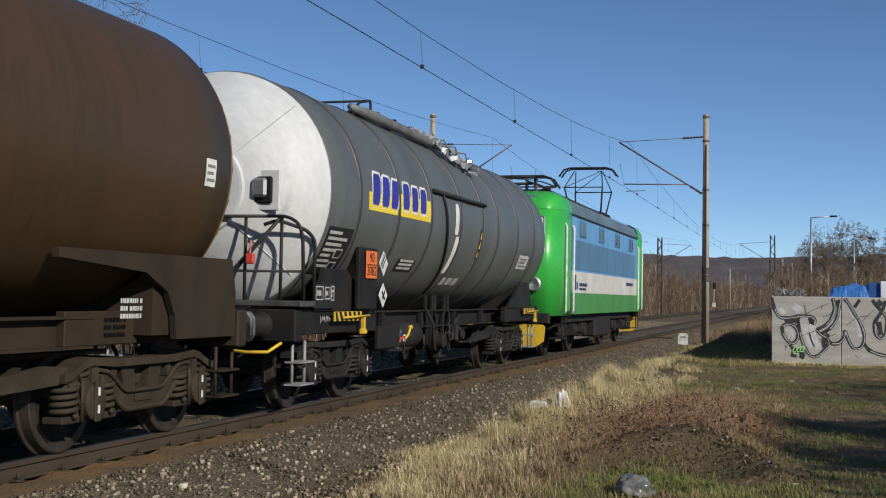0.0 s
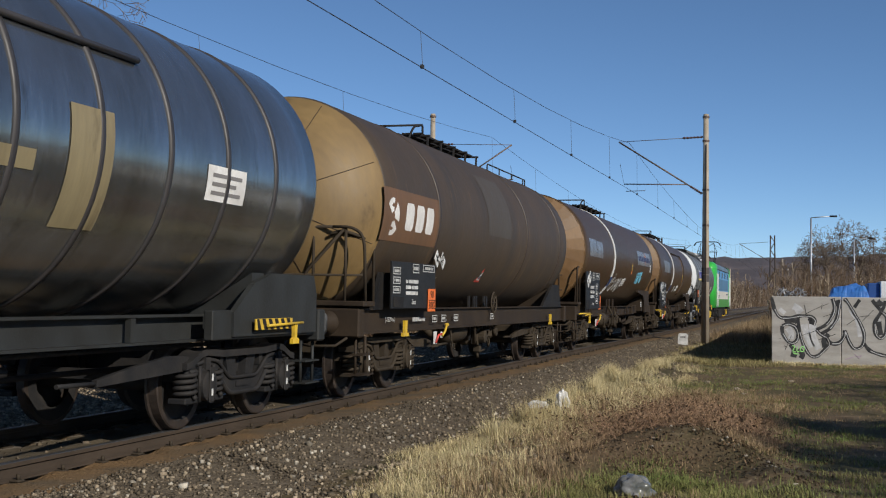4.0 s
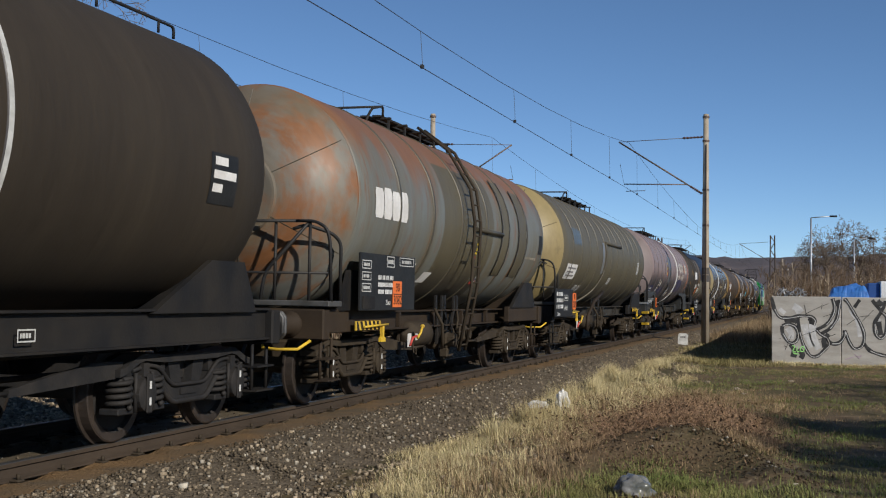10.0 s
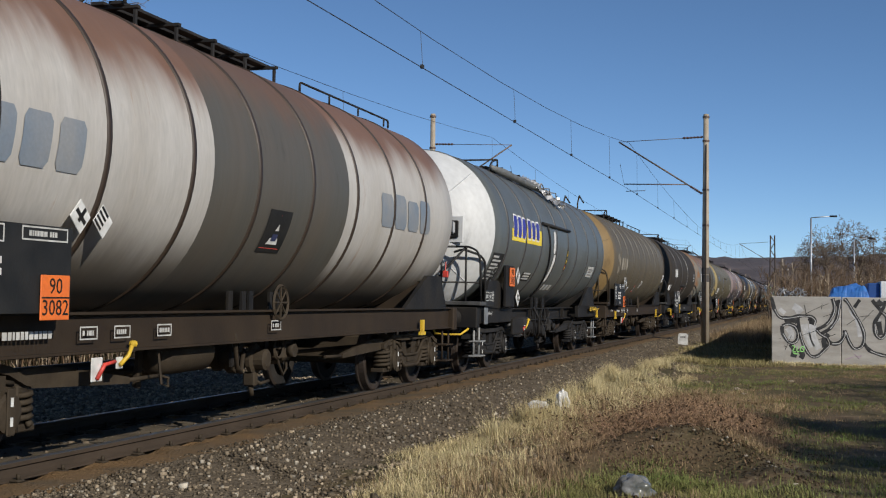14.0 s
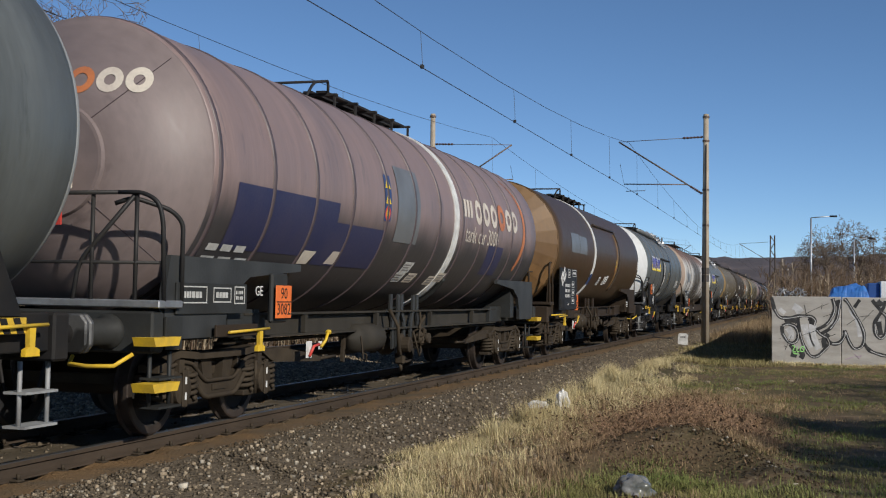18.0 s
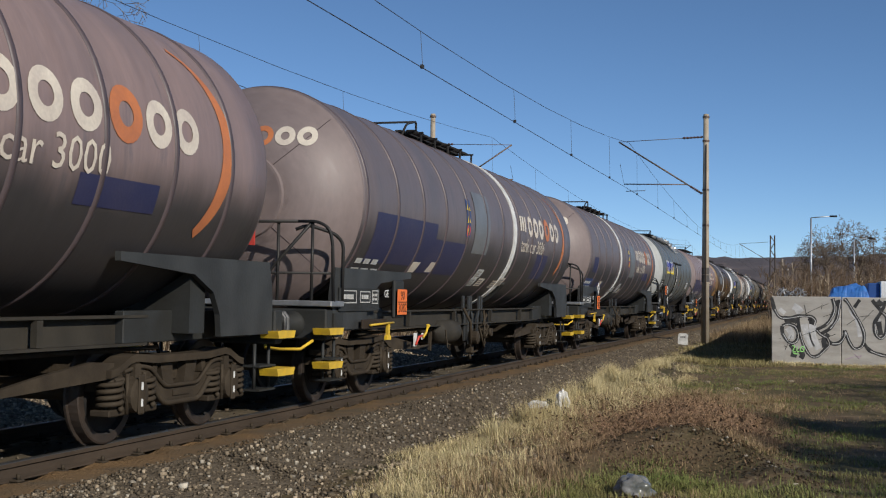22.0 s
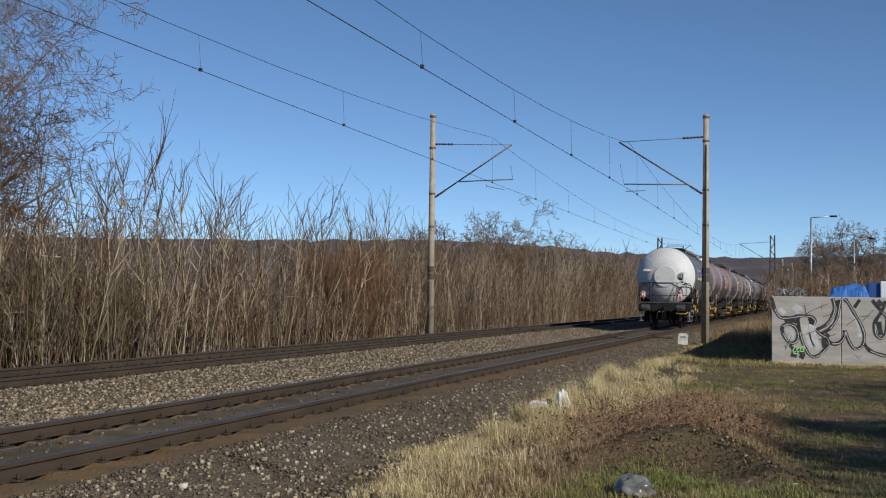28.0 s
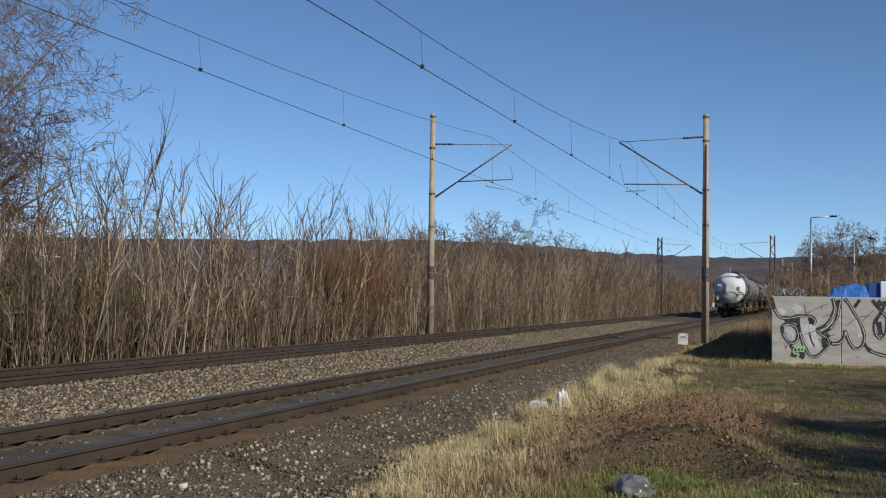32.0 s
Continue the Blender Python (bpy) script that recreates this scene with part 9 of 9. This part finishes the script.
grass("green_grass", "short green grass growing through the dead grass", 3, 90000, tufts(lawn, 0.15), (0.025, 0.085), (0.0018, 0.004), M_GREEN, 0.5, 0.6)
dry = [(rng.uniform(4.0, 10.5), 14 + 24 * rng.random()) for _ in range(700)]
dry = [c for c in dry if noise.noise((c[0] * 0.8, c[1] * 0.6, 80)) > 0.02]
grass("short_dead_grass", "short trodden dead grass on the flat ground", 7, 30000, tufts(dry, 0.2), (0.02, 0.07), (0.002, 0.0045), M_DEADGRASS, 0.9, 0.6)
farther = [(rng.uniform(2.9, 6.0), 33 + 95 * rng.random() ** 1.4) for _ in range(700)]
grass("rough_grass", "rough olive grass between the wall and the track", 4, 36000, tufts(farther, 0.3), (0.04, 0.17), (0.005, 0.010), M_ROUGH, 0.4, 0.6)
reedy = [(rng.uniform(2.9, 5.9), 50 + 80 * rng.random() ** 1.2) for _ in range(210)]
grass("tall_rough_grass", "tall dry grass clumps along the far verge", 10, 9000, tufts(reedy, 0.16), (0.3, 0.7), (0.006, 0.011), M_DEADGRASS, 0.3, 0.6)
foot = [(rng.uniform(6.0, 11.0), 34.75 - 0.5 * rng.random() ** 2) for _ in range(150)]
grass("wall_foot_grass", "dry grass along the foot of the wall", 5, 8000, tufts(foot, 0.10), (0.03, 0.13), (0.004, 0.008), M_STRAW, 0.4, 0.7)

# dead brambles on the hump
M_BRAMBLE = material("pinkish_brown_bramble", (0.29, 0.185, 0.12), (0.19, 0.12, 0.075), 0.9, big=1.2, fine=30, island=0.5)
rng = np.random.default_rng(31)
segs = []
for _ in range(2600):
    x, y = 5.3 + rng.normal(0, 0.55), 15.8 + rng.normal(0, 1.7)
    if y < ridge_y(x):
        continue
    p = np.array([x, y, ground_height(x, y)])
    d = np.array([rng.normal(0, 0.7), rng.normal(0, 0.7), 0.9])
    for i in range(4):
        d = d + np.array([0, 0, -0.28]) + rng.normal(0, 0.22, 3)
        d /= np.linalg.norm(d)
        q = p + d * rng.uniform(0.05, 0.12)
        segs.append((*p, *q, 0.003, 0.002))
        p = q
tagged(twig_mesh("dead_bramble", segs, [M_BRAMBLE]), "tangle of brown dead bramble stems on the hump", "bramble", kind="stuff")


def litter(name, label, seed, count, centre, spread, size, lift, mat, keep):
    """Small curled dead leaves, nobody could count them."""
    rnd = np.random.default_rng(seed)
    V, F = [], []
    while len(F) < count * 2:
        x, y = centre[0] + rnd.normal(0, spread[0]), centre[1] + rnd.normal(0, spread[1])
        if not keep(x, y):
            continue
        c = np.array([x, y, ground_height(x, y) + lift * rnd.random() ** 1.6 + 0.01])
        u = rnd.normal(0, 1, 3)
        u /= np.linalg.norm(u)
        w = np.cross(u, rnd.normal(0, 1, 3))
        w /= np.linalg.norm(w)
        k, m = rnd.uniform(*size), np.cross(u, w) * rnd.uniform(0.1, 0.3)
        i = len(V)
        V += [c - u * k, c + w * k * 0.45 + m * k, c + u * k, c - w * k * 0.45 + m * k]
        F += [(i, i + 1, i + 2), (i, i + 2, i + 3)]
    return tagged(big_mesh(name, np.array(V), np.array(F), [mat]), label, "leaves", kind="stuff")


M_LEAF = material("dead_brown_leaves", (0.19, 0.125, 0.075), (0.10, 0.068, 0.044), 0.85, big=2, fine=30, island=0.6)
litter("dead_leaves", "curled brown dead leaves caught in the brambles", 51, 3600, (5.15, 15.6), (0.6, 1.4), (0.012, 0.032), 0.26, M_LEAF, lambda x, y: y > ridge_y(x) + 0.2)
litter("fallen_leaves", "fallen brown leaves on the bare earth of the mound", 52, 1500, (5.4, 12.4), (0.7, 0.6), (0.008, 0.022), 0.03, M_LEAF, lambda x, y: y < ridge_y(x) + 0.2)
M_CHIP = material("pale_limestone_chips", (0.30, 0.27, 0.22), (0.20, 0.175, 0.14), 0.9, big=6, fine=50, island=0.4, bump=0.3)
rng = np.random.default_rng(61)
for k in range(26):
    x = rng.uniform(5.9, 6.85) if k % 3 else rng.uniform(5.0, 5.9)
    y = ridge_y(x) - abs(rng.normal(0, 0.22)) + 0.08
    r = rng.uniform(0.010, 0.026)
    bm = bmesh.new()
    bmesh.ops.create_icosphere(bm, subdivisions=1, radius=r)
    for v in bm.verts:
        v.co *= rng.uniform(0.65, 1.15)
        v.co.z *= 0.6
    chip = tagged(part("stone_chip", bm, M_CHIP, None), "pale limestone chip on the crest of the mound", "stone", group="stone chips")
    chip.location = (x, y, ground_height(x, y) + r * 0.3)


def crumpled(name, label, at, size, mat, seed, flat=0.5, category="litter", rough=1.0, smooth=False):
    bm = bmesh.new()
    bmesh.ops.create_icosphere(bm, subdivisions=4, radius=1)
    for v in bm.verts:
        k = 1 + rough * (0.5 * noise.noise(v.co * 2.1 + Vector((seed, 0, 0))) + 0.25 * noise.noise(v.co * 5 + Vector((0, seed, 0))))
        v.co = Vector((v.co.x * size[0], v.co.y * size[1], max(v.co.z, -flat) * size[2])) * k
    ob = part(name, bm, mat, None, smooth=smooth)
    ob.location = at
    return tagged(ob, label, category)


M_BAG = material("white_plastic_bag", (0.75, 0.75, 0.74), (0.5, 0.5, 0.5), 0.4, big=8)
M_FILM = material("clear_dusty_plastic", (0.22, 0.215, 0.205), (0.10, 0.105, 0.09), 0.25, big=9, fine=30, bump=0.3, coat=0.5)


def on_ground(x, y, up=0.0):
    return (x, y, ground_height(x, y) + up)


crumpled("plastic_bag", "crumpled white plastic bag in the dry grass", on_ground(3.56, 16.9, 0.18), (0.10, 0.06, 0.17), M_BAG, 3)
crumpled("plastic_bag", "torn white plastic bag lying in dry grass", on_ground(3.24, 16.8, 0.17), (0.13, 0.06, 0.07), M_BAG, 7)
# dark lump filling the gap between the two bags
crumpled("dark_rag", "dark crumpled lump between two white plastic bags", on_ground(3.40, 16.85, 0.14), (0.09, 0.05, 0.10), M_BLACK, 9)
crumpled("plastic_cover", "cloudy crumpled plastic cover in the grass", on_ground(5.43, 10.85, 0.05), (0.17, 0.16, 0.13), M_FILM, 5, rough=0.55, smooth=True)
crumpled("plastic_scrap", "small pale plastic scrap in the grass", on_ground(6.05, 10.15, 0.02), (0.05, 0.04, 0.03), M_BAG, 11)
crumpled("plastic_scrap", "small pale plastic scrap in the grass", on_ground(6.2, 10.05, 0.02), (0.04, 0.04, 0.03), M_FILM, 12)
crumpled("pale_stone", "pale flat stone in the grass", on_ground(5.9, 17.2, 0.01), (0.12, 0.08, 0.03), M_CONCRETE, 15, category="stone")
for k, (x, y, s) in enumerate(((5.6, 24.5, 0.06), (5.8, 23.0, 0.05), (6.6, 27.0, 0.06), (4.9, 26.0, 0.05))):
    crumpled("pale_stone", "pale flat stone in the grass", on_ground(x, y, 0.01), (s, s, s * 0.5), M_CONCRETE, 20 + k, category="stone")


def travelled(t):
    """Metres that the train has gone since the clock started."""
    c = -16.0
    return 12.7827 * t + 0.03487 * ((t - 16) ** 2 - c * c) / 2 + 0.00059254 * ((t - 16) ** 3 - c ** 3) / 3


def motions():
    # the wagons along the track, then their wheels while they pass near
    for thing, start in ROLLING:
        walk(thing, [(t, pose(0, start + travelled(t), 0, 0, CANT, 0)) for t in range(0, 33, 2)])
    starts = dict(ROLLING)
    for ax, thing, y in AXLES:
        r = ax.location.z
        rows, turned, last = [], 0.0, None
        for k in range(0, 32 * FPS + 1):
            t = k / FPS
            at = starts[thing] + y + travelled(t)
            if 5.5 < at < 45:
                if last is not None:
                    turned += math.degrees((at - last) / r)
                last = at
                rows.append((t, pose(0, y, r, -turned, 0, 0)))
        if not rows or rows[0][0] > 0.05:
            rows.insert(0, (0.0, pose(0, y, r, 0, 0, 0)))
        if rows[-1][0] < 31.95:
            rows.append((32.0, pose(0, y, r, -turned, 0, 0)))
        walk(ax, rows)


motions()
